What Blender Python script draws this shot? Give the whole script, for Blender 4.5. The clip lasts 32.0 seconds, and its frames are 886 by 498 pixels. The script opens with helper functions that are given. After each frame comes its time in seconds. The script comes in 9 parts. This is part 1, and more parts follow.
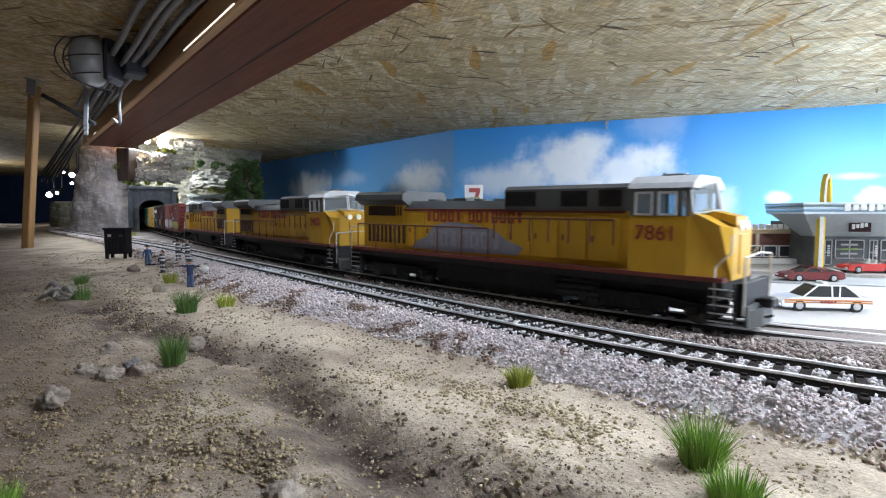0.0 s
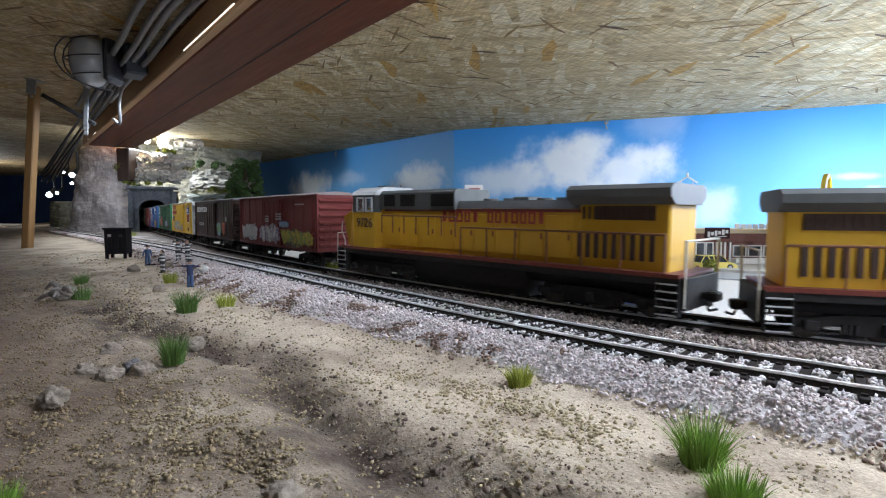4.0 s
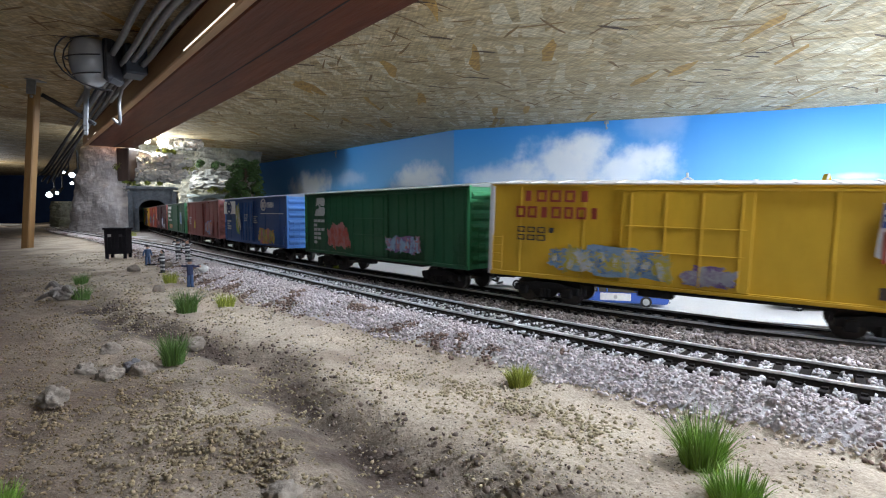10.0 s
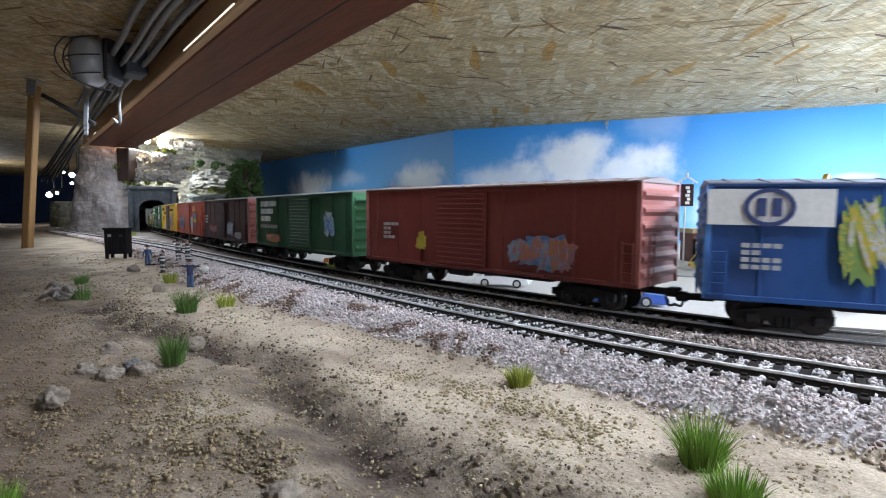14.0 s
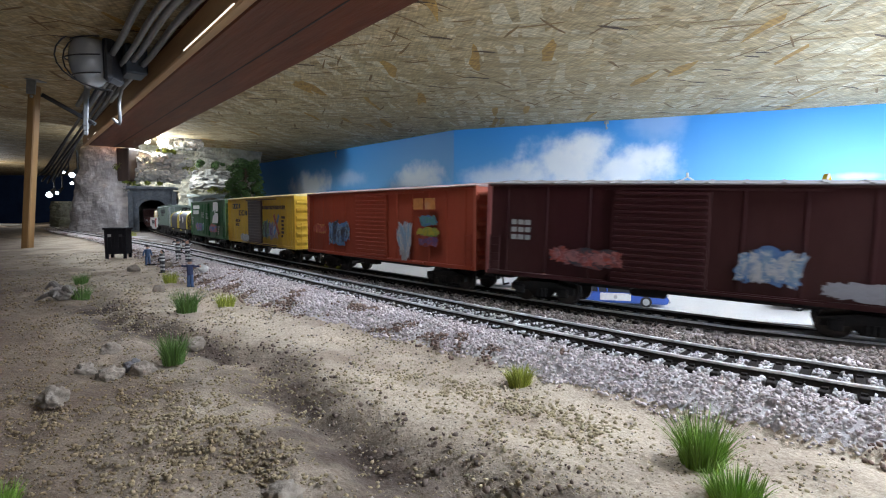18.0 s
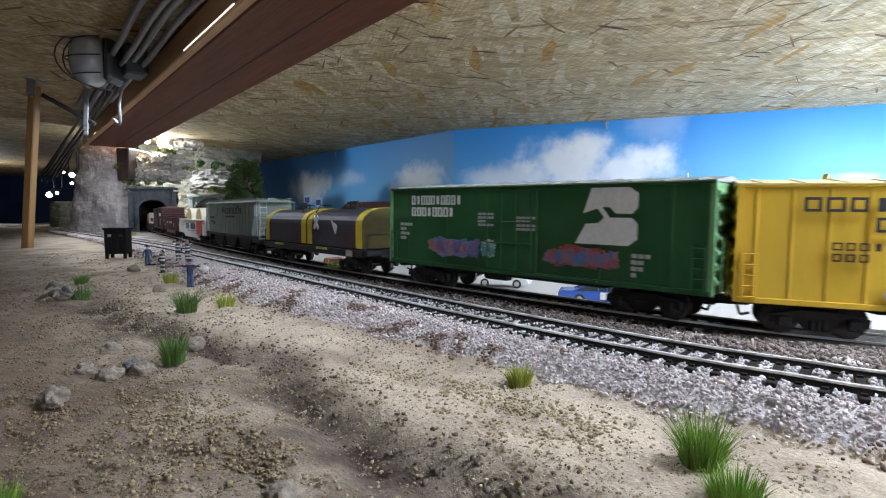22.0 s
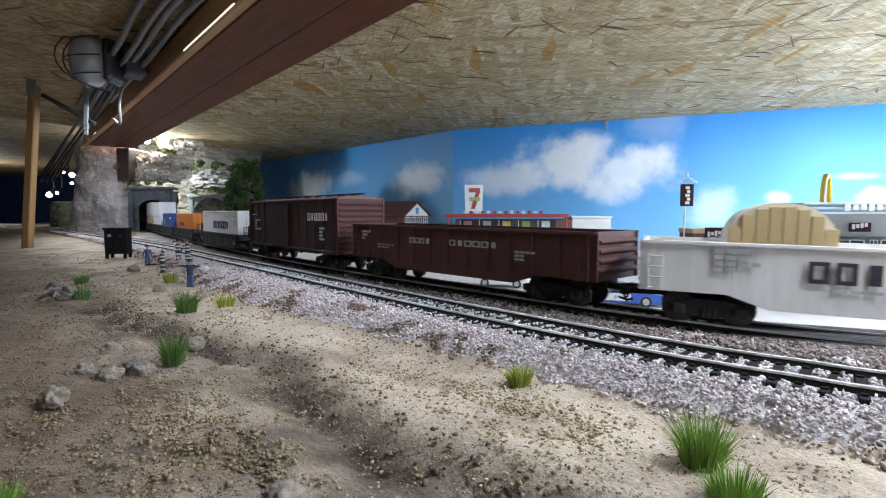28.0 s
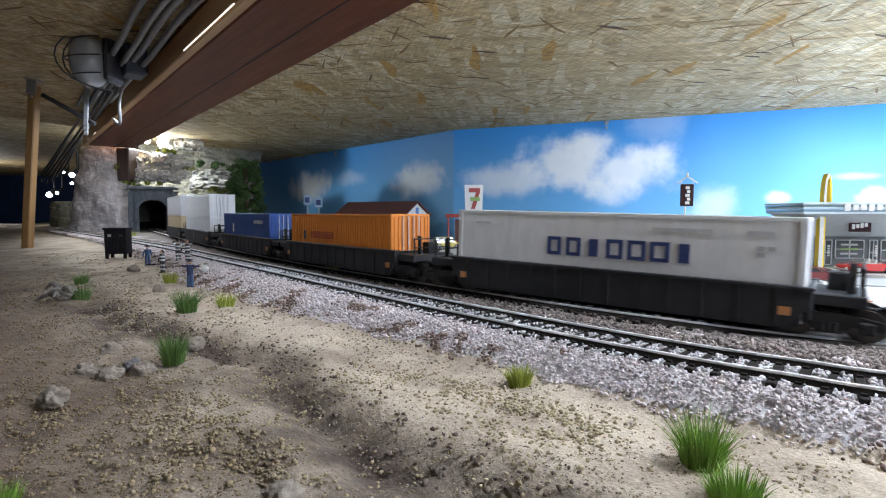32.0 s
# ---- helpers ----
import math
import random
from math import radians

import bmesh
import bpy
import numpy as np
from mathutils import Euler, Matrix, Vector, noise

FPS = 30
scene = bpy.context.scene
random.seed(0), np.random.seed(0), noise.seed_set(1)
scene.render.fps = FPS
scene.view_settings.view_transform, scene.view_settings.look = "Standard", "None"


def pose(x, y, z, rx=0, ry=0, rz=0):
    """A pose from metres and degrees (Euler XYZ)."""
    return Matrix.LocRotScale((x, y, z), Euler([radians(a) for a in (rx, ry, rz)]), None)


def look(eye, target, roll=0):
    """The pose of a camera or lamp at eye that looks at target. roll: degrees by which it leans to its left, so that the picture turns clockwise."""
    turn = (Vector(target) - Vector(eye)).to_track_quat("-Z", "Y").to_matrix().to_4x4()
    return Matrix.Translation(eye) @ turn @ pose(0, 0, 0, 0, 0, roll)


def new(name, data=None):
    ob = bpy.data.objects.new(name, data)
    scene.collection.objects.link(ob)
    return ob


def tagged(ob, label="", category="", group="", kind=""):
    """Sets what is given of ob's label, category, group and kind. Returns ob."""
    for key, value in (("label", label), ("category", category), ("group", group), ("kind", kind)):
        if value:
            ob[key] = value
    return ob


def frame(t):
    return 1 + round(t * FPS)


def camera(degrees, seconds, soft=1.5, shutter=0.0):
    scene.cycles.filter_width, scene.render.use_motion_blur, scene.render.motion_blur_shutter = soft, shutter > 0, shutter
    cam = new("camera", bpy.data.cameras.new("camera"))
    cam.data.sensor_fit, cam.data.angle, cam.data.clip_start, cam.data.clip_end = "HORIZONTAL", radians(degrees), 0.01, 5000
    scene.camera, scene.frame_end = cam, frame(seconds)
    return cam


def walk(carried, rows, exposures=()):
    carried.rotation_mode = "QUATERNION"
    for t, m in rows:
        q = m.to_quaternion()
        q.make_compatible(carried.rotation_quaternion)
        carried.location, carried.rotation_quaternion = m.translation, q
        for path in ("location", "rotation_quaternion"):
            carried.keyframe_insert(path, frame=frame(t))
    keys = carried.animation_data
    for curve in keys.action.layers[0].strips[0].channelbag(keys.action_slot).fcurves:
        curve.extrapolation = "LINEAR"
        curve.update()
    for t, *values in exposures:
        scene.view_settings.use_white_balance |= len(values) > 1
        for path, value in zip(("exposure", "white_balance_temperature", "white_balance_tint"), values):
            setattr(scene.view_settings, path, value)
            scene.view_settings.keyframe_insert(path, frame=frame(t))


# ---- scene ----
# The camera stands still, a hand's width above a model railway layout.
cam = camera(80.0, 32.0, soft=1.1, shutter=0.3)
EYE = Vector((0.0, 0.0, 0.041))
CAM_POSE = pose(0.0, 0.0, 0.041, 90 - 3.8575, 0, 0)
walk(cam, [(0.0, CAM_POSE), (32.0, CAM_POSE)], exposures=[(0.0, 0.05), (32.0, 0.05)])

# ---- light ----
world = bpy.data.worlds.new("world")
scene.world = world
world.use_nodes = True
world.node_tree.nodes["Background"].inputs[0].default_value = (0.8, 0.85, 1.0, 1)
world.node_tree.nodes["Background"].inputs[1].default_value = 0.03


def lamp(name, kind, at, energy, color, size=0.02, size_y=None, target=None, spot=None):
    d = bpy.data.lights.new(name, kind)
    d.energy, d.color = energy, color
    if kind == "AREA":
        d.size = size
        if size_y:
            d.shape, d.size_y = "RECTANGLE", size_y
    else:
        d.shadow_soft_size = size
    if spot:
        d.spot_size, d.spot_blend = radians(spot), 0.6
    ob = new(name, d)
    ob.matrix_world = look(at, target) if target else Matrix.Translation(at)
    return ob


# tube lamps that hang under the board, past the edge of the view
TUBES = ((0.68, 0.44, 0.188, 7.0), (1.14, 0.56, 0.195, 20.0))
for lx, ly, lz, power in TUBES:
    lamp("tube_light", "POINT", (lx, ly, lz), power, (0.742, 0.845, 1.015), 0.05)
# added unseen fill lamps, flat strips under the board, turned down at the layout
FILL_STRIPS = (((0.27, 0.08, 0.228), (0.21, 0.12, 0.0), 2.1), ((-0.03, 0.31, 0.230), (-0.035, 0.315, 0.0), 3.0), ((0.74, 0.66, 0.226), (0.66, 0.66, 0.0), 4.0))
for at, aim, power in FILL_STRIPS:
    lamp("strip_light", "AREA", at, power, (0.742, 0.845, 1.015), 0.16, 0.03, aim)
# the strip light along the far edge of the beam, which shines down
lamp("led_strip_light", "AREA", (-0.5152, 0.8482, 0.1985), 1.2, (0.80, 0.88, 1.0), 0.78, 0.004).matrix_world = pose(-0.5152, 0.8482, 0.1985, 0, 0, 129.4)
# added unseen fill lamp, which shines in from the aisle behind the camera
lamp("room_light", "POINT", (0.74, -0.55, 0.17), 10.0, (0.742, 0.845, 1.015), 0.05)
# lamp over the tunnel mouth, behind the beam
lamp("tunnel_light", "POINT", (-0.764, 1.362, 0.224), 4.5, (0.88, 0.96, 1.0), 0.012)
# lamps in the next aisle
lamp("aisle_light", "POINT", (-1.75, 2.05, 0.12), 0.8, (0.95, 0.97, 1.0), 0.02)


# ---- materials ----
def nd(nt, kind, **kw):
    n = nt.nodes.new(kind)
    for k, v in kw.items():
        n.inputs[k.replace("_", " ")].default_value = v
    return n


def mat(name, c1, c2=None, scale=300.0, rough=0.7, metal=0.0, bump=0.0, bump_scale=None, stain=None, stain_scale=None, stain_amount=0.5,
        random_amount=0.0, stretch=(1, 1, 1), spec=0.5, coat=0.0):
    """A painted or natural surface: fine grain between two colours, a coarser stain, fine relief."""
    m = bpy.data.materials.new(name)
    m.use_nodes = True
    nt = m.node_tree
    b = nt.nodes["Principled BSDF"]
    b.inputs["Roughness"].default_value, b.inputs["Metallic"].default_value = rough, metal
    b.inputs["Specular IOR Level"].default_value = spec
    b.inputs["Coat Weight"].default_value = coat
    c2 = c2 or tuple(v * 0.75 for v in c1)
    tc = nt.nodes.new("ShaderNodeTexCoord")
    mp = nt.nodes.new("ShaderNodeMapping")
    mp.inputs["Scale"].default_value = stretch
    nt.links.new(tc.outputs["Object"], mp.inputs["Vector"])
    n1 = nd(nt, "ShaderNodeTexNoise", Scale=scale, Detail=4.0, Roughness=0.65)
    nt.links.new(mp.outputs[0], n1.inputs["Vector"])
    r1 = nt.nodes.new("ShaderNodeValToRGB")
    r1.color_ramp.elements[0].position, r1.color_ramp.elements[1].position = 0.3, 0.7
    r1.color_ramp.elements[0].color, r1.color_ramp.elements[1].color = (*c2, 1), (*c1, 1)
    nt.links.new(n1.outputs["Fac"], r1.inputs[0])
    out = r1.outputs[0]
    if stain:
        n2 = nd(nt, "ShaderNodeTexNoise", Scale=stain_scale or scale / 8, Detail=5.0, Roughness=0.6)
        nt.links.new(mp.outputs[0], n2.inputs["Vector"])
        r2 = nt.nodes.new("ShaderNodeValToRGB")
        r2.color_ramp.elements[0].position, r2.color_ramp.elements[1].position = 0.45, 0.72
        r2.color_ramp.elements[0].color = (0, 0, 0, 1)
        r2.color_ramp.elements[1].color = (stain_amount, stain_amount, stain_amount, 1)
        nt.links.new(n2.outputs["Fac"], r2.inputs[0])
        mx = nt.nodes.new("ShaderNodeMix")
        mx.data_type = "RGBA"
        nt.links.new(r2.outputs[0], mx.inputs[0])
        nt.links.new(out, mx.inputs[6])
        mx.inputs[7].default_value = (*stain, 1)
        out = mx.outputs[2]
    if random_amount:
        oi = nt.nodes.new("ShaderNodeObjectInfo")
        ge = nt.nodes.new("ShaderNodeNewGeometry")
        ad = nt.nodes.new("ShaderNodeMath")
        ad.operation = "ADD"
        nt.links.new(oi.outputs["Random"], ad.inputs[0])
        nt.links.new(ge.outputs["Random Per Island"], ad.inputs[1])
        fr = nt.nodes.new("ShaderNodeMath")
        fr.operation = "FRACT"
        nt.links.new(ad.outputs[0], fr.inputs[0])
        mr = nt.nodes.new("ShaderNodeMapRange")
        mr.inputs["To Min"].default_value, mr.inputs["To Max"].default_value = 1 - random_amount, 1 + random_amount
        nt.links.new(fr.outputs[0], mr.inputs["Value"])
        hs = nt.nodes.new("ShaderNodeHueSaturation")
        nt.links.new(mr.outputs[0], hs.inputs["Value"])
        nt.links.new(out, hs.inputs["Color"])
        out = hs.outputs[0]
    nt.links.new(out, b.inputs["Base Color"])
    if bump:
        n3 = nd(nt, "ShaderNodeTexNoise", Scale=bump_scale or scale, Detail=5.0, Roughness=0.6)
        nt.links.new(mp.outputs[0], n3.inputs["Vector"])
        bp = nd(nt, "ShaderNodeBump", Strength=min(1.0, bump), Distance=0.5 / (bump_scale or scale))
        nt.links.new(n3.outputs["Fac"], bp.inputs["Height"])
        nt.links.new(bp.outputs[0], b.inputs["Normal"])
    return m


def glow(name, color, strength):
    m = bpy.data.materials.new(name)
    m.use_nodes = True
    b = m.node_tree.nodes["Principled BSDF"]
    b.inputs["Base Color"].default_value = (*color, 1)
    b.inputs["Emission Color"].default_value, b.inputs["Emission Strength"].default_value = (*color, 1), strength
    return m


def osb_material(name):
    """Pressed strand board: long thin straw-coloured strands laid in many directions, with dark slivers between."""
    m = bpy.data.materials.new(name)
    m.use_nodes = True
    nt = m.node_tree
    b = nt.nodes["Principled BSDF"]
    b.inputs["Roughness"].default_value = 0.7
    tc = nt.nodes.new("ShaderNodeTexCoord")
    wn = nd(nt, "ShaderNodeTexNoise", Scale=7.0, Detail=2.0)
    nt.links.new(tc.outputs["Object"], wn.inputs["Vector"])
    add = nt.nodes.new("ShaderNodeMix")
    add.data_type = "VECTOR"
    add.inputs[0].default_value = 0.02
    nt.links.new(tc.outputs["Object"], add.inputs[4])
    nt.links.new(wn.outputs["Color"], add.inputs[5])
    out, height = None, None
    # turn, strands per metre along and across, pale colour, dark colour, share of the surface left bare
    layers = [(12, 13, 62, (0.60, 0.48, 0.31), (0.36, 0.27, 0.16), 0.0), (64, 14, 70, (0.66, 0.54, 0.36), (0.40, 0.30, 0.18), 0.36),
              (118, 13, 76, (0.58, 0.46, 0.29), (0.34, 0.25, 0.14), 0.40), (88, 12, 80, (0.74, 0.64, 0.46), (0.50, 0.39, 0.24), 0.44),
              (150, 15, 84, (0.56, 0.45, 0.30), (0.33, 0.24, 0.14), 0.48), (40, 14, 90, (0.70, 0.59, 0.41), (0.46, 0.35, 0.21), 0.52),
              (100, 12, 86, (0.80, 0.72, 0.55), (0.56, 0.45, 0.29), 0.58), (4, 15, 92, (0.66, 0.55, 0.38), (0.42, 0.32, 0.19), 0.62),
              (74, 24, 330, (0.30, 0.20, 0.11), (0.22, 0.145, 0.08), 0.993), (130, 24, 330, (0.30, 0.20, 0.11), (0.22, 0.14, 0.075), 0.993),
              (15, 28, 300, (0.30, 0.20, 0.11), (0.21, 0.135, 0.07), 0.988), (96, 14, 90, (0.58, 0.40, 0.20), (0.46, 0.29, 0.13), 0.978),
              (165, 34, 210, (0.11, 0.07, 0.04), (0.08, 0.05, 0.03), 0.994)]
    for k, (angle, sl, sw, c1, c2, bare) in enumerate(layers):
        rt = nt.nodes.new("ShaderNodeMapping")
        rt.inputs["Rotation"].default_value = (0, 0, radians(angle))
        nt.links.new(add.outputs[1], rt.inputs["Vector"])
        mp = nt.nodes.new("ShaderNodeMapping")
        mp.inputs["Location"].default_value = (k * 3.1, k * 1.7, 0)
        mp.inputs["Scale"].default_value = (sl, sw, 0.0)
        nt.links.new(rt.outputs[0], mp.inputs["Vector"])
        vo = nd(nt, "ShaderNodeTexVoronoi", Scale=1.0, Randomness=1.0)
        nt.links.new(mp.outputs[0], vo.inputs["Vector"])
        sp = nt.nodes.new("ShaderNodeSeparateColor")
        nt.links.new(vo.outputs["Color"], sp.inputs[0])
        fine = nd(nt, "ShaderNodeTexNoise", Scale=3.0, Detail=3.0, Roughness=0.7)
        fibre = nt.nodes.new("ShaderNodeMapping")
        fibre.inputs["Scale"].default_value = (0.35, 3.0, 1.0)
        nt.links.new(mp.outputs[0], fibre.inputs["Vector"])
        nt.links.new(fibre.outputs[0], fine.inputs["Vector"])
        av = nt.nodes.new("ShaderNodeMath")
        av.operation, av.inputs[1].default_value = "MULTIPLY_ADD", 0.60
        sc = nt.nodes.new("ShaderNodeMath")
        sc.operation, sc.inputs[1].default_value = "MULTIPLY", 0.62
        nt.links.new(fine.outputs["Fac"], av.inputs[0])
        nt.links.new(sp.outputs[0], sc.inputs[0])
        nt.links.new(sc.outputs[0], av.inputs[2])
        rp = nt.nodes.new("ShaderNodeMix")
        rp.data_type = "RGBA"
        rp.inputs[6].default_value, rp.inputs[7].default_value = (*c2, 1), (*c1, 1)
        nt.links.new(av.outputs[0], rp.inputs[0])
        if out is None:
            out, height = rp.outputs[2], sp.outputs[1]
            continue
        gt = nt.nodes.new("ShaderNodeMath")
        gt.operation, gt.inputs[1].default_value = "GREATER_THAN", bare
        nt.links.new(sp.outputs[2], gt.inputs[0])
        mx = nt.nodes.new("ShaderNodeMix")
        mx.data_type = "RGBA"
        nt.links.new(gt.outputs[0], mx.inputs[0])
        nt.links.new(out, mx.inputs[6])
        nt.links.new(rp.outputs[2], mx.inputs[7])
        out = mx.outputs[2]
        hm = nt.nodes.new("ShaderNodeMix")
        nt.links.new(gt.outputs[0], hm.inputs[0])
        nt.links.new(height, hm.inputs[2])
        nt.links.new(sp.outputs[1], hm.inputs[3])
        height = hm.outputs[0]
    big = nd(nt, "ShaderNodeTexNoise", Scale=3.0, Detail=3.0)
    nt.links.new(tc.outputs["Object"], big.inputs["Vector"])
    br = nt.nodes.new("ShaderNodeMapRange")
    br.inputs["To Min"].default_value, br.inputs["To Max"].default_value = 0.56, 0.94
    nt.links.new(big.outputs["Fac"], br.inputs["Value"])
    hs = nt.nodes.new("ShaderNodeHueSaturation")
    hs.inputs["Saturation"].default_value = 1.3
    value = br.outputs[0]
    for turn_, along_, across in ((20, 28, 300), (75, 40, 330), (146, 22, 260)):
        mp = nt.nodes.new("ShaderNodeMapping")
        mp.inputs["Rotation"].default_value = (0, 0, radians(turn_))
        nt.links.new(add.outputs[1], mp.inputs["Vector"])
        st_ = nt.nodes.new("ShaderNodeMapping")
        st_.inputs["Scale"].default_value = (along_, across, 0.0)
        nt.links.new(mp.outputs[0], st_.inputs["Vector"])
        fn = nd(nt, "ShaderNodeTexNoise", Scale=1.0, Detail=3.0, Roughness=0.6)
        nt.links.new(st_.outputs[0], fn.inputs["Vector"])
        mr = nt.nodes.new("ShaderNodeMapRange")
        mr.inputs["From Min"].default_value, mr.inputs["From Max"].default_value = 0.30, 0.70
        mr.inputs["To Min"].default_value, mr.inputs["To Max"].default_value = 0.68, 1.28
        nt.links.new(fn.outputs["Fac"], mr.inputs["Value"])
        ml = nt.nodes.new("ShaderNodeMath")
        ml.operation = "MULTIPLY"
        nt.links.new(value, ml.inputs[0])
        nt.links.new(mr.outputs[0], ml.inputs[1])
        value = ml.outputs[0]
    nt.links.new(value, hs.inputs["Value"])
    nt.links.new(out, hs.inputs["Color"])
    nt.links.new(hs.outputs[0], b.inputs["Base Color"])
    bp = nd(nt, "ShaderNodeBump", Strength=0.5, Distance=0.0012)
    nt.links.new(height, bp.inputs["Height"])
    nt.links.new(bp.outputs[0], b.inputs["Normal"])
    return m


# clouds of the printed sky: along, up, half width, half height, whiteness
CLOUDS = [(1.241, 0.141, 0.13, 0.036, 0.7), (1.363, 0.171, 0.094, 0.055, 0.9), (1.405, 0.206, 0.057, 0.034, 0.95), (1.494, 0.151, 0.087, 0.05, 0.85), (1.538, 0.185, 0.046, 0.028, 0.85), (1.553, 0.254, 0.052, 0.049, 0.22), (1.466, 0.112, 0.068, 0.026, 0.65), (0.369, 0.152, 0.138, 0.05, 0.9), (0.634, 0.172, 0.093, 0.024, 0.35), (0.951, 0.151, 0.102, 0.038, 0.8), (1.658, 0.074, 0.043, 0.041, 0.5), (1.774, 0.094, 0.019, 0.012, 0.6), (1.932, 0.092, 0.03, 0.019, 0.9), (1.894, 0.132, 0.038, 0.007, 0.3)]


def sky_print_material():
    """A printed sky sheet: deep to pale blue with white cumulus clouds."""
    m = bpy.data.materials.new("sky_print")
    m.use_nodes = True
    nt = m.node_tree
    b = nt.nodes["Principled BSDF"]
    b.inputs["Roughness"].default_value = 0.55
    tc = nt.nodes.new("ShaderNodeTexCoord")
    sx = nt.nodes.new("ShaderNodeSeparateXYZ")
    nt.links.new(tc.outputs["UV"], sx.inputs[0])
    ramp = nt.nodes.new("ShaderNodeValToRGB")
    ramp.color_ramp.elements[0].position, ramp.color_ramp.elements[1].position = 0.0, 0.26
    ramp.color_ramp.elements[0].color, ramp.color_ramp.elements[1].color = (0.20, 0.52, 0.86, 1), (0.03, 0.25, 0.66, 1)
    nt.links.new(sx.outputs[1], ramp.inputs[0])
    out = ramp.outputs[0]
    # clouds: soft ellipses (u, v, half width, half height, softness) broken up by noise
    ns = nd(nt, "ShaderNodeTexNoise", Scale=14.0, Detail=7.0, Roughness=0.6)
    nt.links.new(tc.outputs["UV"], ns.inputs["Vector"])
    for (u, v, a, c, w) in CLOUDS:
        dx = nt.nodes.new("ShaderNodeMath"); dx.operation = "SUBTRACT"; dx.inputs[1].default_value = u
        nt.links.new(sx.outputs[0], dx.inputs[0])
        dy = nt.nodes.new("ShaderNodeMath"); dy.operation = "SUBTRACT"; dy.inputs[1].default_value = v
        nt.links.new(sx.outputs[1], dy.inputs[0])
        qx = nt.nodes.new("ShaderNodeMath"); qx.operation = "MULTIPLY"; qx.inputs[1].default_value = 1 / a
        qy = nt.nodes.new("ShaderNodeMath"); qy.operation = "MULTIPLY"; qy.inputs[1].default_value = 1 / c
        nt.links.new(dx.outputs[0], qx.inputs[0]); nt.links.new(dy.outputs[0], qy.inputs[0])
        cv = nt.nodes.new("ShaderNodeCombineXYZ")
        nt.links.new(qx.outputs[0], cv.inputs[0]); nt.links.new(qy.outputs[0], cv.inputs[1])
        ln = nt.nodes.new("ShaderNodeVectorMath"); ln.operation = "LENGTH"
        nt.links.new(cv.outputs[0], ln.inputs[0])
        ma = nt.nodes.new("ShaderNodeMath"); ma.operation = "MULTIPLY_ADD"
        ma.inputs[1].default_value = -1.9
        nt.links.new(ns.outputs["Fac"], ma.inputs[0]); nt.links.new(ln.outputs["Value"], ma.inputs[2])
        mr = nt.nodes.new("ShaderNodeMapRange")
        mr.interpolation_type = "SMOOTHSTEP"
        mr.inputs["From Min"].default_value, mr.inputs["From Max"].default_value = 0.42, -0.62
        mr.inputs["To Min"].default_value, mr.inputs["To Max"].default_value = 0.0, w
        nt.links.new(ma.outputs[0], mr.inputs["Value"])
        mx = nt.nodes.new("ShaderNodeMix"); mx.data_type = "RGBA"
        nt.links.new(mr.outputs[0], mx.inputs[0]); nt.links.new(out, mx.inputs[6])
        mx.inputs[7].default_value = (0.86, 0.9, 0.95, 1)
        out = mx.outputs[2]
    nt.links.new(out, b.inputs["Base Color"])
    wv = nd(nt, "ShaderNodeTexNoise", Scale=24.0, Detail=2.0)
    nt.links.new(tc.outputs["UV"], wv.inputs["Vector"])
    bp = nd(nt, "ShaderNodeBump", Strength=0.12, Distance=0.004)
    nt.links.new(wv.outputs["Fac"], bp.inputs["Height"])
    nt.links.new(bp.outputs[0], b.inputs["Normal"])
    return m


SAND = mat("sand_soil", (0.54, 0.48, 0.40), (0.28, 0.237, 0.187), 1300, 0.92, bump=1.0, bump_scale=520, stain=(0.17, 0.125, 0.095), stain_scale=22, stain_amount=0.85)


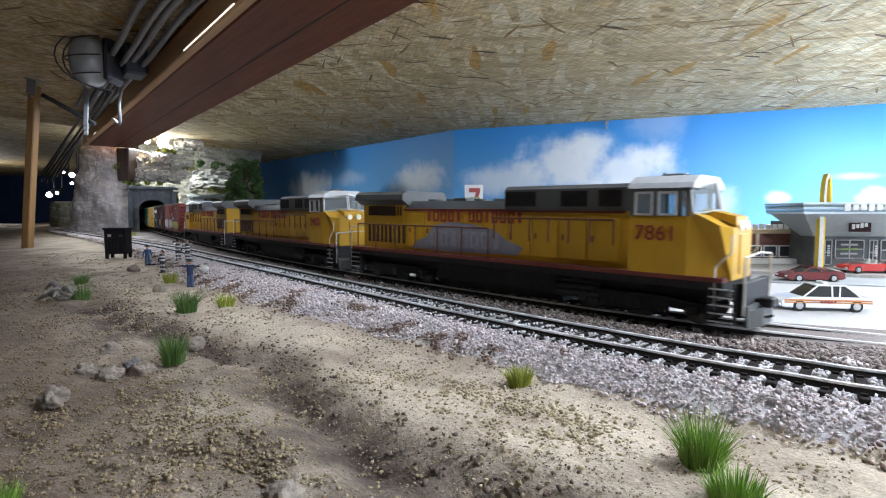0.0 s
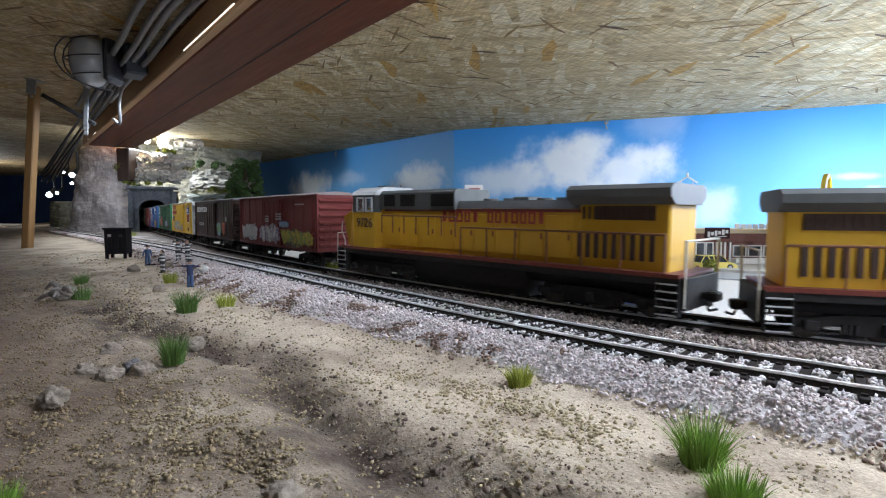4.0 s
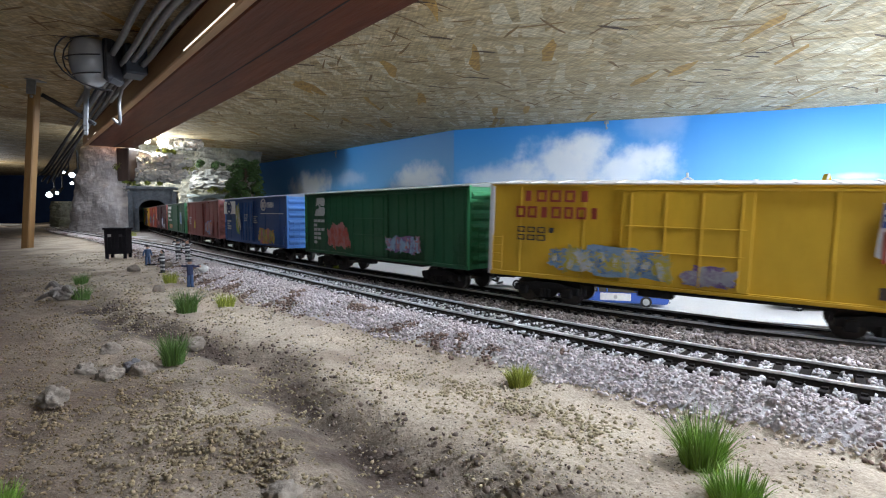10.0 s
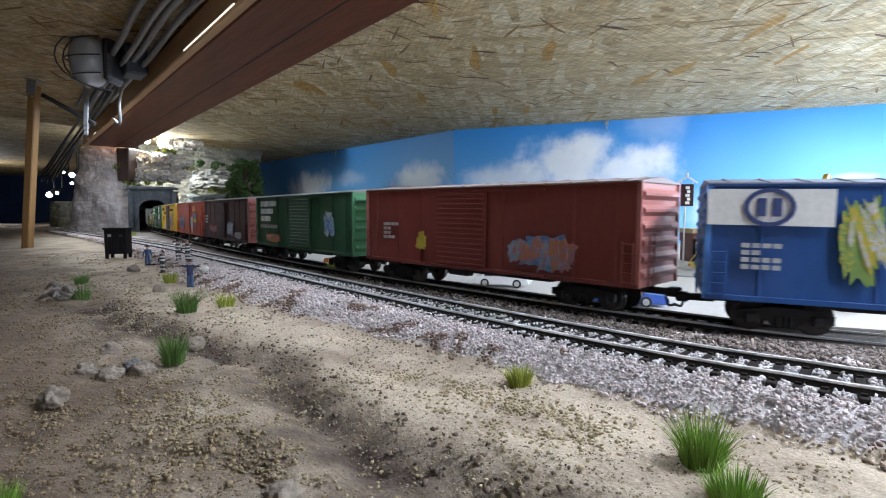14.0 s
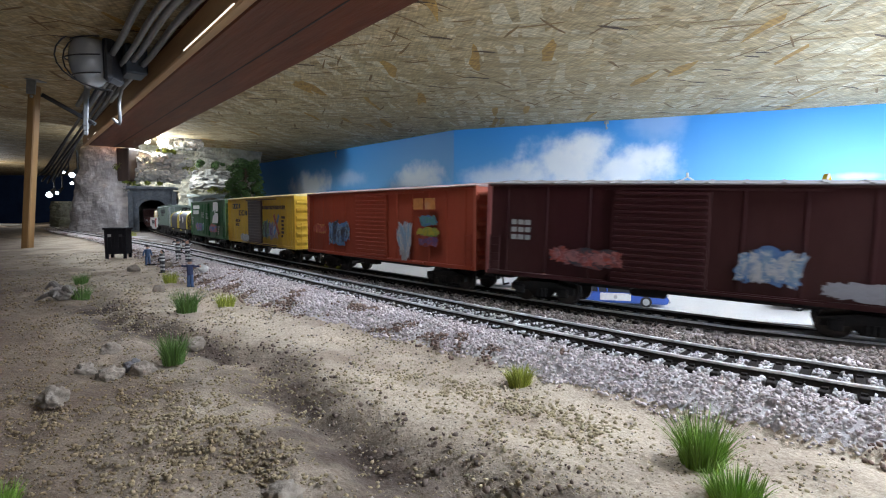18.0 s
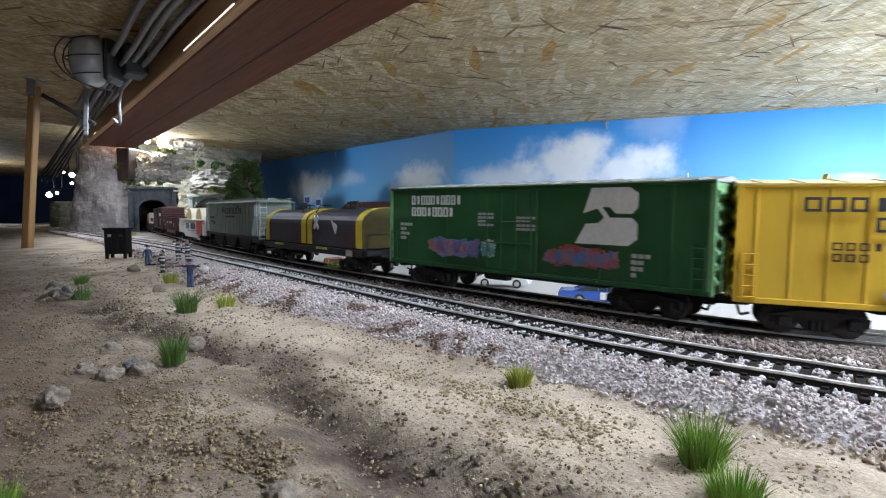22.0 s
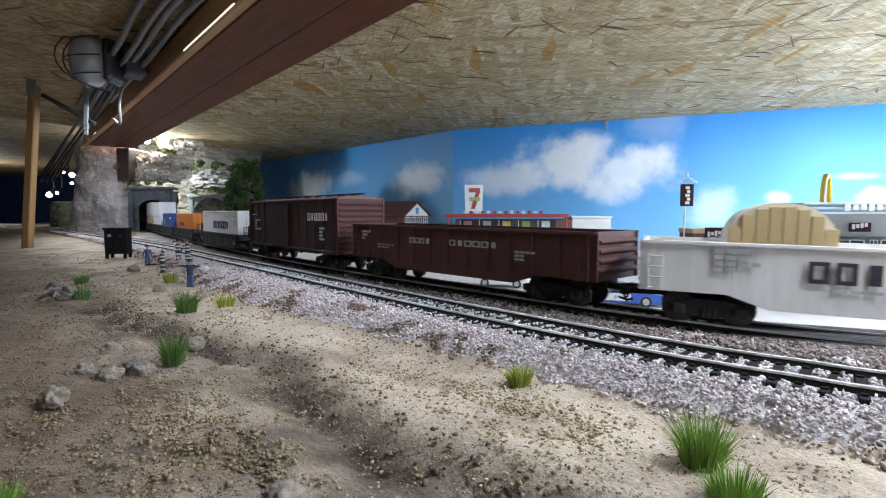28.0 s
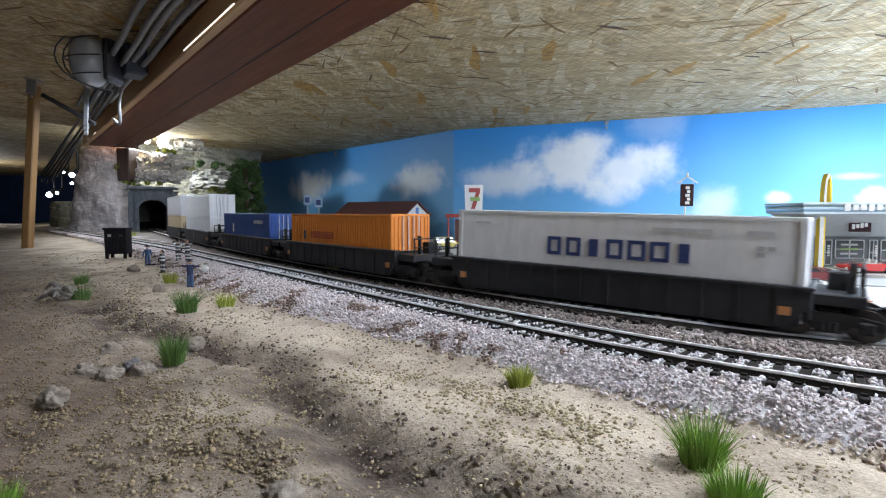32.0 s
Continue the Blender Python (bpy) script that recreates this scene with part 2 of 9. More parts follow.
def shade_and_soil(m, pale, dark):
    """Shade painted in: pale towards the track, darker on the low side of the gully, mixed along a ragged line."""
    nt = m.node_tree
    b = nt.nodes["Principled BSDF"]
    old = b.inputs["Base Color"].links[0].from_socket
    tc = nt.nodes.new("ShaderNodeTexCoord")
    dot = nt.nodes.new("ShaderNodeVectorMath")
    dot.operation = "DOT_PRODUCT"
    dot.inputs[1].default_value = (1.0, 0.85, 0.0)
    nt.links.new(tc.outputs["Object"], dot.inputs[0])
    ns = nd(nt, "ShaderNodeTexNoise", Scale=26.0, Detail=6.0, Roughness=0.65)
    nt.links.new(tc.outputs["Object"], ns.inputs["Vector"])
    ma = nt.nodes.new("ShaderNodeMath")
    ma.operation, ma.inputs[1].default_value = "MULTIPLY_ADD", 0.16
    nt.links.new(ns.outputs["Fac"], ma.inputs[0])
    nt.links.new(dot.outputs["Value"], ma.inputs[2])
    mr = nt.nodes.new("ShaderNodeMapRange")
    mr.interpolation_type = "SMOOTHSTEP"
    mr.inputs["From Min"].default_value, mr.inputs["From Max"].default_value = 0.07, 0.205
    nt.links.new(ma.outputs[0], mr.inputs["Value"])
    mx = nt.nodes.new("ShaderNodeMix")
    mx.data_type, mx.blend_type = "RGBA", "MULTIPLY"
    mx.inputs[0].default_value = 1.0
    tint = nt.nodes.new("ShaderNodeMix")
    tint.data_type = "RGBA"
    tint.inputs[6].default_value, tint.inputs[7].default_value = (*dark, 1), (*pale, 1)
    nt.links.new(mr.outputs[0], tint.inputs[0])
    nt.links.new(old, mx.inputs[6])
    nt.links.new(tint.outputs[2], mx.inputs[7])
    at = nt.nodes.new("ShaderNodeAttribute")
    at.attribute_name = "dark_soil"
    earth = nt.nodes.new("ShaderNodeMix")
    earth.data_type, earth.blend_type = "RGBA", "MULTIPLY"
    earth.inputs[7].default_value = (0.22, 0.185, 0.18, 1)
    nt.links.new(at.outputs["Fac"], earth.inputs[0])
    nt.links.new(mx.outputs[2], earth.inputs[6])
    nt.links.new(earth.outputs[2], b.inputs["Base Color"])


# the dark tint stands in for dimmer light left of the gully
shade_and_soil(SAND, (1.22, 1.16, 1.07), (0.35, 0.285, 0.24))
PEBBLE = mat("pebble", (0.43, 0.37, 0.255), (0.29, 0.24, 0.155), 600, 0.98, bump=0.4, random_amount=0.3, spec=0.1)
shade_and_soil(PEBBLE, (1.05, 1.03, 0.98), (0.62, 0.55, 0.49))
BALLAST = mat("grey_ballast", (0.66, 0.590, 0.575), (0.46, 0.40, 0.39), 500, 0.95, bump=0.4, random_amount=0.25, spec=0.15)
DARK_BALLAST = mat("brown_ballast", (0.30, 0.25, 0.22), (0.17, 0.135, 0.12), 500, 0.9, bump=0.4, random_amount=0.4)
SLEEPER = mat("sleeper_black_brown", (0.030, 0.025, 0.022), (0.016, 0.013, 0.012), 700, 0.7, bump=0.3, stretch=(0.2, 1, 1), random_amount=0.25, spec=0.15)
RAIL_STEEL = mat("rail_steel", (0.86, 0.85, 0.84), (0.70, 0.69, 0.67), 400, 0.50, 0.5)
RAIL_SIDE = mat("rail_rust", (0.036, 0.028, 0.024), (0.020, 0.016, 0.014), 500, 0.75, spec=0.15)
STREET = mat("white_grit", (0.57, 0.57, 0.565), (0.43, 0.43, 0.425), 1200, 0.9, bump=0.4, bump_scale=900, stain=(0.5, 0.49, 0.46), stain_scale=25, stain_amount=0.5)
ASPHALT = mat("grey_road", (0.42, 0.44, 0.46), (0.32, 0.34, 0.36), 900, 0.85, bump=0.2, stain=(0.25, 0.26, 0.27), stain_scale=30, stain_amount=0.4)
OSB = osb_material("strand_board")
BALLAST_BED = mat("ballast_bed", (0.60, 0.56, 0.55), (0.36, 0.33, 0.32), 900, 0.95, bump=1.0, bump_scale=900)
DARK_BED = mat("dark_ballast_bed", (0.26, 0.22, 0.20), (0.14, 0.115, 0.10), 900, 0.95, bump=1.0, bump_scale=900)
BEAM_WOOD = mat("reddish_beam_wood", (0.185, 0.050, 0.015), (0.11, 0.027, 0.008), 60, 0.5, bump=0.25, stretch=(0.12, 1, 1), stain=(0.08, 0.025, 0.010), stain_scale=14, stain_amount=0.6, spec=0.2)
EDGE_WOOD = mat("pale_edge_wood", (0.62, 0.38, 0.19), (0.46, 0.27, 0.13), 80, 0.6, bump=0.2, stretch=(0.1, 1, 1), stain=(0.25, 0.13, 0.06), stain_scale=20)
POST_WOOD = mat("yellow_pine", (0.36, 0.205, 0.08), (0.25, 0.135, 0.05), 70, 0.55, bump=0.2, stretch=(1, 1, 0.08), stain=(0.28, 0.15, 0.06), stain_scale=25)
ROCK = mat("plaster_rock", (0.68, 0.64, 0.63), (0.42, 0.37, 0.36), 60, 0.9, bump=0.7, bump_scale=110, stain=(0.24, 0.18, 0.16), stain_scale=16, stain_amount=0.75, stretch=(1, 1, 0.45))
PALE_ROCK = mat("pale_rock", (0.30, 0.29, 0.25), (0.16, 0.15, 0.12), 60, 0.9, bump=0.8, bump_scale=90, stain=(0.17, 0.155, 0.07), stain_scale=18, stain_amount=0.6)
MOSS = mat("moss_green", (0.22, 0.25, 0.06), (0.09, 0.12, 0.02), 300, 0.95, bump=1.0, bump_scale=350)
PORTAL = mat("grey_portal_stone", (0.095, 0.108, 0.125), (0.045, 0.05, 0.06), 160, 0.85, bump=0.5, stain=(0.24, 0.25, 0.26), stain_scale=60, stain_amount=0.4)
PORTAL_PALE = mat("pale_portal_concrete", (0.46, 0.52, 0.52), (0.33, 0.38, 0.38), 150, 0.85, bump=0.3, stain=(0.13, 0.14, 0.12), stain_scale=40, stain_amount=0.5)
TUNNEL_BROWN = mat("tunnel_lining", (0.26, 0.15, 0.09), (0.15, 0.085, 0.05), 100, 0.9, bump=0.4)
DARK_WALL = mat("dark_wall", (0.05, 0.05, 0.055), (0.03, 0.03, 0.033), 30, 0.9)
ROOM_WALL = mat("room_wall", (0.45, 0.43, 0.40), (0.38, 0.36, 0.33), 12, 0.9)
BLUE_CLOTH = mat("dark_blue_sheet", (0.02, 0.05, 0.14), (0.012, 0.03, 0.09), 20, 0.8)


# ---- mesh helpers ----
def mesh_of(name, bm, material, smooth=False):
    me = bpy.data.meshes.new(name)
    bm.to_mesh(me)
    bm.free()
    for m in (material if isinstance(material, (list, tuple)) else (material,)):
        me.materials.append(m)
    if smooth:
        me.polygons.foreach_set("use_smooth", [True] * len(me.polygons))
    return me


def part(name, bm, material, parent, label="", smooth=False):
    """Links a bmesh (or a ready mesh) as one mesh object under a thing or a part."""
    me = bm if isinstance(bm, bpy.types.Mesh) else mesh_of(name, bm, material, smooth)
    ob = new(name, me)
    ob.parent = parent
    if label:
        ob["label"] = label
    return ob


def thing(name, label, category, group="", at=None, kind=""):
    ob = new(name)
    ob.empty_display_size = 0.01
    if at is not None:
        ob.matrix_world = at
    return tagged(ob, label, category, group, kind)


def solo(name, bm, material, label, category="", group="", kind="", smooth=False, at=None):
    ob = new(name, bm if isinstance(bm, bpy.types.Mesh) else mesh_of(name, bm, material, smooth))
    if at is not None:
        ob.matrix_world = at
    return tagged(ob, label, category, group, kind)


def box(bm, x, y, z, sx, sy, sz, bevel=0.0, turn=None, mi=0):
    """A box round (x, y, z), its edges rounded off by bevel."""
    r = bmesh.ops.create_cube(bm, size=1.0)
    vs = r["verts"]
    bmesh.ops.scale(bm, verts=vs, vec=(sx, sy, sz))
    if bevel:
        es = list({e for v in vs for e in v.link_edges})
        q = bmesh.ops.bevel(bm, geom=es, offset=bevel, segments=1, affect="EDGES", profile=0.5)
        vs = list({v for f in q["faces"] for v in f.verts} | {v for v in vs if v.is_valid})
    if turn is not None:
        bmesh.ops.transform(bm, matrix=turn.to_4x4() if hasattr(turn, "to_4x4") else turn, verts=vs)
    bmesh.ops.translate(bm, verts=vs, vec=(x, y, z))
    if mi:
        for f in {f for v in vs for f in v.link_faces}:
            f.material_index = mi
    return vs


def rod(bm, a, b, r, seg=8, r2=None):
    """A round bar from a to b."""
    a, b = Vector(a), Vector(b)
    d = b - a
    m = Matrix.Translation((a + b) / 2) @ d.to_track_quat("Z", "Y").to_matrix().to_4x4()
    return bmesh.ops.create_cone(bm, cap_ends=True, segments=seg, radius1=r, radius2=r if r2 is None else r2, depth=d.length, matrix=m)["verts"]


def prism(bm, pts, lo, hi, axis="y"):
    """An outline pushed along an axis from lo to hi. axis y: points are (x, z); x: (y, z); z: (x, y)."""
    def at(p, d):
        return {"y": (p[0], d, p[1]), "x": (d, p[0], p[1]), "z": (p[0], p[1], d)}[axis]
    a, b = [bm.verts.new(at(p, lo)) for p in pts], [bm.verts.new(at(p, hi)) for p in pts]
    n = len(pts)
    fs = [bm.faces.new(a), bm.faces.new(b)] + [bm.faces.new((a[i], a[(i + 1) % n], b[(i + 1) % n], b[i])) for i in range(n)]
    bmesh.ops.recalc_face_normals(bm, faces=fs)
    return a + b


def raw_mesh(name, verts, faces, material, smooth=False):
    me = bpy.data.meshes.new(name)
    me.from_pydata([tuple(map(float, v)) for v in verts], [], [tuple(map(int, f)) for f in faces])
    me.materials.append(material)
    if smooth:
        me.polygons.foreach_set("use_smooth", [True] * len(me.polygons))
    me.update()
    return me


def wire(bm, pts, r, seg=6):
    """A bent round wire in one piece; it closes on itself where its last point is its first."""
    p = [Vector(q) for q in pts]
    closed = (p[0] - p[-1]).length < 1e-7
    if closed:
        p = p[:-1]
    n, rings, ref = len(p), [], None
    for i, q in enumerate(p):
        a, b = (p[i - 1], p[(i + 1) % n]) if closed else (p[max(i - 1, 0)], p[min(i + 1, n - 1)])
        d1, d2 = (q - a).normalized(), (b - q).normalized()
        t = (d1 + d2).normalized() if (d1 + d2).length > 1e-6 else (b - a).normalized()
        if ref is None:
            ref = t.orthogonal().normalized()
        u = (ref - t * ref.dot(t)).normalized()
        w, ref = t.cross(u), u
        grow = 1 / max(0.5, math.sqrt(max(0.0, (1 + d1.dot(d2)) / 2))) if 0 < i < n - 1 or closed else 1.0
        rings.append([bm.verts.new(q + (u * math.cos(2 * math.pi * k / seg) + w * math.sin(2 * math.pi * k / seg)) * r * grow) for k in range(seg)])
    for r0, r1 in list(zip(rings, rings[1:])) + ([(rings[-1], rings[0])] if closed else []):
        for k in range(seg):
            bm.faces.new((r0[k], r0[(k + 1) % seg], r1[(k + 1) % seg], r1[k]))
    if not closed:
        bm.faces.new(rings[0][::-1])
        bm.faces.new(rings[-1])


def text_mesh(body, size, depth, material):
    """Numbers as raised characters, standing in the xz plane and facing -y."""
    cu = bpy.data.curves.new("characters", "FONT")
    cu.body, cu.size, cu.extrude, cu.align_x, cu.align_y = body, size, depth, "CENTER", "CENTER"
    tmp = bpy.data.objects.new("characters", cu)
    me = bpy.data.meshes.new_from_object(tmp)
    bpy.data.objects.remove(tmp)
    me.transform(Matrix.Rotation(radians(90), 4, "X"))
    me.materials.clear()
    me.materials.append(material)
    return me


# ---- the two tracks in plan ----
def spline(pts, n=40):
    p = np.array(pts, float)
    p = np.vstack([2 * p[0] - p[1], p, 2 * p[-1] - p[-2]])
    out = []
    for i in range(1, len(p) - 2):
        t = np.linspace(0, 1, n, endpoint=False)[:, None]
        a, b, c, d = p[i - 1:i + 3]
        out.append(0.5 * (2 * b + (c - a) * t + (2 * a - 5 * b + 4 * c - d) * t * t + (3 * b - 3 * c + d - a) * t ** 3))
    out.append(p[-2:-1])
    return np.vstack(out)


class Line:
    def __init__(self, pts):
        self.p = spline(pts)
        self.s = np.concatenate([[0], np.cumsum(np.linalg.norm(np.diff(self.p, axis=0), axis=1))])
        self.length = float(self.s[-1])

    def at(self, s):
        s = np.asarray(s, float)
        return np.stack([np.interp(s, self.s, self.p[:, i]) for i in range(3)], -1)

    def side(self, s):
        """Unit vector to the left of the line (away from the camera)."""
        d = self.at(np.asarray(s) + 0.004) - self.at(np.asarray(s) - 0.004)
        d /= np.hypot(d[..., 0], d[..., 1])[..., None]
        return np.stack([-d[..., 1], d[..., 0], 0 * d[..., 0]], -1)


# The main line comes out of the tunnel and passes the camera; out of sight it dips under the board and comes round again.
VISIBLE = [(-0.74, 1.35, 0.0), (-0.6855, 1.2639, 0.0), (-0.5778, 1.0954, 0.001), (-0.4686, 0.9279, 0.002), (-0.3566, 0.7622, 0.002),
           (-0.2403, 0.5995, 0.002), (-0.1186, 0.4408, 0.0015), (-0.0551, 0.3635, 0.0015), (0.0114, 0.2889, 0.0013), (0.0844, 0.2207, 0.0),
           (0.1556, 0.1836, -0.003), (0.25, 0.148, -0.004)]
HIDDEN_IN = [(0.1, -1.0, -0.30), (-0.9, -1.0, -0.30), (-1.75, -0.6, -0.30), (-2.0, 0.3, -0.28), (-1.95, 1.4, -0.20), (-1.62, 2.1, -0.13), (-1.15, 2.2, -0.07), (-0.88, 1.72, -0.015), (-0.80, 1.47, 0.0)]
HIDDEN_OUT = [(0.36, 0.115, -0.005), (0.62, 0.05, -0.03), (0.95, -0.06, -0.09), (1.3, -0.3, -0.17), (1.35, -0.72, -0.24), (0.95, -0.99, -0.29), (0.1, -1.0, -0.30)]
MAIN = Line(HIDDEN_IN + VISIBLE + HIDDEN_OUT)
S_START = float(MAIN.s[np.argmin(np.linalg.norm(MAIN.p - np.array(VISIBLE[0]), axis=1))])
SIDING = Line([(-1.6, 2.15, 0.0), (-1.02, 1.415, 0.0), (-0.75, 1.11, 0.0), (-0.625, 0.975, 0.0), (-0.485, 0.817, 0.0), (-0.34, 0.655, 0.0), (-0.2585, 0.5555, 0.0),
               (-0.1985, 0.482, 0.0), (-0.116, 0.381, 0.0), (-0.0625, 0.3145, 0.0), (-0.0245, 0.2685, 0.0), (0.004, 0.2345, 0.0), (0.0265, 0.209, 0.0),
               (0.0445, 0.1885, 0.0), (0.072, 0.16, 0.0), (0.0945, 0.141, 0.0), (0.13, 0.117, 0.0), (0.30, 0.03, 0.0)])


# ---- ground ----
def dist_to(line, xy, s0, s1, n=500):
    p = line.at(np.linspace(s0, s1, n))[:, :2]
    out = np.empty(len(xy))
    near = np.empty(len(xy), int)
    for i in range(0, len(xy), 4000):
        d = ((xy[i:i + 4000, None, :] - p[None]) ** 2).sum(-1)
        j = d.argmin(1)
        out[i:i + 4000] = np.sqrt(d[np.arange(len(j)), j])
        near[i:i + 4000] = j
    t = np.gradient(p, axis=0)
    side = t[near, 0] * (xy[:, 1] - p[near, 1]) - t[near, 1] * (xy[:, 0] - p[near, 0])
    return out * np.sign(side)      # positive: beyond the track


def smooth(e0, e1, x):
    t = np.clip((x - e0) / (e1 - e0), 0, 1)
    return t * t * (3 - 2 * t)


GULLY = Line([(-0.30, 0.42, 0), (-0.15, 0.25, 0), (-0.066, 0.187, 0), (-0.048, 0.160, 0), (-0.030, 0.132, 0), (-0.008, 0.108, 0), (0.03, 0.075, 0)])


def fbm(xy, scale, seed=0.0):
    return np.array([noise.fractal(Vector((x * scale + seed, y * scale - seed, seed)), 0.9, 2.0, 4) for x, y in xy])


def ground_height(xy):
    """Sand in front, the raised track bed, the lower white street beyond."""
    ds = dist_to(SIDING, xy, 0, SIDING.length)
    dm = dist_to(MAIN, xy, S_START - 0.05, S_START + 1.95)
    sand = -0.0105 + 0.0016 * fbm(xy, 14) + 0.0013 * fbm(xy, 60, 3.0) + 0.0007 * fbm(xy, 190, 5.0)
    g = dist_to(GULLY, xy, 0, GULLY.length, 300)
    sand += 0.0022 * smooth(-0.002, 0.010, g) - 0.0012 * smooth(0.012, 0.05, g) - (0.0038 + 0.0020 * fbm(xy, 45, 7.0)) * np.exp(-((g + 0.003 + 0.004 * fbm(xy, 30, 12.0)) / 0.0075) ** 2) * smooth(0.33, 0.22, xy[:, 1]) - 0.002 * smooth(0.0, -0.05, g)
    bw = np.interp(xy[:, 0], [-0.6, -0.12, -0.05, 0.0, 0.05, 0.1], [0.034, 0.054, 0.050, 0.042, 0.036, 0.034])
    h = sand + (-0.0036 - sand) * smooth(-1.0, -0.016 / 0.034, ds / bw)
    h = np.where((ds > 0) & (dm < 0), -0.0036, h)
    beyond = -0.0036 + (-0.022 + 0.0036) * smooth(0.020, 0.045, dm)
    h = np.where(dm > 0, beyond, h)
    return h, ds / bw, dm


def axis_steps(a, b, c, d, fine, coarse):
    """Grid lines from a to d, fine between b and c."""
    lo = [b]
    st = fine
    while lo[-1] > a:
        st = min(st * 1.12, coarse)
        lo.append(lo[-1] - st)
    hi = [c]
    st = fine
    while hi[-1] < d:
        st = min(st * 1.12, coarse)
        hi.append(hi[-1] + st)
    return np.array(lo[::-1] + list(np.arange(b, c, fine))[1:] + hi)


gx, gy = axis_steps(-2.4, -0.30, 0.24, 1.9, 0.0020, 0.06), axis_steps(-1.1, 0.06, 0.42, 2.7, 0.0020, 0.06)
GX, GY = np.meshgrid(gx, gy)
gxy = np.stack([GX.ravel(), GY.ravel()], -1)
GZ, GDS, GDM = ground_height(gxy)
nx, ny = len(gx), len(gy)
gi = np.arange(nx * ny).reshape(ny, nx)
gf = np.stack([gi[:-1, :-1].ravel(), gi[:-1, 1:].ravel(), gi[1:, 1:].ravel(), gi[1:, :-1].ravel()], -1)
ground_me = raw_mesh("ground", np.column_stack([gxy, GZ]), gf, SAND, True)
ground_me.materials.append(STREET)
ground_me.materials.append(BALLAST_BED)
ground_me.materials.append(DARK_BED)
ground_me.polygons.foreach_set("material_index", np.where(GDM[gf].min(1) > 0.034, 1, np.where(GDS[gf].min(1) > 0.42, 3, np.where((GDS[gf].min(1) > -0.86) & (gxy[gf[:, 0], 0] > -1.2), 2, 0))))
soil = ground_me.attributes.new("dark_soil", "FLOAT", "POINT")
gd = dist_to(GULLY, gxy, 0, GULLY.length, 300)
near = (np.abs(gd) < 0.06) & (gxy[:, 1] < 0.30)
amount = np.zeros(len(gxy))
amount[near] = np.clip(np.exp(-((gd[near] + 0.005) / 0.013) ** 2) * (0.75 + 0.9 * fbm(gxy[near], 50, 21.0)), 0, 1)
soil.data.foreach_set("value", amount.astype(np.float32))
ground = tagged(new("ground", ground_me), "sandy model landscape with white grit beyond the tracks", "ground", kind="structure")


def height_at(x, y):
    i, j = np.searchsorted(gy, y), np.searchsorted(gx, x)
    return float(GZ.reshape(ny, nx)[min(i, ny - 1), min(j, nx - 1)])


# ---- tracks ----
def sweep(line, s0, s1, step, off, profile, name, material):
    """A profile of (across, up) points drawn along a line."""
    s = np.arange(s0, s1, step)
    p, n = line.at(s), line.side(s)
    k = len(profile)
    v = np.vstack([[p[i] + n[i] * (off + a) + np.array([0, 0, b]) for a, b in profile] for i in range(len(s))])
    f = [(i * k + j, i * k + (j + 1) % k, (i + 1) * k + (j + 1) % k, (i + 1) * k + j) for i in range(len(s) - 1) for j in range(k)]
    return raw_mesh(name, v, f, material)


def track(line, s0, s1, label, ties):
    tr = thing("railway_track", label, "track", "railway tracks", kind="structure")
    for off in (-0.0087, 0.0087):
        web = part("rail", sweep(line, s0, s1, 0.006, off, [(-0.0011, -0.0022), (0.0011, -0.0022), (0.0004, -0.0012), (0.0004, -0.0006), (-0.0004, -0.0006), (-0.0004, -0.0012)], "rail", RAIL_SIDE), None, tr, "rusty rail with a bright running head")
        part("rail_head", sweep(line, s0, s1, 0.006, off, [(-0.0006, -0.0007), (0.0006, -0.0007), (0.0006, -0.0001), (0.0004, 0.0), (-0.0004, 0.0), (-0.0006, -0.0001)], "rail_head", RAIL_STEEL), None, web)
    bm = bmesh.new()
    box(bm, 0, 0, -0.0031, 0.0023, 0.0258, 0.0017, 0.0002)
    for oy in (-0.0087, 0.0087):
        box(bm, 0, oy, -0.0020, 0.0014, 0.0040, 0.0006)
    me = mesh_of("sleeper", bm, SLEEPER)
    for s in np.arange(ties[0], ties[1], 0.0062):
        p, n = line.at(s), line.side(s)
        o = part("sleeper", me, None, tr)
        o.matrix_basis = Matrix.Translation(p) @ Matrix.Rotation(math.atan2(-n[0], n[1]) + random.uniform(-0.02, 0.02), 4, "Z")
    return tr


track(MAIN, S_START - 0.25, S_START + 1.9, "dark double-rail track on brown ballast under the train", (S_START + 0.02, S_START + 1.72))
track(SIDING, 0.25, SIDING.length - 0.01, "empty track with bright rail heads on pale grey ballast", (0.5, SIDING.length - 0.06))

# ---- ceiling, sky sheet, beam, walls ----
CEIL = 0.240
bm = bmesh.new()
box(bm, -0.3, 0.8, CEIL + 0.009, 4.4, 4.0, 0.018)
tagged(solo("ceiling", bm, OSB, "low ceiling of raw strand board above the layout"), kind="structure")

SKY = sky_print_material()
SKY_LINE = [(-1.30, 2.75), (-0.706, 2.1), (0.026, 1.28), (0.814, 0.97), (1.75, 0.60)]


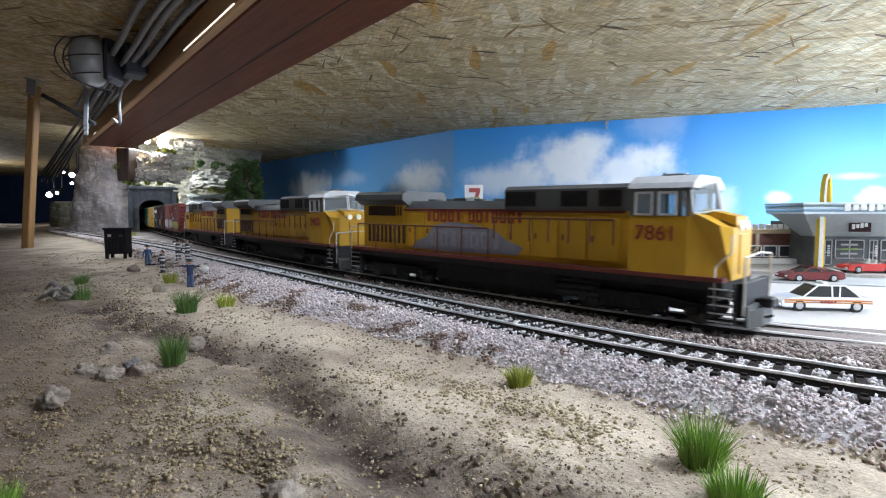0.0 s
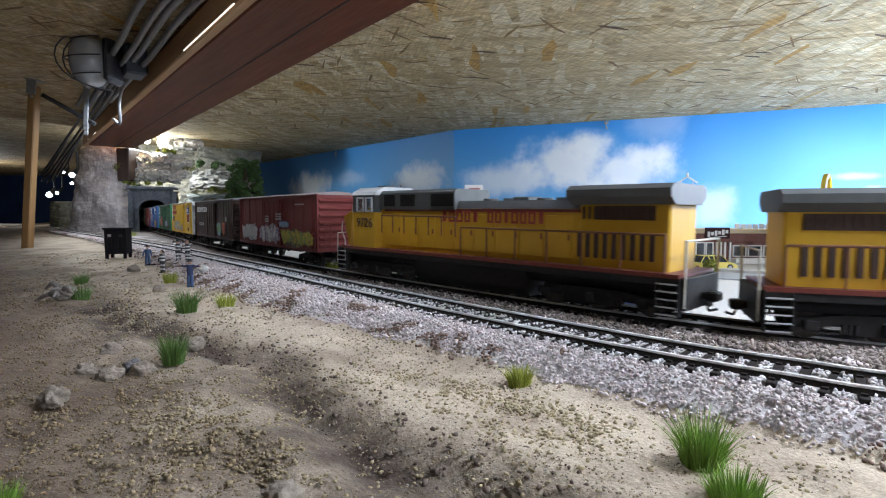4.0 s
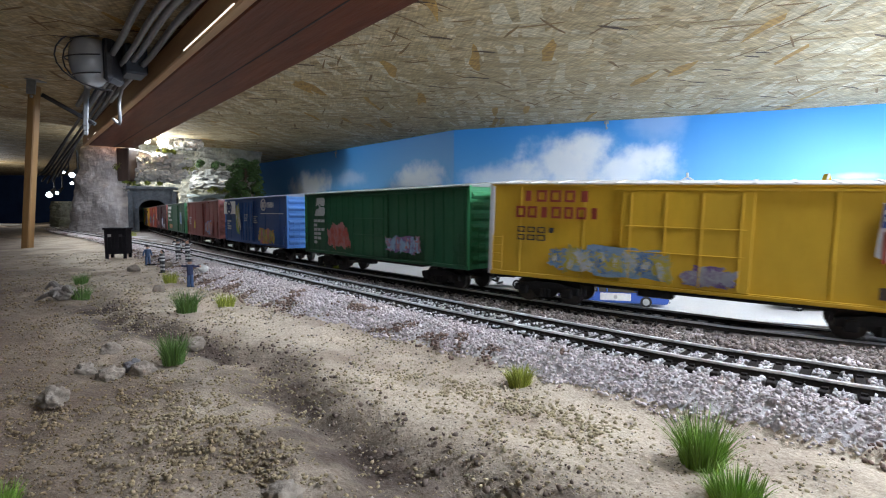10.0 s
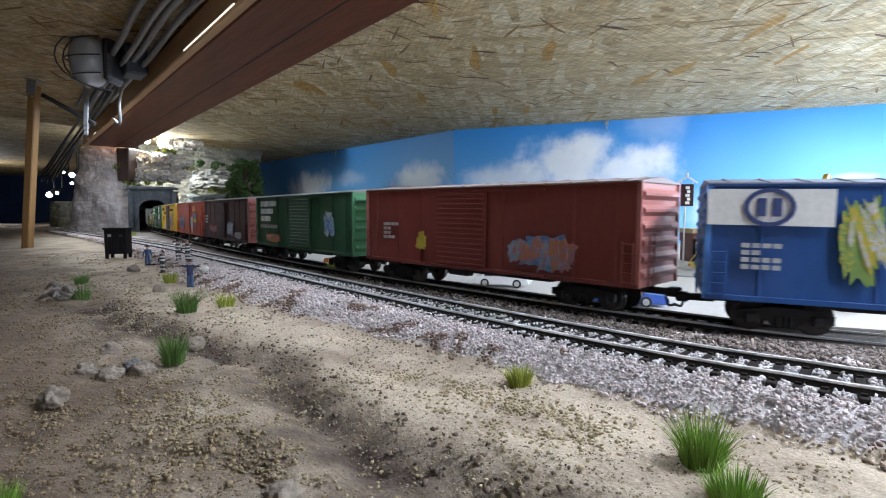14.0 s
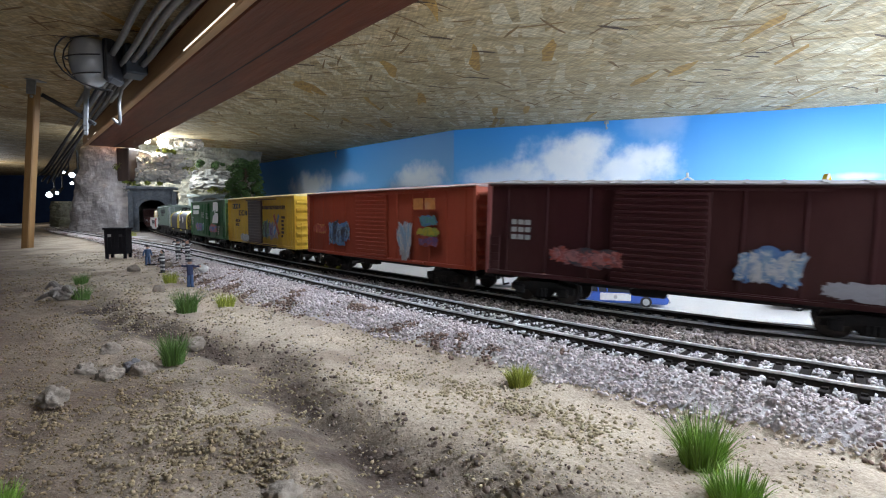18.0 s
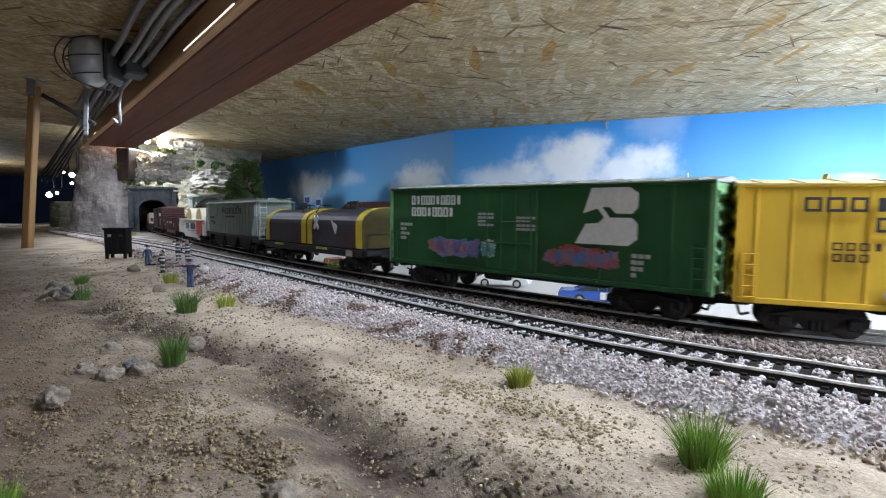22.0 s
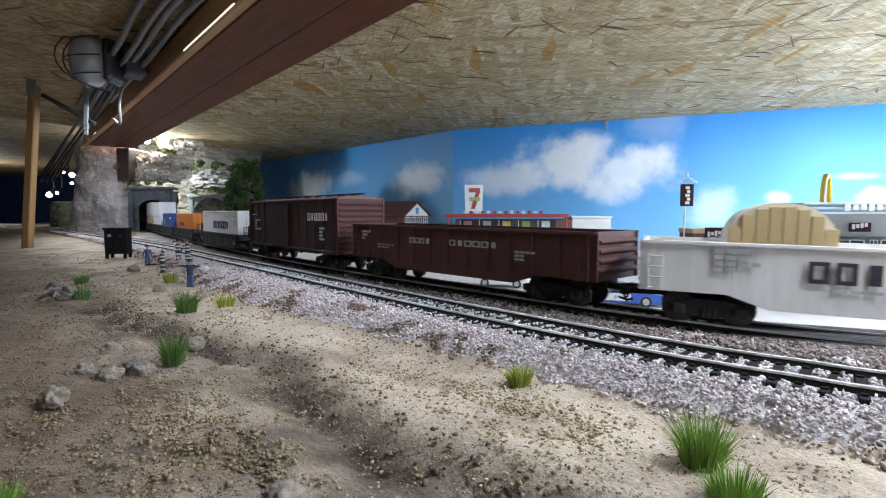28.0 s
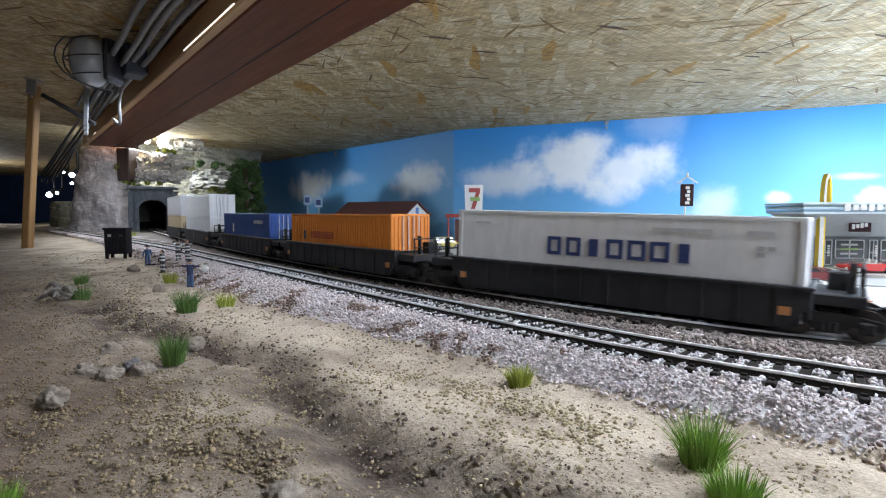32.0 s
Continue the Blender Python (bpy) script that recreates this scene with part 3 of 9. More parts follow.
def backdrop():
    """A printed sheet that stands behind the street, folded once, with a slight thickness."""
    pts, us = [], []
    u = -math.dist(SKY_LINE[0], SKY_LINE[1])
    for k, (a, b) in enumerate(zip(SKY_LINE, SKY_LINE[1:])):
        n = 24
        for i in range(n):
            t = i / n
            wob = 0.0012 * math.sin(9 * t * math.pi) * math.sin(t * math.pi)
            pts.append((a[0] + (b[0] - a[0]) * t, a[1] + (b[1] - a[1]) * t + wob))
            us.append(u + math.dist(a, b) * t)
        u += math.dist(a, b)
    pts.append(SKY_LINE[-1])
    us.append(u)
    bm = bmesh.new()
    uv = bm.loops.layers.uv.new("UVMap")
    rows = []
    for z in (-0.04, 0.05, 0.12, 0.19, CEIL + 0.002):
        rows.append([bm.verts.new((p[0], p[1], z)) for p in pts])
    back = [[bm.verts.new((p[0] + 0.001, p[1] + 0.002, z)) for p in pts] for z in (-0.04, CEIL + 0.002)]
    zz = (-0.04, 0.05, 0.12, 0.19, CEIL + 0.002)
    for r in range(4):
        for i in range(len(pts) - 1):
            f = bm.faces.new((rows[r][i], rows[r][i + 1], rows[r + 1][i + 1], rows[r + 1][i]))
            for lp, (uu, vv) in zip(f.loops, ((us[i], zz[r]), (us[i + 1], zz[r]), (us[i + 1], zz[r + 1]), (us[i], zz[r + 1]))):
                lp[uv].uv = (uu, vv + 0.022)
    for i in range(len(pts) - 1):
        bm.faces.new((back[0][i], back[1][i], back[1][i + 1], back[0][i + 1]))
    return solo("backdrop", bm, SKY, "printed blue sky sheet with white clouds, slightly creased", kind="structure")


backdrop()

# walls that close the place
for nm, (x, y, sx, sy) in (("wall_east", (1.86, 0.7, 0.04, 4.2)), ("wall_south", (-0.3, -1.16, 4.4, 0.04)), ("wall_west", (-2.46, 0.8, 0.04, 4.0)), ("wall_north", (-0.3, 2.80, 4.4, 0.04))):
    bm = bmesh.new()
    box(bm, x, y, 0.0, sx, sy, 0.7)
    solo(nm, bm, BLUE_CLOTH if nm in ("wall_north", "wall_west") else ROOM_WALL, "plain wall that closes the layout room", kind="structure")
bm = bmesh.new()
box(bm, -0.3, 0.8, -0.36, 4.4, 4.0, 0.02)
solo("floor", bm, DARK_WALL, "dark underside board below the layout", kind="structure")

# the beam runs under the ceiling to the rock pillar
BEAM_A, BEAM_B = Vector((0.255, 0.10, 0.0)), Vector((-0.755, 1.33, 0.0))
BEAM_DIR = (BEAM_B - BEAM_A).normalized()
BEAM_TURN = Matrix.Rotation(math.atan2(BEAM_DIR.y, BEAM_DIR.x), 4, "Z")


def beam():
    """Origin on the beam's lower right edge; local x along it, y to its left side."""
    th = thing("ceiling_beam", "reddish-brown varnished ceiling beam with a pale planed edge", "beam", at=Matrix.Translation((-0.0143, 0.4055, 0.2)) @ BEAM_TURN, kind="structure")
    bm = bmesh.new()
    box(bm, 0.40, 0.0475, 0.021, 1.54, 0.095, 0.042, 0.002)
    part("timber", bm, BEAM_WOOD, th)
    bm = bmesh.new()
    box(bm, 0.40, 0.1005, 0.012, 1.54, 0.010, 0.026, 0.0015)
    part("edge_strip", bm, EDGE_WOOD, th, "pale wooden edge strip along the beam")
    bm = bmesh.new()
    box(bm, 0.40, 0.043, -0.0001, 1.54, 0.0014, 0.0006)
    part("seam", bm, DARK_WALL, th, "dark seam between two planks")
    return th


beam()
bm = bmesh.new()
box(bm, -0.778, 1.318, 0.160, 0.030, 0.050, 0.080, 0.002)
solo("support_block", bm, mat("dark_brown_block", (0.07, 0.04, 0.03), (0.04, 0.022, 0.017), 60, 0.7, stretch=(1, 1, 0.15)), "dark brown wooden block under the beam end", "block")


def rock_mesh(name, fn, nu, nv, material, close=True):
    """A grid surface fn(u, v), u round or along, v up."""
    v = [fn(i / nu, j / nv) for j in range(nv + 1) for i in range(nu + (0 if close else 1))]
    w = nu if close else nu + 1
    f = []
    for j in range(nv):
        for i in range(nu):
            a, b = j * w + i, j * w + (i + 1) % w
            f.append((a, b, b + w, a + w))
    return raw_mesh(name, v, f, material, False)


def crag(p, scale, amount, seed):
    """Rocky displacement: ridged noise in faces and cracks."""
    q = Vector((p[0] * scale + seed, p[1] * scale, p[2] * scale * 1.3))
    a = noise.fractal(q, 0.8, 2.1, 5)
    r = 1 - abs(noise.noise(q * 0.8 + Vector((3.3, seed, 0)))) * 2
    return amount * (0.7 * a + 0.5 * r)


def pillar(u, v):
    a = u * 2 * math.pi
    rx, ry = 0.086 - 0.026 * v + 0.022 * (1 - v) ** 3, 0.07 - 0.015 * v
    bulge = 1 + 0.25 * math.exp(-((v - 0.3) / 0.25) ** 2) * max(0, math.cos(a + 0.2))
    p = (-0.838 + rx * bulge * math.cos(a), 1.35 + ry * bulge * math.sin(a), -0.01 + 0.215 * v)
    # kept clear of the tunnel bore beside it
    off = (p[0] + 0.712) * 0.866 + (p[1] - 1.30) * 0.5
    if p[1] > 1.27 and off > -0.052:
        p = (p[0] - 0.866 * (off + 0.052), p[1] - 0.5 * (off + 0.052), p[2])
    d = crag(p, 16, 0.012, 4.0)
    return (p[0] + d * math.cos(a), p[1] + d * math.sin(a), p[2] + 0.3 * d)


solo("rock_pillar", rock_mesh("rock_pillar", pillar, 96, 90, ROCK), None, "grey-brown plaster rock pillar under the ceiling beam", "rock")


def mountain(u, v):
    """The rock face that holds the tunnel mouths, leaning back to the ceiling."""
    x = -0.875 + 0.285 * u
    y = 1.40 + 0.13 * u + 0.09 * v + 0.12 * max(0.0, u - 0.85) * 4
    z = 0.02 + 0.225 * v
    q = (x, y, z)
    d = crag(q, 18, 0.022, 9.0)
    step = 0.05 * math.floor(v * 6 + 1.2 * noise.noise(Vector((x * 14, 0, 2)))) / 6
    # the rock stands back behind the tunnel mouth
    off = abs((x + 0.712) * 0.866 + (y - 1.30) * 0.5)
    if off < 0.055 and z < 0.105:
        y += 0.40 * (1 - (off / 0.055) ** 4) * min(1.0, (0.105 - z) / 0.02)
    return (x, y + step + d, z - 0.25 * d)


solo("rock_wall", rock_mesh("rock_wall", mountain, 110, 60, PALE_ROCK, False), None, "pale layered rock wall above the tunnel mouths", "rock", kind="structure")


def portal(at, w, h, name, label, material, arch_r, spring, dark, rise=None, depth=0.3):
    """A stone tunnel front with an arched mouth and a dark bore behind it."""
    th = thing("tunnel_portal", label, "tunnel portal", "tunnel portals", at=at)
    bm = bmesh.new()
    n = 14
    inner = [(-arch_r, 0.0)] + [(-arch_r * math.cos(math.pi * i / n), spring + (rise or arch_r) * math.sin(math.pi * i / n)) for i in range(n + 1)] + [(arch_r, 0.0)]
    outer = [(-w / 2, 0.0)] + [(-w / 2, spring)] + [(-w / 2 + w * i / n, h) for i in range(n + 1)][1:-1] + [(w / 2, spring)] + [(w / 2, 0.0)]
    for y0, y1 in ((0.0, 0.014),):
        k = len(inner)
        fi = [[bm.verts.new((p[0], y, p[1])) for p in pts] for y in (y0, y1) for pts in (inner, outer)]
        for i in range(k - 1):
            bm.faces.new((fi[0][i], fi[0][i + 1], fi[1][i + 1], fi[1][i]))
            bm.faces.new((fi[2][i], fi[3][i], fi[3][i + 1], fi[2][i + 1]))
            bm.faces.new((fi[0][i], fi[2][i], fi[2][i + 1], fi[0][i + 1]))
            bm.faces.new((fi[1][i], fi[1][i + 1], fi[3][i + 1], fi[3][i]))
    bmesh.ops.recalc_face_normals(bm, faces=bm.faces[:])
    part("front_wall", bm, material, th)
    bm = bmesh.new()
    box(bm, 0, -0.002, h - 0.003, w + 0.006, 0.022, 0.007, 0.001)
    part("coping", bm, material, th)
    for sx in (-1, 1):
        bm = bmesh.new()
        box(bm, sx * (w / 2 - 0.006), -0.003, h * 0.45, 0.011, 0.010, h * 0.9, 0.001)
        part("pilaster", bm, material, th)
    bm = bmesh.new()
    k = len(inner)
    rings = [[bm.verts.new((p[0] * 1.02, y, p[1] * 1.02)) for p in inner] for y in (0.012, depth)]
    for i in range(k - 1):
        bm.faces.new((rings[0][i], rings[0][i + 1], rings[1][i + 1], rings[1][i]))
    bm.faces.new(rings[1][::-1])
    part("bore", bm, dark, th, "dark tunnel bore")
    for i in range(1, n):
        bm = bmesh.new()
        a = math.pi * (i + 0.0) / n
        box(bm, -(arch_r + 0.004) * math.cos(a), -0.0012, spring + ((rise or arch_r) + 0.004) * math.sin(a), 0.0085, 0.006, 0.0082, 0.0008, Matrix.Rotation(a - math.pi / 2, 4, "Y"))
        part("arch_stone", bm, material, th)
    return th


portal(pose(-0.712, 1.30, -0.004, 0, 0, 30), 0.106, 0.110, "tunnel_portal", "dark grey stone tunnel portal with an arched mouth", PORTAL, 0.030, 0.056, mat("bore_black", (0.012, 0.012, 0.013), (0.007, 0.007, 0.008), 40, 0.95), 0.022)
pale_portal = portal(pose(-0.655, 1.50, 0.0, 0, 0, 22), 0.118, 0.093, "tunnel_portal", "pale concrete tunnel portal with a round brown mouth", PORTAL_PALE, 0.046, 0.040, TUNNEL_BROWN, depth=0.05)
for sx in (-1, 1):
    bm = bmesh.new()
    rod(bm, (sx * 0.040, 0.020, 0.070), (sx * 0.018, 0.020, 0.030), 0.0016, 6)
    part("brace", bm, EDGE_WOOD, pale_portal)


# ---- the train ----
BLACK = mat("dull_black", (0.030, 0.028, 0.028), (0.017, 0.016, 0.016), 500, 0.65, bump=0.2, spec=0.2)
WHEEL = mat("wheel_metal", (0.10, 0.085, 0.075), (0.05, 0.042, 0.038), 300, 0.45, 0.6)
GRIME = (0.10, 0.065, 0.045)


def paint(name, c, rough=0.5, dirt=0.45, scale=30):
    return mat(name, c, tuple(v * 0.84 for v in c), 240, rough, stain=tuple(0.6 * v + 0.4 * g for v, g in zip(c, GRIME)), stain_scale=scale, stain_amount=dirt, stretch=(1, 1, 0.35), bump=0.08, spec=0.22)


WHITE_INK = mat("white_lettering", (0.72, 0.72, 0.70), (0.6, 0.6, 0.58), 500, 0.6)
GREY_INK = mat("faded_lettering", (0.42, 0.42, 0.42), (0.33, 0.33, 0.33), 500, 0.6)
RED_INK = mat("red_lettering", (0.30, 0.040, 0.022), (0.22, 0.03, 0.017), 500, 0.6)
BLACK_INK = mat("black_lettering", (0.03, 0.03, 0.035), (0.02, 0.02, 0.025), 500, 0.6)
NAVY_INK = mat("navy_lettering", (0.03, 0.05, 0.16), (0.02, 0.035, 0.12), 500, 0.6)
SPRAY_COLOR = dict(
    slate=(0.25, 0.26, 0.33), yellow=(0.62, 0.5, 0.05), blue=(0.12, 0.26, 0.55), pale=(0.42, 0.42, 0.46), pink=(0.5, 0.2, 0.2), green=(0.25, 0.4, 0.1), orange=(0.62, 0.24, 0.06),
    white=(0.68, 0.68, 0.68), purple=(0.22, 0.12, 0.3), teal=(0.12, 0.35, 0.38), red=(0.5, 0.09, 0.06), sky=(0.3, 0.45, 0.62), dark=(0.06, 0.06, 0.08))
SPRAY = {k: mat("spray_" + k, c, tuple(v * 0.7 for v in c), 260, 0.6, stain=(0.3, 0.28, 0.27), stain_scale=120, stain_amount=0.4) for k, c in SPRAY_COLOR.items()}


def truck_meshes(axles, gap):
    """Mesh data for a bogie: bolster, side frame, wheel set."""
    half = gap * (axles - 1) / 2
    bm = bmesh.new()
    box(bm, 0, 0, 0.0078, 0.006, 0.024, 0.004, 0.0006)
    rod(bm, (0, 0, 0.008), (0, 0, 0.0115), 0.003, 10)
    bolster = mesh_of("bolster", bm, BLACK)
    bm = bmesh.new()
    e = half + 0.0045
    pts = [(-e, 0.0048), (-e, 0.0078), (-half * 0.5, 0.0096), (half * 0.5, 0.0096), (e, 0.0078), (e, 0.0048), (half * 0.62, 0.0056), (half * 0.35, 0.0028), (-half * 0.35, 0.0028), (-half * 0.62, 0.0056)]
    prism(bm, pts, -0.0011, 0.0011)
    for i in range(axles):
        box(bm, -half + i * gap, -0.0016, 0.0056, 0.0042, 0.0022, 0.0040, 0.0005)
    for k in range(axles - 1):
        cx = -half + (k + 0.5) * gap
        for dx in (-0.0018, 0, 0.0018):
            rod(bm, (cx + dx, -0.0012, 0.0030), (cx + dx, -0.0012, 0.0066), 0.0008, 6)
    frame_me = mesh_of("side_frame", bm, BLACK)
    bm = bmesh.new()
    rod(bm, (0, -0.0125, 0.0056), (0, 0.0125, 0.0056), 0.0011, 8)
    for sy in (-1, 1):
        rod(bm, (0, sy * 0.0077, 0.0056), (0, sy * 0.0098, 0.0056), 0.0054, 20)
        rod(bm, (0, sy * 0.0071, 0.0056), (0, sy * 0.0078, 0.0056), 0.0062, 20)
    wheel_me = mesh_of("wheel_set", bm, WHEEL)
    return bolster, frame_me, wheel_me, axles, gap


TRUCK2, TRUCK3 = truck_meshes(2, 0.0205), truck_meshes(3, 0.0225)


def add_truck(th, x, kit):
    bolster, frame_me, wheel_me, axles, gap = kit
    tr = part("bogie", bolster, None, th, "black cast bogie")
    tr.matrix_basis = Matrix.Translation((x, 0, 0))
    for sy in (-1, 1):
        o = part("side_frame", frame_me, None, tr)
        o.matrix_basis = Matrix.Translation((0, sy * 0.0135, 0)) @ (Matrix.Identity(4) if sy < 0 else Matrix.Rotation(math.pi, 4, "Z"))
    for i in range(axles):
        o = part("wheel_set", wheel_me, None, tr)
        o.matrix_basis = Matrix.Translation((-(axles - 1) * gap / 2 + i * gap, 0, 0))


def coupler_mesh():
    bm = bmesh.new()
    box(bm, -0.004, 0, 0.0095, 0.010, 0.0032, 0.0026, 0.0004)
    box(bm, 0.0025, 0.0008, 0.0095, 0.0046, 0.0056, 0.0036, 0.0006)
    rod(bm, (0.001, -0.0035, 0.0085), (0.0025, -0.0042, 0.0045), 0.0005, 6)
    rod(bm, (0.0025, -0.0042, 0.0045), (0.0055, -0.0036, 0.0055), 0.0005, 6)
    return mesh_of("coupler", bm, BLACK)


COUPLER = coupler_mesh()


def add_couplers(th, half):
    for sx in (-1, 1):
        o = part("coupler", COUPLER, None, th)
        o.matrix_basis = Matrix.Translation((sx * (half + 0.004), 0, 0)) @ (Matrix.Identity(4) if sx > 0 else Matrix.Rotation(math.pi, 4, "Z"))


def lettering(th, y, x0, z0, w, h, n, ink, rows=1, name="lettering"):
    """Rows of plain bars the size of painted characters, on the near side; large ones are open frames."""
    rnd = random.Random(int(abs(x0) * 1e5 + n * 7))
    x0, w = x0 * 0.98, w * 0.98
    bm = bmesh.new()
    rh = h / rows
    for r in range(rows):
        m = max(1, n - rnd.randint(0, 2) if r else n)
        cell = w / n
        for i in range(m):
            cw, ch = cell * rnd.uniform(0.70, 0.84), rh * (0.70 if rows > 1 else 1.0)
            cx, cz = x0 + cell * (i + 0.5), z0 + h - rh * (r + 0.5)
            t = min(0.21 * ch, 0.30 * cw)
            if rows > 2 or ch < 0.0022 or (i * 3 + n) % 4 == 1:
                box(bm, cx, y - 0.00012, cz, cw * (1.0 if rows > 2 or ch < 0.0022 else 0.55), 0.0003, ch * 0.92)
                continue
            for sx in (-1, 1):
                box(bm, cx + sx * (cw - t) / 2, y - 0.00012, cz, t, 0.0003, ch)
                box(bm, cx, y - 0.00012, cz + sx * (ch - t * 0.9) / 2, cw - 2 * t, 0.0003, t * 0.9)
    return part(name, bm, ink, th)


def repeat(name, me, parent, places):
    """The same small piece at several places, each an object of its own."""
    for p in places:
        o = part(name, me, None, parent)
        o.matrix_basis = Matrix.Translation(p)


def spray_mix(a, b, c):
    """Sprayed paint that fades between three colours in soft clouds."""
    key = "spray_%s_%s_%s" % (a, b, c)
    if key not in SPRAY:
        ca, cb, cc = (tuple(0.72 * v for v in SPRAY_COLOR[q]) for q in (a, b, c))
        m = mat(key, ca, tuple(0.8 * v for v in ca), 500, 0.6, stain=cb, stain_scale=330, stain_amount=0.9, bump=0.06)
        nt = m.node_tree
        sh = nt.nodes["Principled BSDF"]
        old = sh.inputs["Base Color"].links[0].from_socket
        tc = nt.nodes.new("ShaderNodeTexCoord")
        ns = nd(nt, "ShaderNodeTexNoise", Scale=430.0, Detail=3.0, Distortion=2.0)
        nt.links.new(tc.outputs["Object"], ns.inputs["Vector"])
        mr = nt.nodes.new("ShaderNodeMapRange")
        mr.inputs["From Min"].default_value, mr.inputs["From Max"].default_value = 0.50, 0.62
        nt.links.new(ns.outputs["Fac"], mr.inputs["Value"])
        mx = nt.nodes.new("ShaderNodeMix")
        mx.data_type = "RGBA"
        nt.links.new(mr.outputs[0], mx.inputs[0])
        nt.links.new(old, mx.inputs[6])
        mx.inputs[7].default_value = (*cc, 1)
        nt.links.new(mx.outputs[2], sh.inputs["Base Color"])
        SPRAY[key] = m
    return SPRAY[key]


def graffiti(th, y, x, z, w, h, colors, seed, n=4):
    """A sprayed piece: a cloud of paint with a bubbly outline and a row of fat leaning letter forms on it."""
    rnd = random.Random(seed)
    x, w = x * 0.99, w * 0.99
    cs = list(colors) + [colors[-1]] * 3

    def blob(cx, cz, bw, bh, k, rough, lean=0.0):
        pts = []
        ph = [rnd.uniform(0, 6.3) for _ in range(3)]
        for i in range(k):
            a = 2 * math.pi * i / k
            ca, sa = math.copysign(abs(math.cos(a)) ** 0.62, math.cos(a)), math.copysign(abs(math.sin(a)) ** 0.62, math.sin(a))
            r = 1 - rough * (0.5 + 0.22 * math.sin(3 * a + ph[0]) + 0.18 * math.sin(8 * a + ph[1]) + 0.16 * math.sin(15 * a + ph[2]))
            pts.append((cx + 0.5 * bw * r * ca + lean * 0.5 * bh * r * sa, cz + 0.5 * bh * r * sa))
        return pts

    bm = bmesh.new()
    prism(bm, blob(x, z, w, h, 64, 0.44), y - 0.00018, y)
    base = part("graffiti", bm, spray_mix(cs[0], cs[1], cs[0]), th, "sprayed graffiti patch")
    for i in range(n):
        bw, bh = w / n * rnd.uniform(1.1, 1.6), h * rnd.uniform(0.62, 0.98)
        cx, cz = x - 0.44 * w + 0.88 * w * (i + 0.5) / n, z + rnd.uniform(-0.06, 0.06) * h
        lean = rnd.uniform(-0.35, 0.35)
        bm = bmesh.new()
        prism(bm, blob(cx, cz, bw, bh, 40, 0.55, lean), y - 0.00030 - 0.00002 * i, y - 0.0001)
        letter = part("graffiti_letter", bm, spray_mix(cs[1 + i % max(1, len(colors) - 1)], cs[0], cs[2]), base)
        bm = bmesh.new()
        prism(bm, blob(cx + rnd.uniform(-0.1, 0.1) * bw, cz + rnd.uniform(-0.2, 0.2) * bh, bw * rnd.uniform(0.16, 0.34), bh * rnd.uniform(0.3, 0.6), 14, 0.4, lean), y - 0.00052 - 0.00002 * i, y - 0.0002)
        part("graffiti_stroke", bm, spray_mix(cs[-1], cs[0], cs[2]), letter)


def end_wall(th, x, sx, W, z0, z1, ridges, material, steep=0.0016):
    """A corrugated car end: rounded pressings one above the other."""
    bm = bmesh.new()
    box(bm, x - sx * 0.0006, 0, (z0 + z1) / 2, 0.0012, W, z1 - z0)
    o = part("end_wall", bm, material, th)
    gap = (z1 - z0 - 0.004) / ridges
    bm = bmesh.new()
    prism(bm, [(0, -gap * 0.36), (sx * steep, -gap * 0.08), (sx * steep, gap * 0.08), (0, gap * 0.36)], -W / 2 + 0.0015, W / 2 - 0.0015)
    repeat("ridge", mesh_of("ridge", bm, material), o, [(x, 0, z0 + 0.002 + gap * (i + 0.5)) for i in range(ridges)])
    bm = bmesh.new()
    box(bm, 0, 0, 0, 0.0016, 0.0012, z1 - z0)
    repeat("corner_post", mesh_of("corner_post", bm, material), o, [(x, sy * (W / 2 - 0.0004), (z0 + z1) / 2) for sy in (-1, 1)])
    return o


def ladder(th, x, y, z0, z1, rungs, wd, material, axis="x"):
    bm = bmesh.new()
    for i in range(rungs):
        z = z0 + (z1 - z0) * i / (rungs - 1)
        if axis == "x":
            rod(bm, (x - wd / 2, y, z), (x + wd / 2, y, z), 0.00028, 5)
        else:
            rod(bm, (x, y - wd / 2, z), (x, y + wd / 2, z), 0.00028, 5)
    for s in (-1, 1):
        if axis == "x":
            rod(bm, (x + s * wd / 2, y, z0 - 0.001), (x + s * wd / 2, y, z1 + 0.001), 0.00028, 5)
        else:
            rod(bm, (x, y + s * wd / 2, z0 - 0.001), (x, y + s * wd / 2, z1 + 0.001), 0.00028, 5)
    return part("ladder", bm, material, th)


W0 = 0.0362


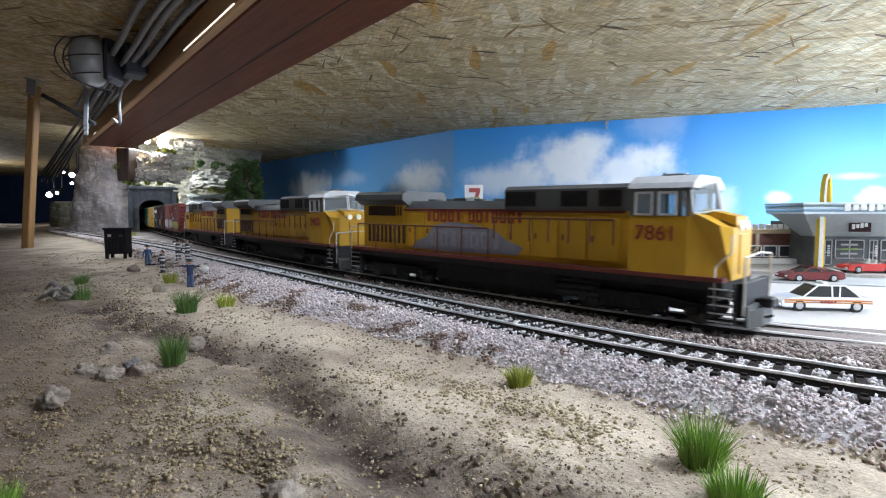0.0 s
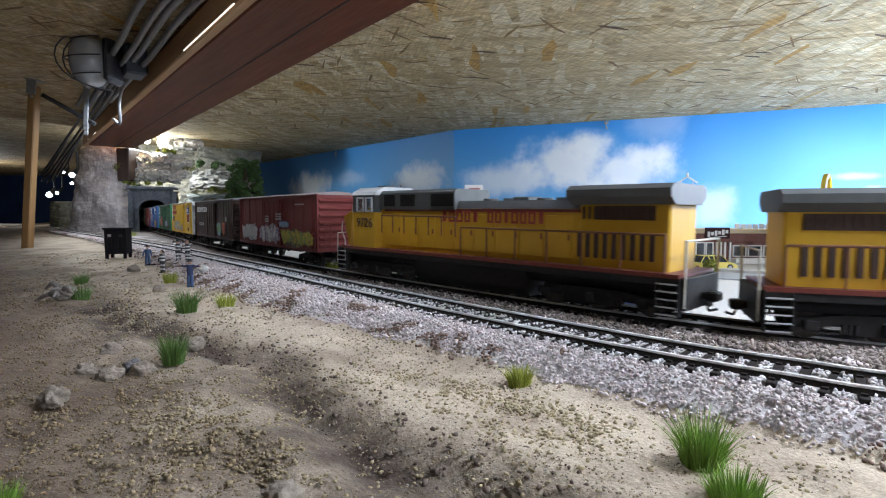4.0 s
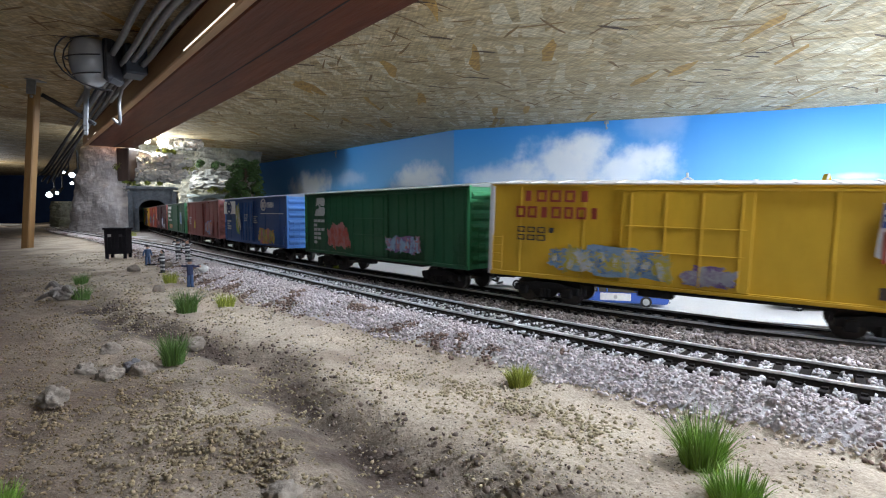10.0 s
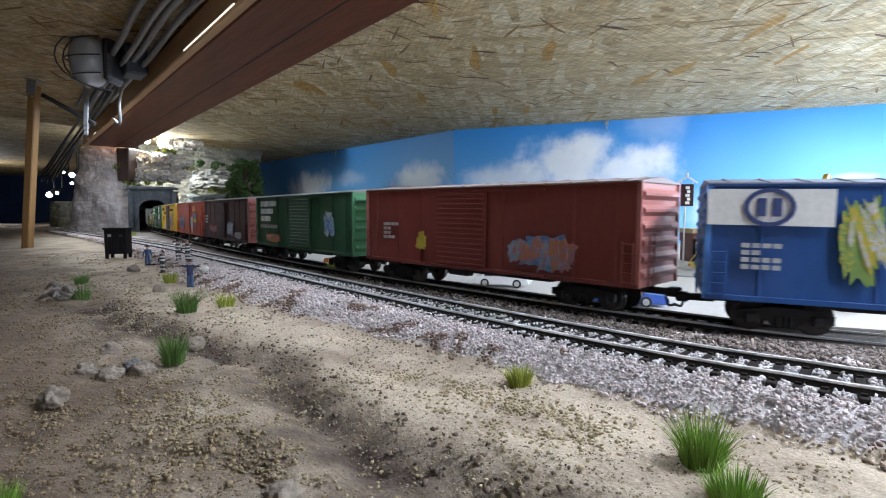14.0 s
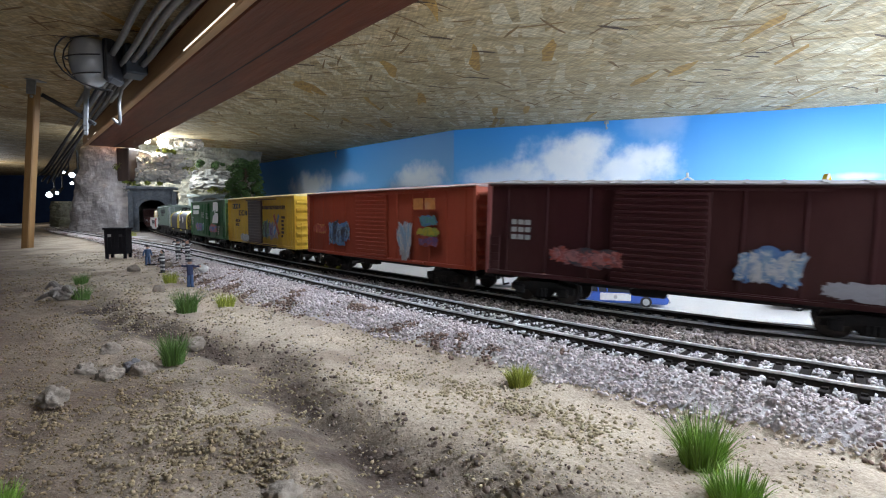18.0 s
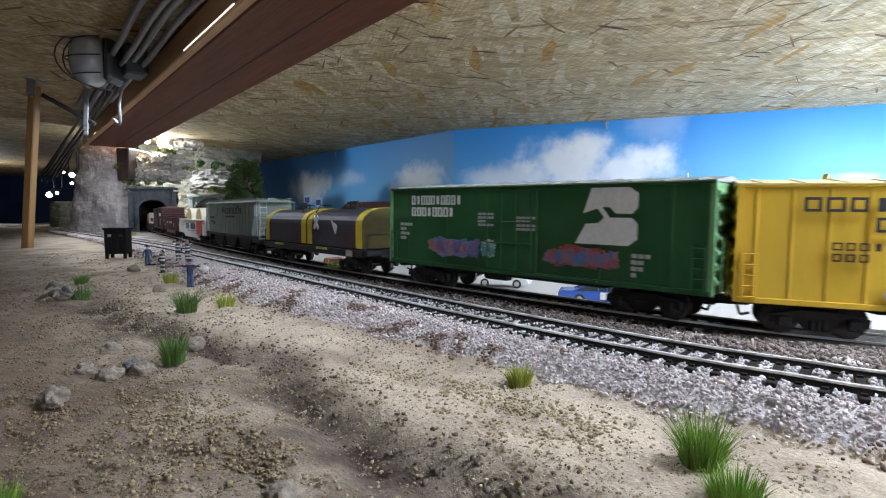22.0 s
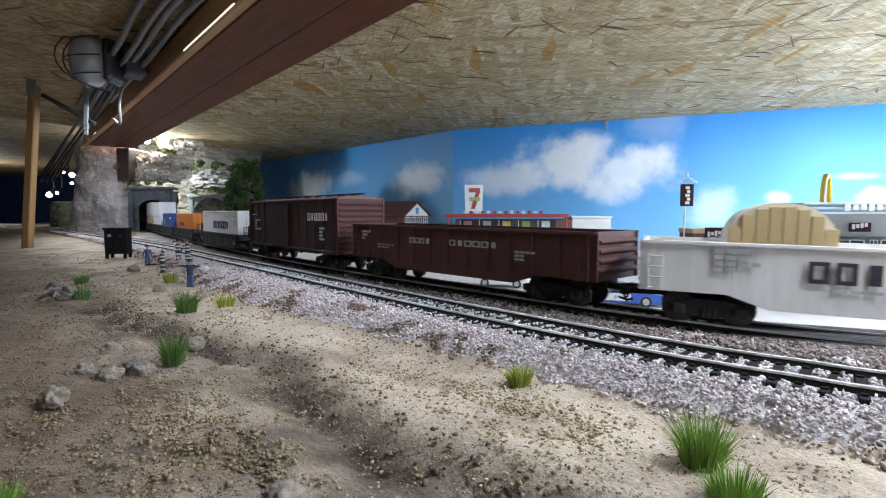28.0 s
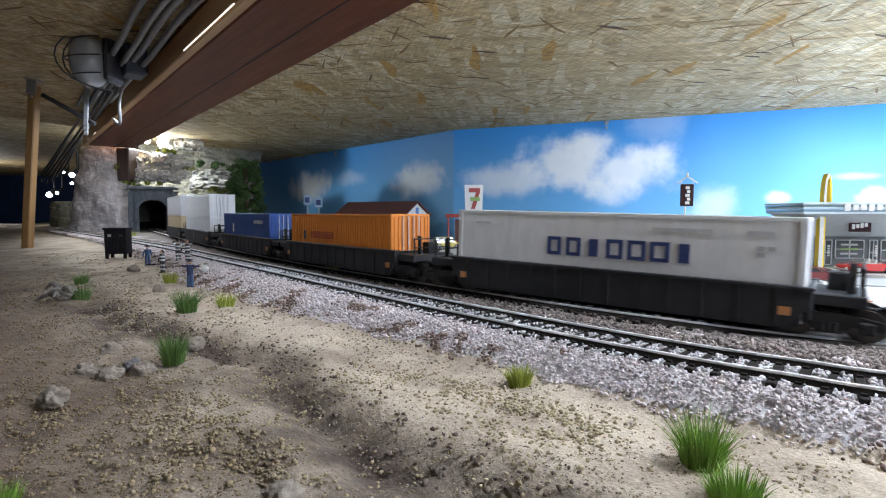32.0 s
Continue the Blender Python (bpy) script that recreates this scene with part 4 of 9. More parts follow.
def boxcar(label, color, L=0.1715, z0=0.0118, z1=0.0534, door="plug", door_x=0.0, door_w=0.036, door_c=None, ribs=14, end_c=None, roof_c=None, ridges=7, walkway=False, skirt=True):
    c = paint("boxcar_paint", color)
    # lighter end colours paint in light falling on the ends; silver ends are real
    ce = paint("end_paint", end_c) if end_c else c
    # unless given, the roof is a paler mix of the body colour
    cr = paint("roof_paint", roof_c or tuple(0.35 * v + 0.22 for v in color), 0.6)
    cd = paint("door_paint", door_c) if door_c else c
    th = thing("boxcar", label, "freight car", "train")
    y = -W0 / 2
    bm = bmesh.new()
    box(bm, 0, 0, (z0 + z1) / 2, L - 0.002, W0 - 0.001, z1 - z0, 0.0004)
    body = part("body", bm, c, th)
    bm = bmesh.new()
    box(bm, 0, 0, 0, 0.0011, 0.0010, z1 - z0 - 0.003, 0.0002)
    xs = [-L / 2 + L * (i + 0.5) / ribs for i in range(ribs)]
    repeat("rib", mesh_of("rib", bm, c), body, [(rx, sy * (W0 / 2 - 0.0007), (z0 + z1) / 2) for rx in xs for sy in (-1, 1) if sy > 0 or abs(rx - door_x) > door_w / 2 + 0.002])
    for nm, zc, hh in (("top_chord", z1 - 0.0007, 0.0014), ("side_sill", z0 + 0.0008, 0.0020)):
        bm = bmesh.new()
        box(bm, 0, 0, 0, L, 0.0011, hh, 0.0002)
        repeat(nm, mesh_of(nm, bm, c), body, [(0, sy * (W0 / 2 - 0.0003), zc) for sy in (-1, 1)])
    bm = bmesh.new()
    prism(bm, [(-W0 / 2 - 0.0004, z1), (0, z1 + 0.0021), (W0 / 2 + 0.0004, z1), (W0 / 2 + 0.0004, z1 - 0.0005), (-W0 / 2 - 0.0004, z1 - 0.0005)], -L / 2 - 0.0006, L / 2 + 0.0006, "x")
    for i in range(14):
        rx = -L / 2 + L * (i + 0.5) / 14
        for sy in (-1, 1):
            box(bm, rx, sy * W0 / 4, z1 + 0.0011, 0.0012, W0 / 2, 0.0007, turn=Matrix.Rotation(-sy * 0.115, 4, "X"))
    part("roof", bm, cr, th, "pale metal roof")
    if walkway:
        bm = bmesh.new()
        box(bm, 0, 0, z1 + 0.0032, L + 0.004, 0.0052, 0.0007)
        for i in range(9):
            box(bm, -L / 2 + L * (i + 0.5) / 9, 0, z1 + 0.0024, 0.0012, 0.0048, 0.0016)
        part("roof_walkway", bm, BLACK, th, "dark roof walkway")
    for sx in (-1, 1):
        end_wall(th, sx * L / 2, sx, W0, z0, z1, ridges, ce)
        ladder(th, sx * (L / 2 - 0.004), y - 0.0009, z0 + 0.002, z0 + 0.017, 5, 0.0046, c)
        ladder(th, sx * (L / 2 + 0.0022), y + 0.007, z0 + 0.002, z0 + 0.020, 6, 0.0046, ce, "y")
    # door
    bm = bmesh.new()
    dz0, dz1 = z0 + 0.0015, z1 - 0.0028
    box(bm, door_x, y - 0.0003, (dz0 + dz1) / 2, door_w, 0.0012, dz1 - dz0, 0.0002)
    dr = part("door", bm, cd, th)
    if door == "ribbed":
        n = 15
        bm = bmesh.new()
        box(bm, 0, 0, 0, door_w * 0.94, 0.0008, (dz1 - dz0) / n * 0.5, 0.0002)
        repeat("door_rib", mesh_of("door_rib", bm, cd), dr, [(door_x, y - 0.0010, dz0 + (dz1 - dz0) * (i + 0.5) / n) for i in range(n)])
    elif door == "plug":
        bm = bmesh.new()
        rod(bm, (0, 0, dz0 + 0.001), (0, 0, dz1 - 0.001), 0.0003, 5)
        repeat("door_rod", mesh_of("door_rod", bm, cd), dr, [(door_x - door_w * 0.42 + k * door_w * 0.28, y - 0.0012, 0) for k in range(4)])
        bm = bmesh.new()
        rod(bm, (-door_w * 0.45, 0, 0), (door_w * 0.45, 0, 0), 0.0003, 5)
        repeat("door_bar", mesh_of("door_bar", bm, cd), dr, [(door_x, y - 0.0012, dz0 + (dz1 - dz0) * zc) for zc in (0.35, 0.62)])
    for zc in (dz0 - 0.0006, dz1 + 0.0006):
        bm = bmesh.new()
        box(bm, door_x + door_w * 0.45, y - 0.0009, zc, door_w * 2.1, 0.0008, 0.0008)
        part("door_track", bm, cd, th)
    # underframe
    bm = bmesh.new()
    box(bm, 0, 0, z0 - 0.0010, L - 0.006, 0.010, 0.0030)
    if skirt:
        prism(bm, [(-L * 0.31, z0), (L * 0.31, z0), (L * 0.25, z0 - 0.0022), (-L * 0.25, z0 - 0.0022)], -0.0128, 0.0128)
    box(bm, -L * 0.08, -0.011, z0 - 0.0024, 0.014, 0.005, 0.0036, 0.0006)
    rod(bm, (L * 0.06, 0.010, z0 - 0.002), (L * 0.16, 0.010, z0 - 0.002), 0.0022, 10)
    part("underframe", bm, BLACK, th)
    bm = bmesh.new()
    rod(bm, (-L / 2 - 0.0020, 0.008, z0 + 0.017), (-L / 2 - 0.0030, 0.008, z0 + 0.017), 0.0032, 12)
    part("brake_wheel", bm, BLACK, th)
    for sx in (-1, 1):
        add_truck(th, sx * (L / 2 - 0.026), TRUCK2)
    add_couplers(th, L / 2)
    return th, y - 0.00105, L, z0, z1

TRAIN = []      # thing, place of its rear on the line at the start, length, half its wheelbase
LOCO_YELLOW = paint("loco_yellow", (0.60, 0.345, 0.026), 0.5, 0.55)
LOCO_GREY = paint("loco_grey", (0.10, 0.107, 0.107), 0.5, 0.4)
LOCO_ROOF = paint("loco_cab_roof", (0.50, 0.52, 0.52), 0.5, 0.3)
LOCO_RED = mat("red_stripe", (0.17, 0.028, 0.018), (0.11, 0.02, 0.012), 400, 0.5)
GRILLE = mat("grille_brown", (0.06, 0.03, 0.02), (0.03, 0.015, 0.01), 900, 0.7)
RAILING = mat("railing", (0.16, 0.055, 0.02), (0.10, 0.035, 0.014), 400, 0.6)
RAILING_PALE = mat("pale_railing", (0.6, 0.58, 0.5), (0.45, 0.43, 0.38), 400, 0.6)
HEADLIGHT = glow("headlight_glass", (1.0, 0.95, 0.8), 0.12)


def glass(name, tint=(0.75, 0.82, 0.85), rough=0.05):
    m = bpy.data.materials.new(name)
    m.use_nodes = True
    b = m.node_tree.nodes["Principled BSDF"]
    b.inputs["Base Color"].default_value, b.inputs["Roughness"].default_value = (*tint, 1), rough
    b.inputs["Transmission Weight"].default_value = 0.85
    b.inputs["IOR"].default_value = 1.2
    return m


PANE = glass("window_glass")
FRAME_GREY = mat("window_frame_grey", (0.55, 0.55, 0.55), (0.45, 0.45, 0.45), 300, 0.5)


def locomotive(label, f=1, number="", wing=False):
    """A six-axle diesel with a wide cab. f: +1 with its nose ahead, -1 with its nose behind."""
    th = thing("locomotive", label, "locomotive", "train")
    L, y = 0.246, -0.0165
    H = L / 2

    def bx(bm, x0, x1, y0, y1, z0, z1, bevel=0.0):
        box(bm, f * (x0 + x1) / 2, (y0 + y1) / 2, (z0 + z1) / 2, abs(x1 - x0), y1 - y0, z1 - z0, bevel)

    # walkway frame with red stripe
    bm = bmesh.new()
    bx(bm, -H + 0.006, H - 0.010, -0.0175, 0.0175, 0.0135, 0.0168, 0.0003)
    bx(bm, -H + 0.010, H - 0.014, -0.010, 0.010, 0.009, 0.0140)
    part("frame", bm, BLACK, th)
    bm = bmesh.new()
    bx(bm, -H + 0.006, H - 0.010, -0.0179, 0.0179, 0.0164, 0.0180)
    part("stripe", bm, LOCO_RED, th, "red stripe along the walkway edge")
    # fuel tank
    bm = bmesh.new()
    prism(bm, [(-0.0145, 0.0135), (0.0145, 0.0135), (0.0145, 0.0050), (0.0110, 0.0014), (-0.0110, 0.0014), (-0.0145, 0.0050)], -0.040, 0.042, "x")
    part("fuel_tank", bm, BLACK, th)
    bm = bmesh.new()
    for k in range(3):
        rod(bm, (f * (0.040 + 0.0), -0.0145, 0.0100 - 0.0030 * k + 0.002), (f * 0.062, -0.0145, 0.0100 - 0.003 * k + 0.002), 0.0014, 8)
    part("air_tank", bm, BLACK, th)
    # long hood
    bm = bmesh.new()
    bx(bm, -0.072, 0.0760, -0.0125, 0.0125, 0.0168, 0.0415, 0.0008)
    hood = part("hood", bm, LOCO_YELLOW, th)
    for k in range(9):
        x = -0.066 + k * 0.0152
        bm = bmesh.new()
        bx(bm, x, x + 0.0136, -0.0130, -0.0122, 0.020, 0.0385, 0.0003)
        part("hood_door", bm, LOCO_YELLOW, hood)
        bm = bmesh.new()
        bx(bm, x + 0.0008, x + 0.0018, -0.0133, -0.0129, 0.0280, 0.0305)
        part("latch", bm, LOCO_RED, hood)
    bm = bmesh.new()
    bx(bm, -0.072, 0.072, -0.0129, -0.0123, 0.0398, 0.0412)
    part("roof_stripe", bm, LOCO_RED, hood, "dark red line under the roof edge")
    bm = bmesh.new()
    prism(bm, [(-0.0125, 0.0413), (-0.0105, 0.0452), (0.0105, 0.0452), (0.0125, 0.0413)], min(f * -0.072, f * 0.02), max(f * -0.072, f * 0.02), "x")
    part("hood_roof", bm, LOCO_GREY, th)
    bm = bmesh.new()
    prism(bm, [(-0.0140, 0.0408), (-0.0140, 0.0500), (-0.0120, 0.0516), (0.0120, 0.0516), (0.0140, 0.0500), (0.0140, 0.0408)], min(f * 0.008, f * 0.0760), max(f * 0.008, f * 0.0760), "x")
    part("raised_hood", bm, LOCO_GREY, th, "dark grey raised equipment housing")
    for x0, x1 in ((0.0410, 0.0545), (0.0600, 0.0705), (0.0085, 0.027)):
        bm = bmesh.new()
        bx(bm, x0, x1, -0.0144, -0.0138, 0.0425, 0.0490)
        for k in range(7):
            bx(bm, x0 + 0.001, x1 - 0.001, -0.0147, -0.0143, 0.0430 + k * 0.0009, 0.0434 + k * 0.0009)
        part("grille", bm, BLACK, th)
    # radiator end with overhanging wings
    bm = bmesh.new()
    bx(bm, -H + 0.012, -0.070, -0.0130, 0.0130, 0.0168, 0.0440, 0.0008)
    part("radiator_body", bm, LOCO_YELLOW, th)
    bm = bmesh.new()
    prism(bm, [(-0.0130, 0.0430), (-0.0178, 0.0460), (-0.0178, 0.0490), (-0.0150, 0.0508), (0.0150, 0.0508), (0.0178, 0.0490), (0.0178, 0.0460), (0.0130, 0.0430)], min(f * (-H + 0.010), f * -0.066), max(f * (-H + 0.010), f * -0.066), "x")
    part("radiator_wing", bm, LOCO_GREY, th, "dark overhanging radiator housing")
    bm = bmesh.new()
    bx(bm, -H + 0.018, -0.078, -0.0134, -0.0128, 0.0370, 0.0425)
    for k in range(12):
        x = -H + 0.019 + k * 0.0028
        bx(bm, x, x + 0.0012, -0.0137, -0.0133, 0.0372, 0.0423)
    part("grille", bm, GRILLE, th)
    bm = bmesh.new()
    for k in range(9):
        x = -H + 0.018 + k * 0.0042
        bx(bm, x, x + 0.0020, -0.0135, -0.0129, 0.0215, 0.0320)
    part("louvre", bm, GRILLE, th, "dark vertical louvres")
    bm = bmesh.new()
    for x in (-0.055, -0.042, -0.020, -0.006):
        rod(bm, (f * x, 0, 0.0448), (f * x, 0, 0.0464), 0.0042 if x > -0.05 else 0.0055, 12)
    bx(bm, -0.036, -0.026, -0.006, 0.006, 0.0450, 0.0470, 0.0005)
    part("roof_fan", bm, LOCO_GREY, th)
    # cab
    bm = bmesh.new()
    c0, c1 = 0.0760, 0.1000
    bx(bm, c0, c1, -0.0175, 0.0175, 0.0168, 0.0392, 0.0006)
    part("cab", bm, LOCO_YELLOW, th)
    bm = bmesh.new()
    for x0, x1 in ((c0, c0 + 0.0022), (c0 + 0.0098, c0 + 0.0116), (c0 + 0.0192, c0 + 0.0208), (c1 - 0.0018, c1)):
        for sy in (-1, 1):
            bx(bm, x0, x1, sy * 0.0166 - 0.0009, sy * 0.0166 + 0.0009, 0.0390, 0.0492)
    bx(bm, c0, c0 + 0.0012, -0.0172, 0.0172, 0.0390, 0.0492)
    bx(bm, c0, c1, -0.0175, 0.0175, 0.0480, 0.0496)
    part("window_post", bm, LOCO_GREY, th)
    bm = bmesh.new()
    prism(bm, [(-0.0180, 0.0492), (-0.0165, 0.0512), (-0.0105, 0.0540), (0.0105, 0.0540), (0.0165, 0.0512), (0.0180, 0.0492)], min(f * (c0 - 0.001), f * (c1 + 0.0012)), max(f * (c0 - 0.001), f * (c1 + 0.0012)), "x")
    part("cab_roof", bm, LOCO_ROOF, th, "pale grey cab roof")
    bm = bmesh.new()
    bx(bm, c0 + 0.007, c0 + 0.016, -0.004, 0.004, 0.0538, 0.0552, 0.0004)
    rod(bm, (f * (c0 + 0.004), 0.006, 0.0535), (f * (c0 + 0.004), 0.006, 0.0562), 0.0006, 6)
    part("air_conditioner", bm, LOCO_GREY, th)
    for x0, x1 in ((c0 + 0.0022, c0 + 0.0098), (c0 + 0.0116, c0 + 0.0192)):
        bm = bmesh.new()
        bx(bm, x0, x1, 0.0161, 0.0167, 0.0392, 0.0480)
        part("window_pane", bm, PANE, th)
        bm = bmesh.new()
        bx(bm, x0, x1, -0.0167, -0.0161, 0.0392, 0.0480)
        part("window_pane", bm, PANE, th)
        bm = bmesh.new()
        for a, b, c, d in ((x0, x1, 0.0392, 0.0400), (x0, x1, 0.0472, 0.0480), (x0, x0 + 0.0008, 0.0392, 0.0480), (x1 - 0.0008, x1, 0.0392, 0.0480)):
            bx(bm, a, b, -0.0182, -0.0172, c, d)
        part("window_frame", bm, FRAME_GREY, th)
    for sy in (-1, 1):
        bm = bmesh.new()
        quad = [(c1 + 0.0052, 0.0006, 0.0412), (c1 + 0.0006, 0.0168, 0.0398), (c1 - 0.0012, 0.0160, 0.0490), (c1 + 0.0028, 0.0006, 0.0512)]
        vs = [bm.verts.new((f * (a + e), sy * b, c)) for e in (0.0, 0.0004) for a, b, c in quad]
        bm.faces.new(vs[:4])
        bm.faces.new(vs[4:][::-1])
        for i in range(4):
            bm.faces.new((vs[i], vs[(i + 1) % 4], vs[4 + (i + 1) % 4], vs[4 + i]))
        bmesh.ops.recalc_face_normals(bm, faces=bm.faces[:])
        pane = part("windscreen", bm, PANE, th)
        bm = bmesh.new()
        loop = [(f * (a + 0.0004), sy * b, c) for a, b, c in quad]
        wire(bm, loop + loop[:1], 0.0006)
        part("screen_frame", bm, LOCO_ROOF, pane, "pale windscreen frame")
    # nose
    bm = bmesh.new()
    n1 = H - 0.0090
    pts = [(f * c1, 0.0168), (f * c1, 0.0408), (f * (c1 + 0.005), 0.0388), (f * (n1 - 0.003), 0.0360), (f * n1, 0.0352), (f * n1, 0.0168)]
    vs = prism(bm, pts, -0.0174, 0.0174)
    for v in vs:
        if abs(v.co.x) > abs(n1) - 0.002:
            v.co.y *= 0.66
    part("nose", bm, LOCO_YELLOW, th)
    bm = bmesh.new()
    prism(bm, [(f * (c1 + 0.001), 0.0400), (f * (c1 + 0.001), 0.0418), (f * (n1 - 0.0006), 0.0392), (f * (n1 - 0.0006), 0.0360)], -0.0072, 0.0072)
    part("nose_top", bm, LOCO_YELLOW, th, "raised middle of the sloping nose")
    bm = bmesh.new()
    for sy in (-1, 1):
        rod(bm, (f * (n1 - 0.001), sy * 0.0035, 0.0360), (f * (n1 + 0.0008), sy * 0.0035, 0.0360), 0.0018, 12)
    part("headlight", bm, HEADLIGHT, th)
    bm = bmesh.new()
    bx(bm, n1 - 0.0002, n1 + 0.0005, -0.004, 0.004, 0.0185, 0.0330, 0.0003)
    part("nose_door", bm, LOCO_YELLOW, th)
    # pilot, plough, steps
    for e, x in ((1, H - 0.0045), (-1, -H + 0.0045)):
        bm = bmesh.new()
        bx(bm, x - 0.0012, x + 0.0012, -0.0165, 0.0165, 0.0050, 0.0168, 0.0003)
        part("pilot", bm, BLACK, th)
        for sy in (-1, 1):
            bm = bmesh.new()
            xs = x - e * 0.006
            for k in range(5):
                bx(bm, xs - 0.0045, xs + 0.0045, sy * 0.0165 - 0.0016, sy * 0.0165 + 0.0016, 0.0030 + 0.0028 * k, 0.0034 + 0.0028 * k)
            for dx in (-0.0046, 0.0046):
                bx(bm, xs + dx - 0.0003, xs + dx + 0.0003, sy * 0.0165 - 0.0016, sy * 0.0165 + 0.0016, 0.0028, 0.0166)
            part("step", bm, BLACK, th, "boarding steps with pale edges")
            for k in range(5):
                bm = bmesh.new()
                bx(bm, xs - 0.0042, xs + 0.0042, sy * 0.0182 - 0.0003, sy * 0.0182 + 0.0003, 0.0029 + 0.0028 * k, 0.0034 + 0.0028 * k)
                part("step_edge", bm, FRAME_GREY, th)
    bm = bmesh.new()
    x = H - 0.0030
    prism(bm, [(-0.0150, 0.0018), (-0.0160, 0.0090), (0.0160, 0.0090), (0.0150, 0.0018)], min(f * x, f * (x + 0.0012)), max(f * x, f * (x + 0.0012)), "x")
    vv = prism(bm, [(-0.0140, 0.0016), (-0.0150, 0.0075), (0.0150, 0.0075), (0.0140, 0.0016)], min(f * (x + 0.001), f * (x + 0.004)), max(f * (x + 0.001), f * (x + 0.004)), "x")
    for v in vv:
        if abs(v.co.x) > x + 0.003:
            v.co.y *= 0.45
    part("plough", bm, LOCO_GREY, th)
    # hand rails
    bm = bmesh.new()
    yr = -0.0172
    for a, b, z in ((-H + 0.012, 0.0, 0.0320), (0.004, 0.069, 0.0372)):
        rod(bm, (f * a, yr, z), (f * b, yr, z), 0.00045, 6)
        k = 7
        for i in range(k):
            x = a + (b - a) * i / (k - 1)
            rod(bm, (f * x, yr, 0.0175 if a < 0 else z - 0.010), (f * x, yr, z), 0.00045, 6)
    part("hand_rail", bm, RAILING, th)
    for sy in (-1, 1):
        bm = bmesh.new()
        wire(bm, [(f * (H - 0.013), sy * 0.0172, 0.0090), (f * (H - 0.013), sy * 0.0172, 0.0215), (f * (H - 0.008), sy * 0.0166, 0.0270), (f * (H - 0.008), sy * 0.0160, 0.0330)], 0.0004)
        part("grab_rail", bm, RAILING_PALE, th, "pale bent grab rail")
        bm = bmesh.new()
        wire(bm, [(f * (H - 0.003), sy * 0.0168, 0.0060), (f * (H - 0.003), sy * 0.0168, 0.0255), (f * (H - 0.003), 0, 0.0265)], 0.0004)
        part("grab_rail", bm, RAILING_PALE, th, "pale bent grab rail")
        bm = bmesh.new()
        wire(bm, [(f * (-H + 0.004), sy * 0.0168, 0.0060), (f * (-H + 0.004), sy * 0.0168, 0.0300), (f * (-H + 0.004), 0, 0.0300)], 0.0004)
        part("grab_rail", bm, RAILING_PALE, th, "pale bent grab rail")
    # lettering
    if number:
        o = part("road_number", text_mesh(number, 0.0082, 0.0002, RED_INK if f > 0 else GRILLE), None, th)
        o.matrix_basis = Matrix.Translation((f * (c0 + 0.011), -0.01775, 0.0335))
    lettering(th, -0.0131, -0.052 if f > 0 else -0.02, 0.0345, 0.030, 0.0058, 5, RED_INK)
    lettering(th, -0.0131, -0.018 if f > 0 else 0.015, 0.0345, 0.038, 0.0058, 7, RED_INK)
    if wing:
        bm = bmesh.new()
        prism(bm, [(-0.064, 0.0195), (-0.030, 0.0190), (0.016, 0.0200), (0.019, 0.0235), (0.008, 0.0270), (0.000, 0.0315), (-0.014, 0.0335), (-0.030, 0.0345), (-0.044, 0.0325), (-0.050, 0.0262), (-0.058, 0.0235)], -0.01335, -0.0130)
        o = part("flag_emblem", bm, SPRAY["slate"], th, "faded grey-blue sprayed panel on the hood")
        lettering(o, -0.01335, -0.048, 0.0215, 0.054, 0.0085, 7, mat("faded_spray_letters", (0.33, 0.33, 0.37), (0.24, 0.24, 0.28), 400, 0.6))
    k = 0.232 / L
    for o in th.children_recursive:
        if o.type == "MESH" and o.name.split(".")[0] != "road_number":
            o.data.transform(Matrix.Diagonal((k, 1, 1.03, 1)))
        elif o.type == "MESH":
            o.location.x *= k
    for sx in (-1, 1):
        add_truck(th, sx * 0.0735, TRUCK3)
    add_couplers(th, 0.232 / 2 - 0.006)
    return th


th = locomotive("weathered yellow diesel locomotive with grey roof leading the train", 1, "7861", True)
TRAIN.append((th, 1.2197, 0.232, 0.0735))
th = locomotive("weathered yellow diesel locomotive with grey roof, second in the train", 1, "9400", False)
TRAIN.append((th, 0.969, 0.232, 0.0735))
th = locomotive("weathered yellow diesel locomotive running nose backwards before the boxcars", -1, "9726", False)
TRAIN.append((th, 0.713, 0.232, 0.0735))


def car(made, rear):
    th, y, L, z0, z1 = made
    TRAIN.append((th, rear + 0.086 - L / 2, L, L / 2 - 0.026))
    return th, y, L, z0, z1 - z0


SHIELD_BLUE = mat("shield_blue", (0.04, 0.07, 0.25), (0.03, 0.05, 0.2), 400, 0.6)

# maroon boxcar
th, y, L, z, h = car(boxcar("maroon boxcar with yellow and grey graffiti along its side", (0.17, 0.030, 0.028), ribs=10), 0.512)
graffiti(th, y, -0.056, z + 0.011, 0.044, 0.017, ["pale", "white"], 3, 5)
graffiti(th, y, -0.006, z + 0.011, 0.052, 0.018, ["pale", "purple", "white"], 4, 7)
graffiti(th, y, 0.052, z + 0.009, 0.066, 0.016, ["dark", "yellow", "yellow", "green"], 5, 8)
graffiti(th, y, 0.027, z + 0.019, 0.022, 0.006, ["blue", "sky"], 6, 3)
lettering(th, y, -0.016, z + 0.020, 0.010, 0.006, 3, GREY_INK, 3)
lettering(th, y, 0.010, z + 0.022, 0.012, 0.006, 4, GREY_INK, 3)
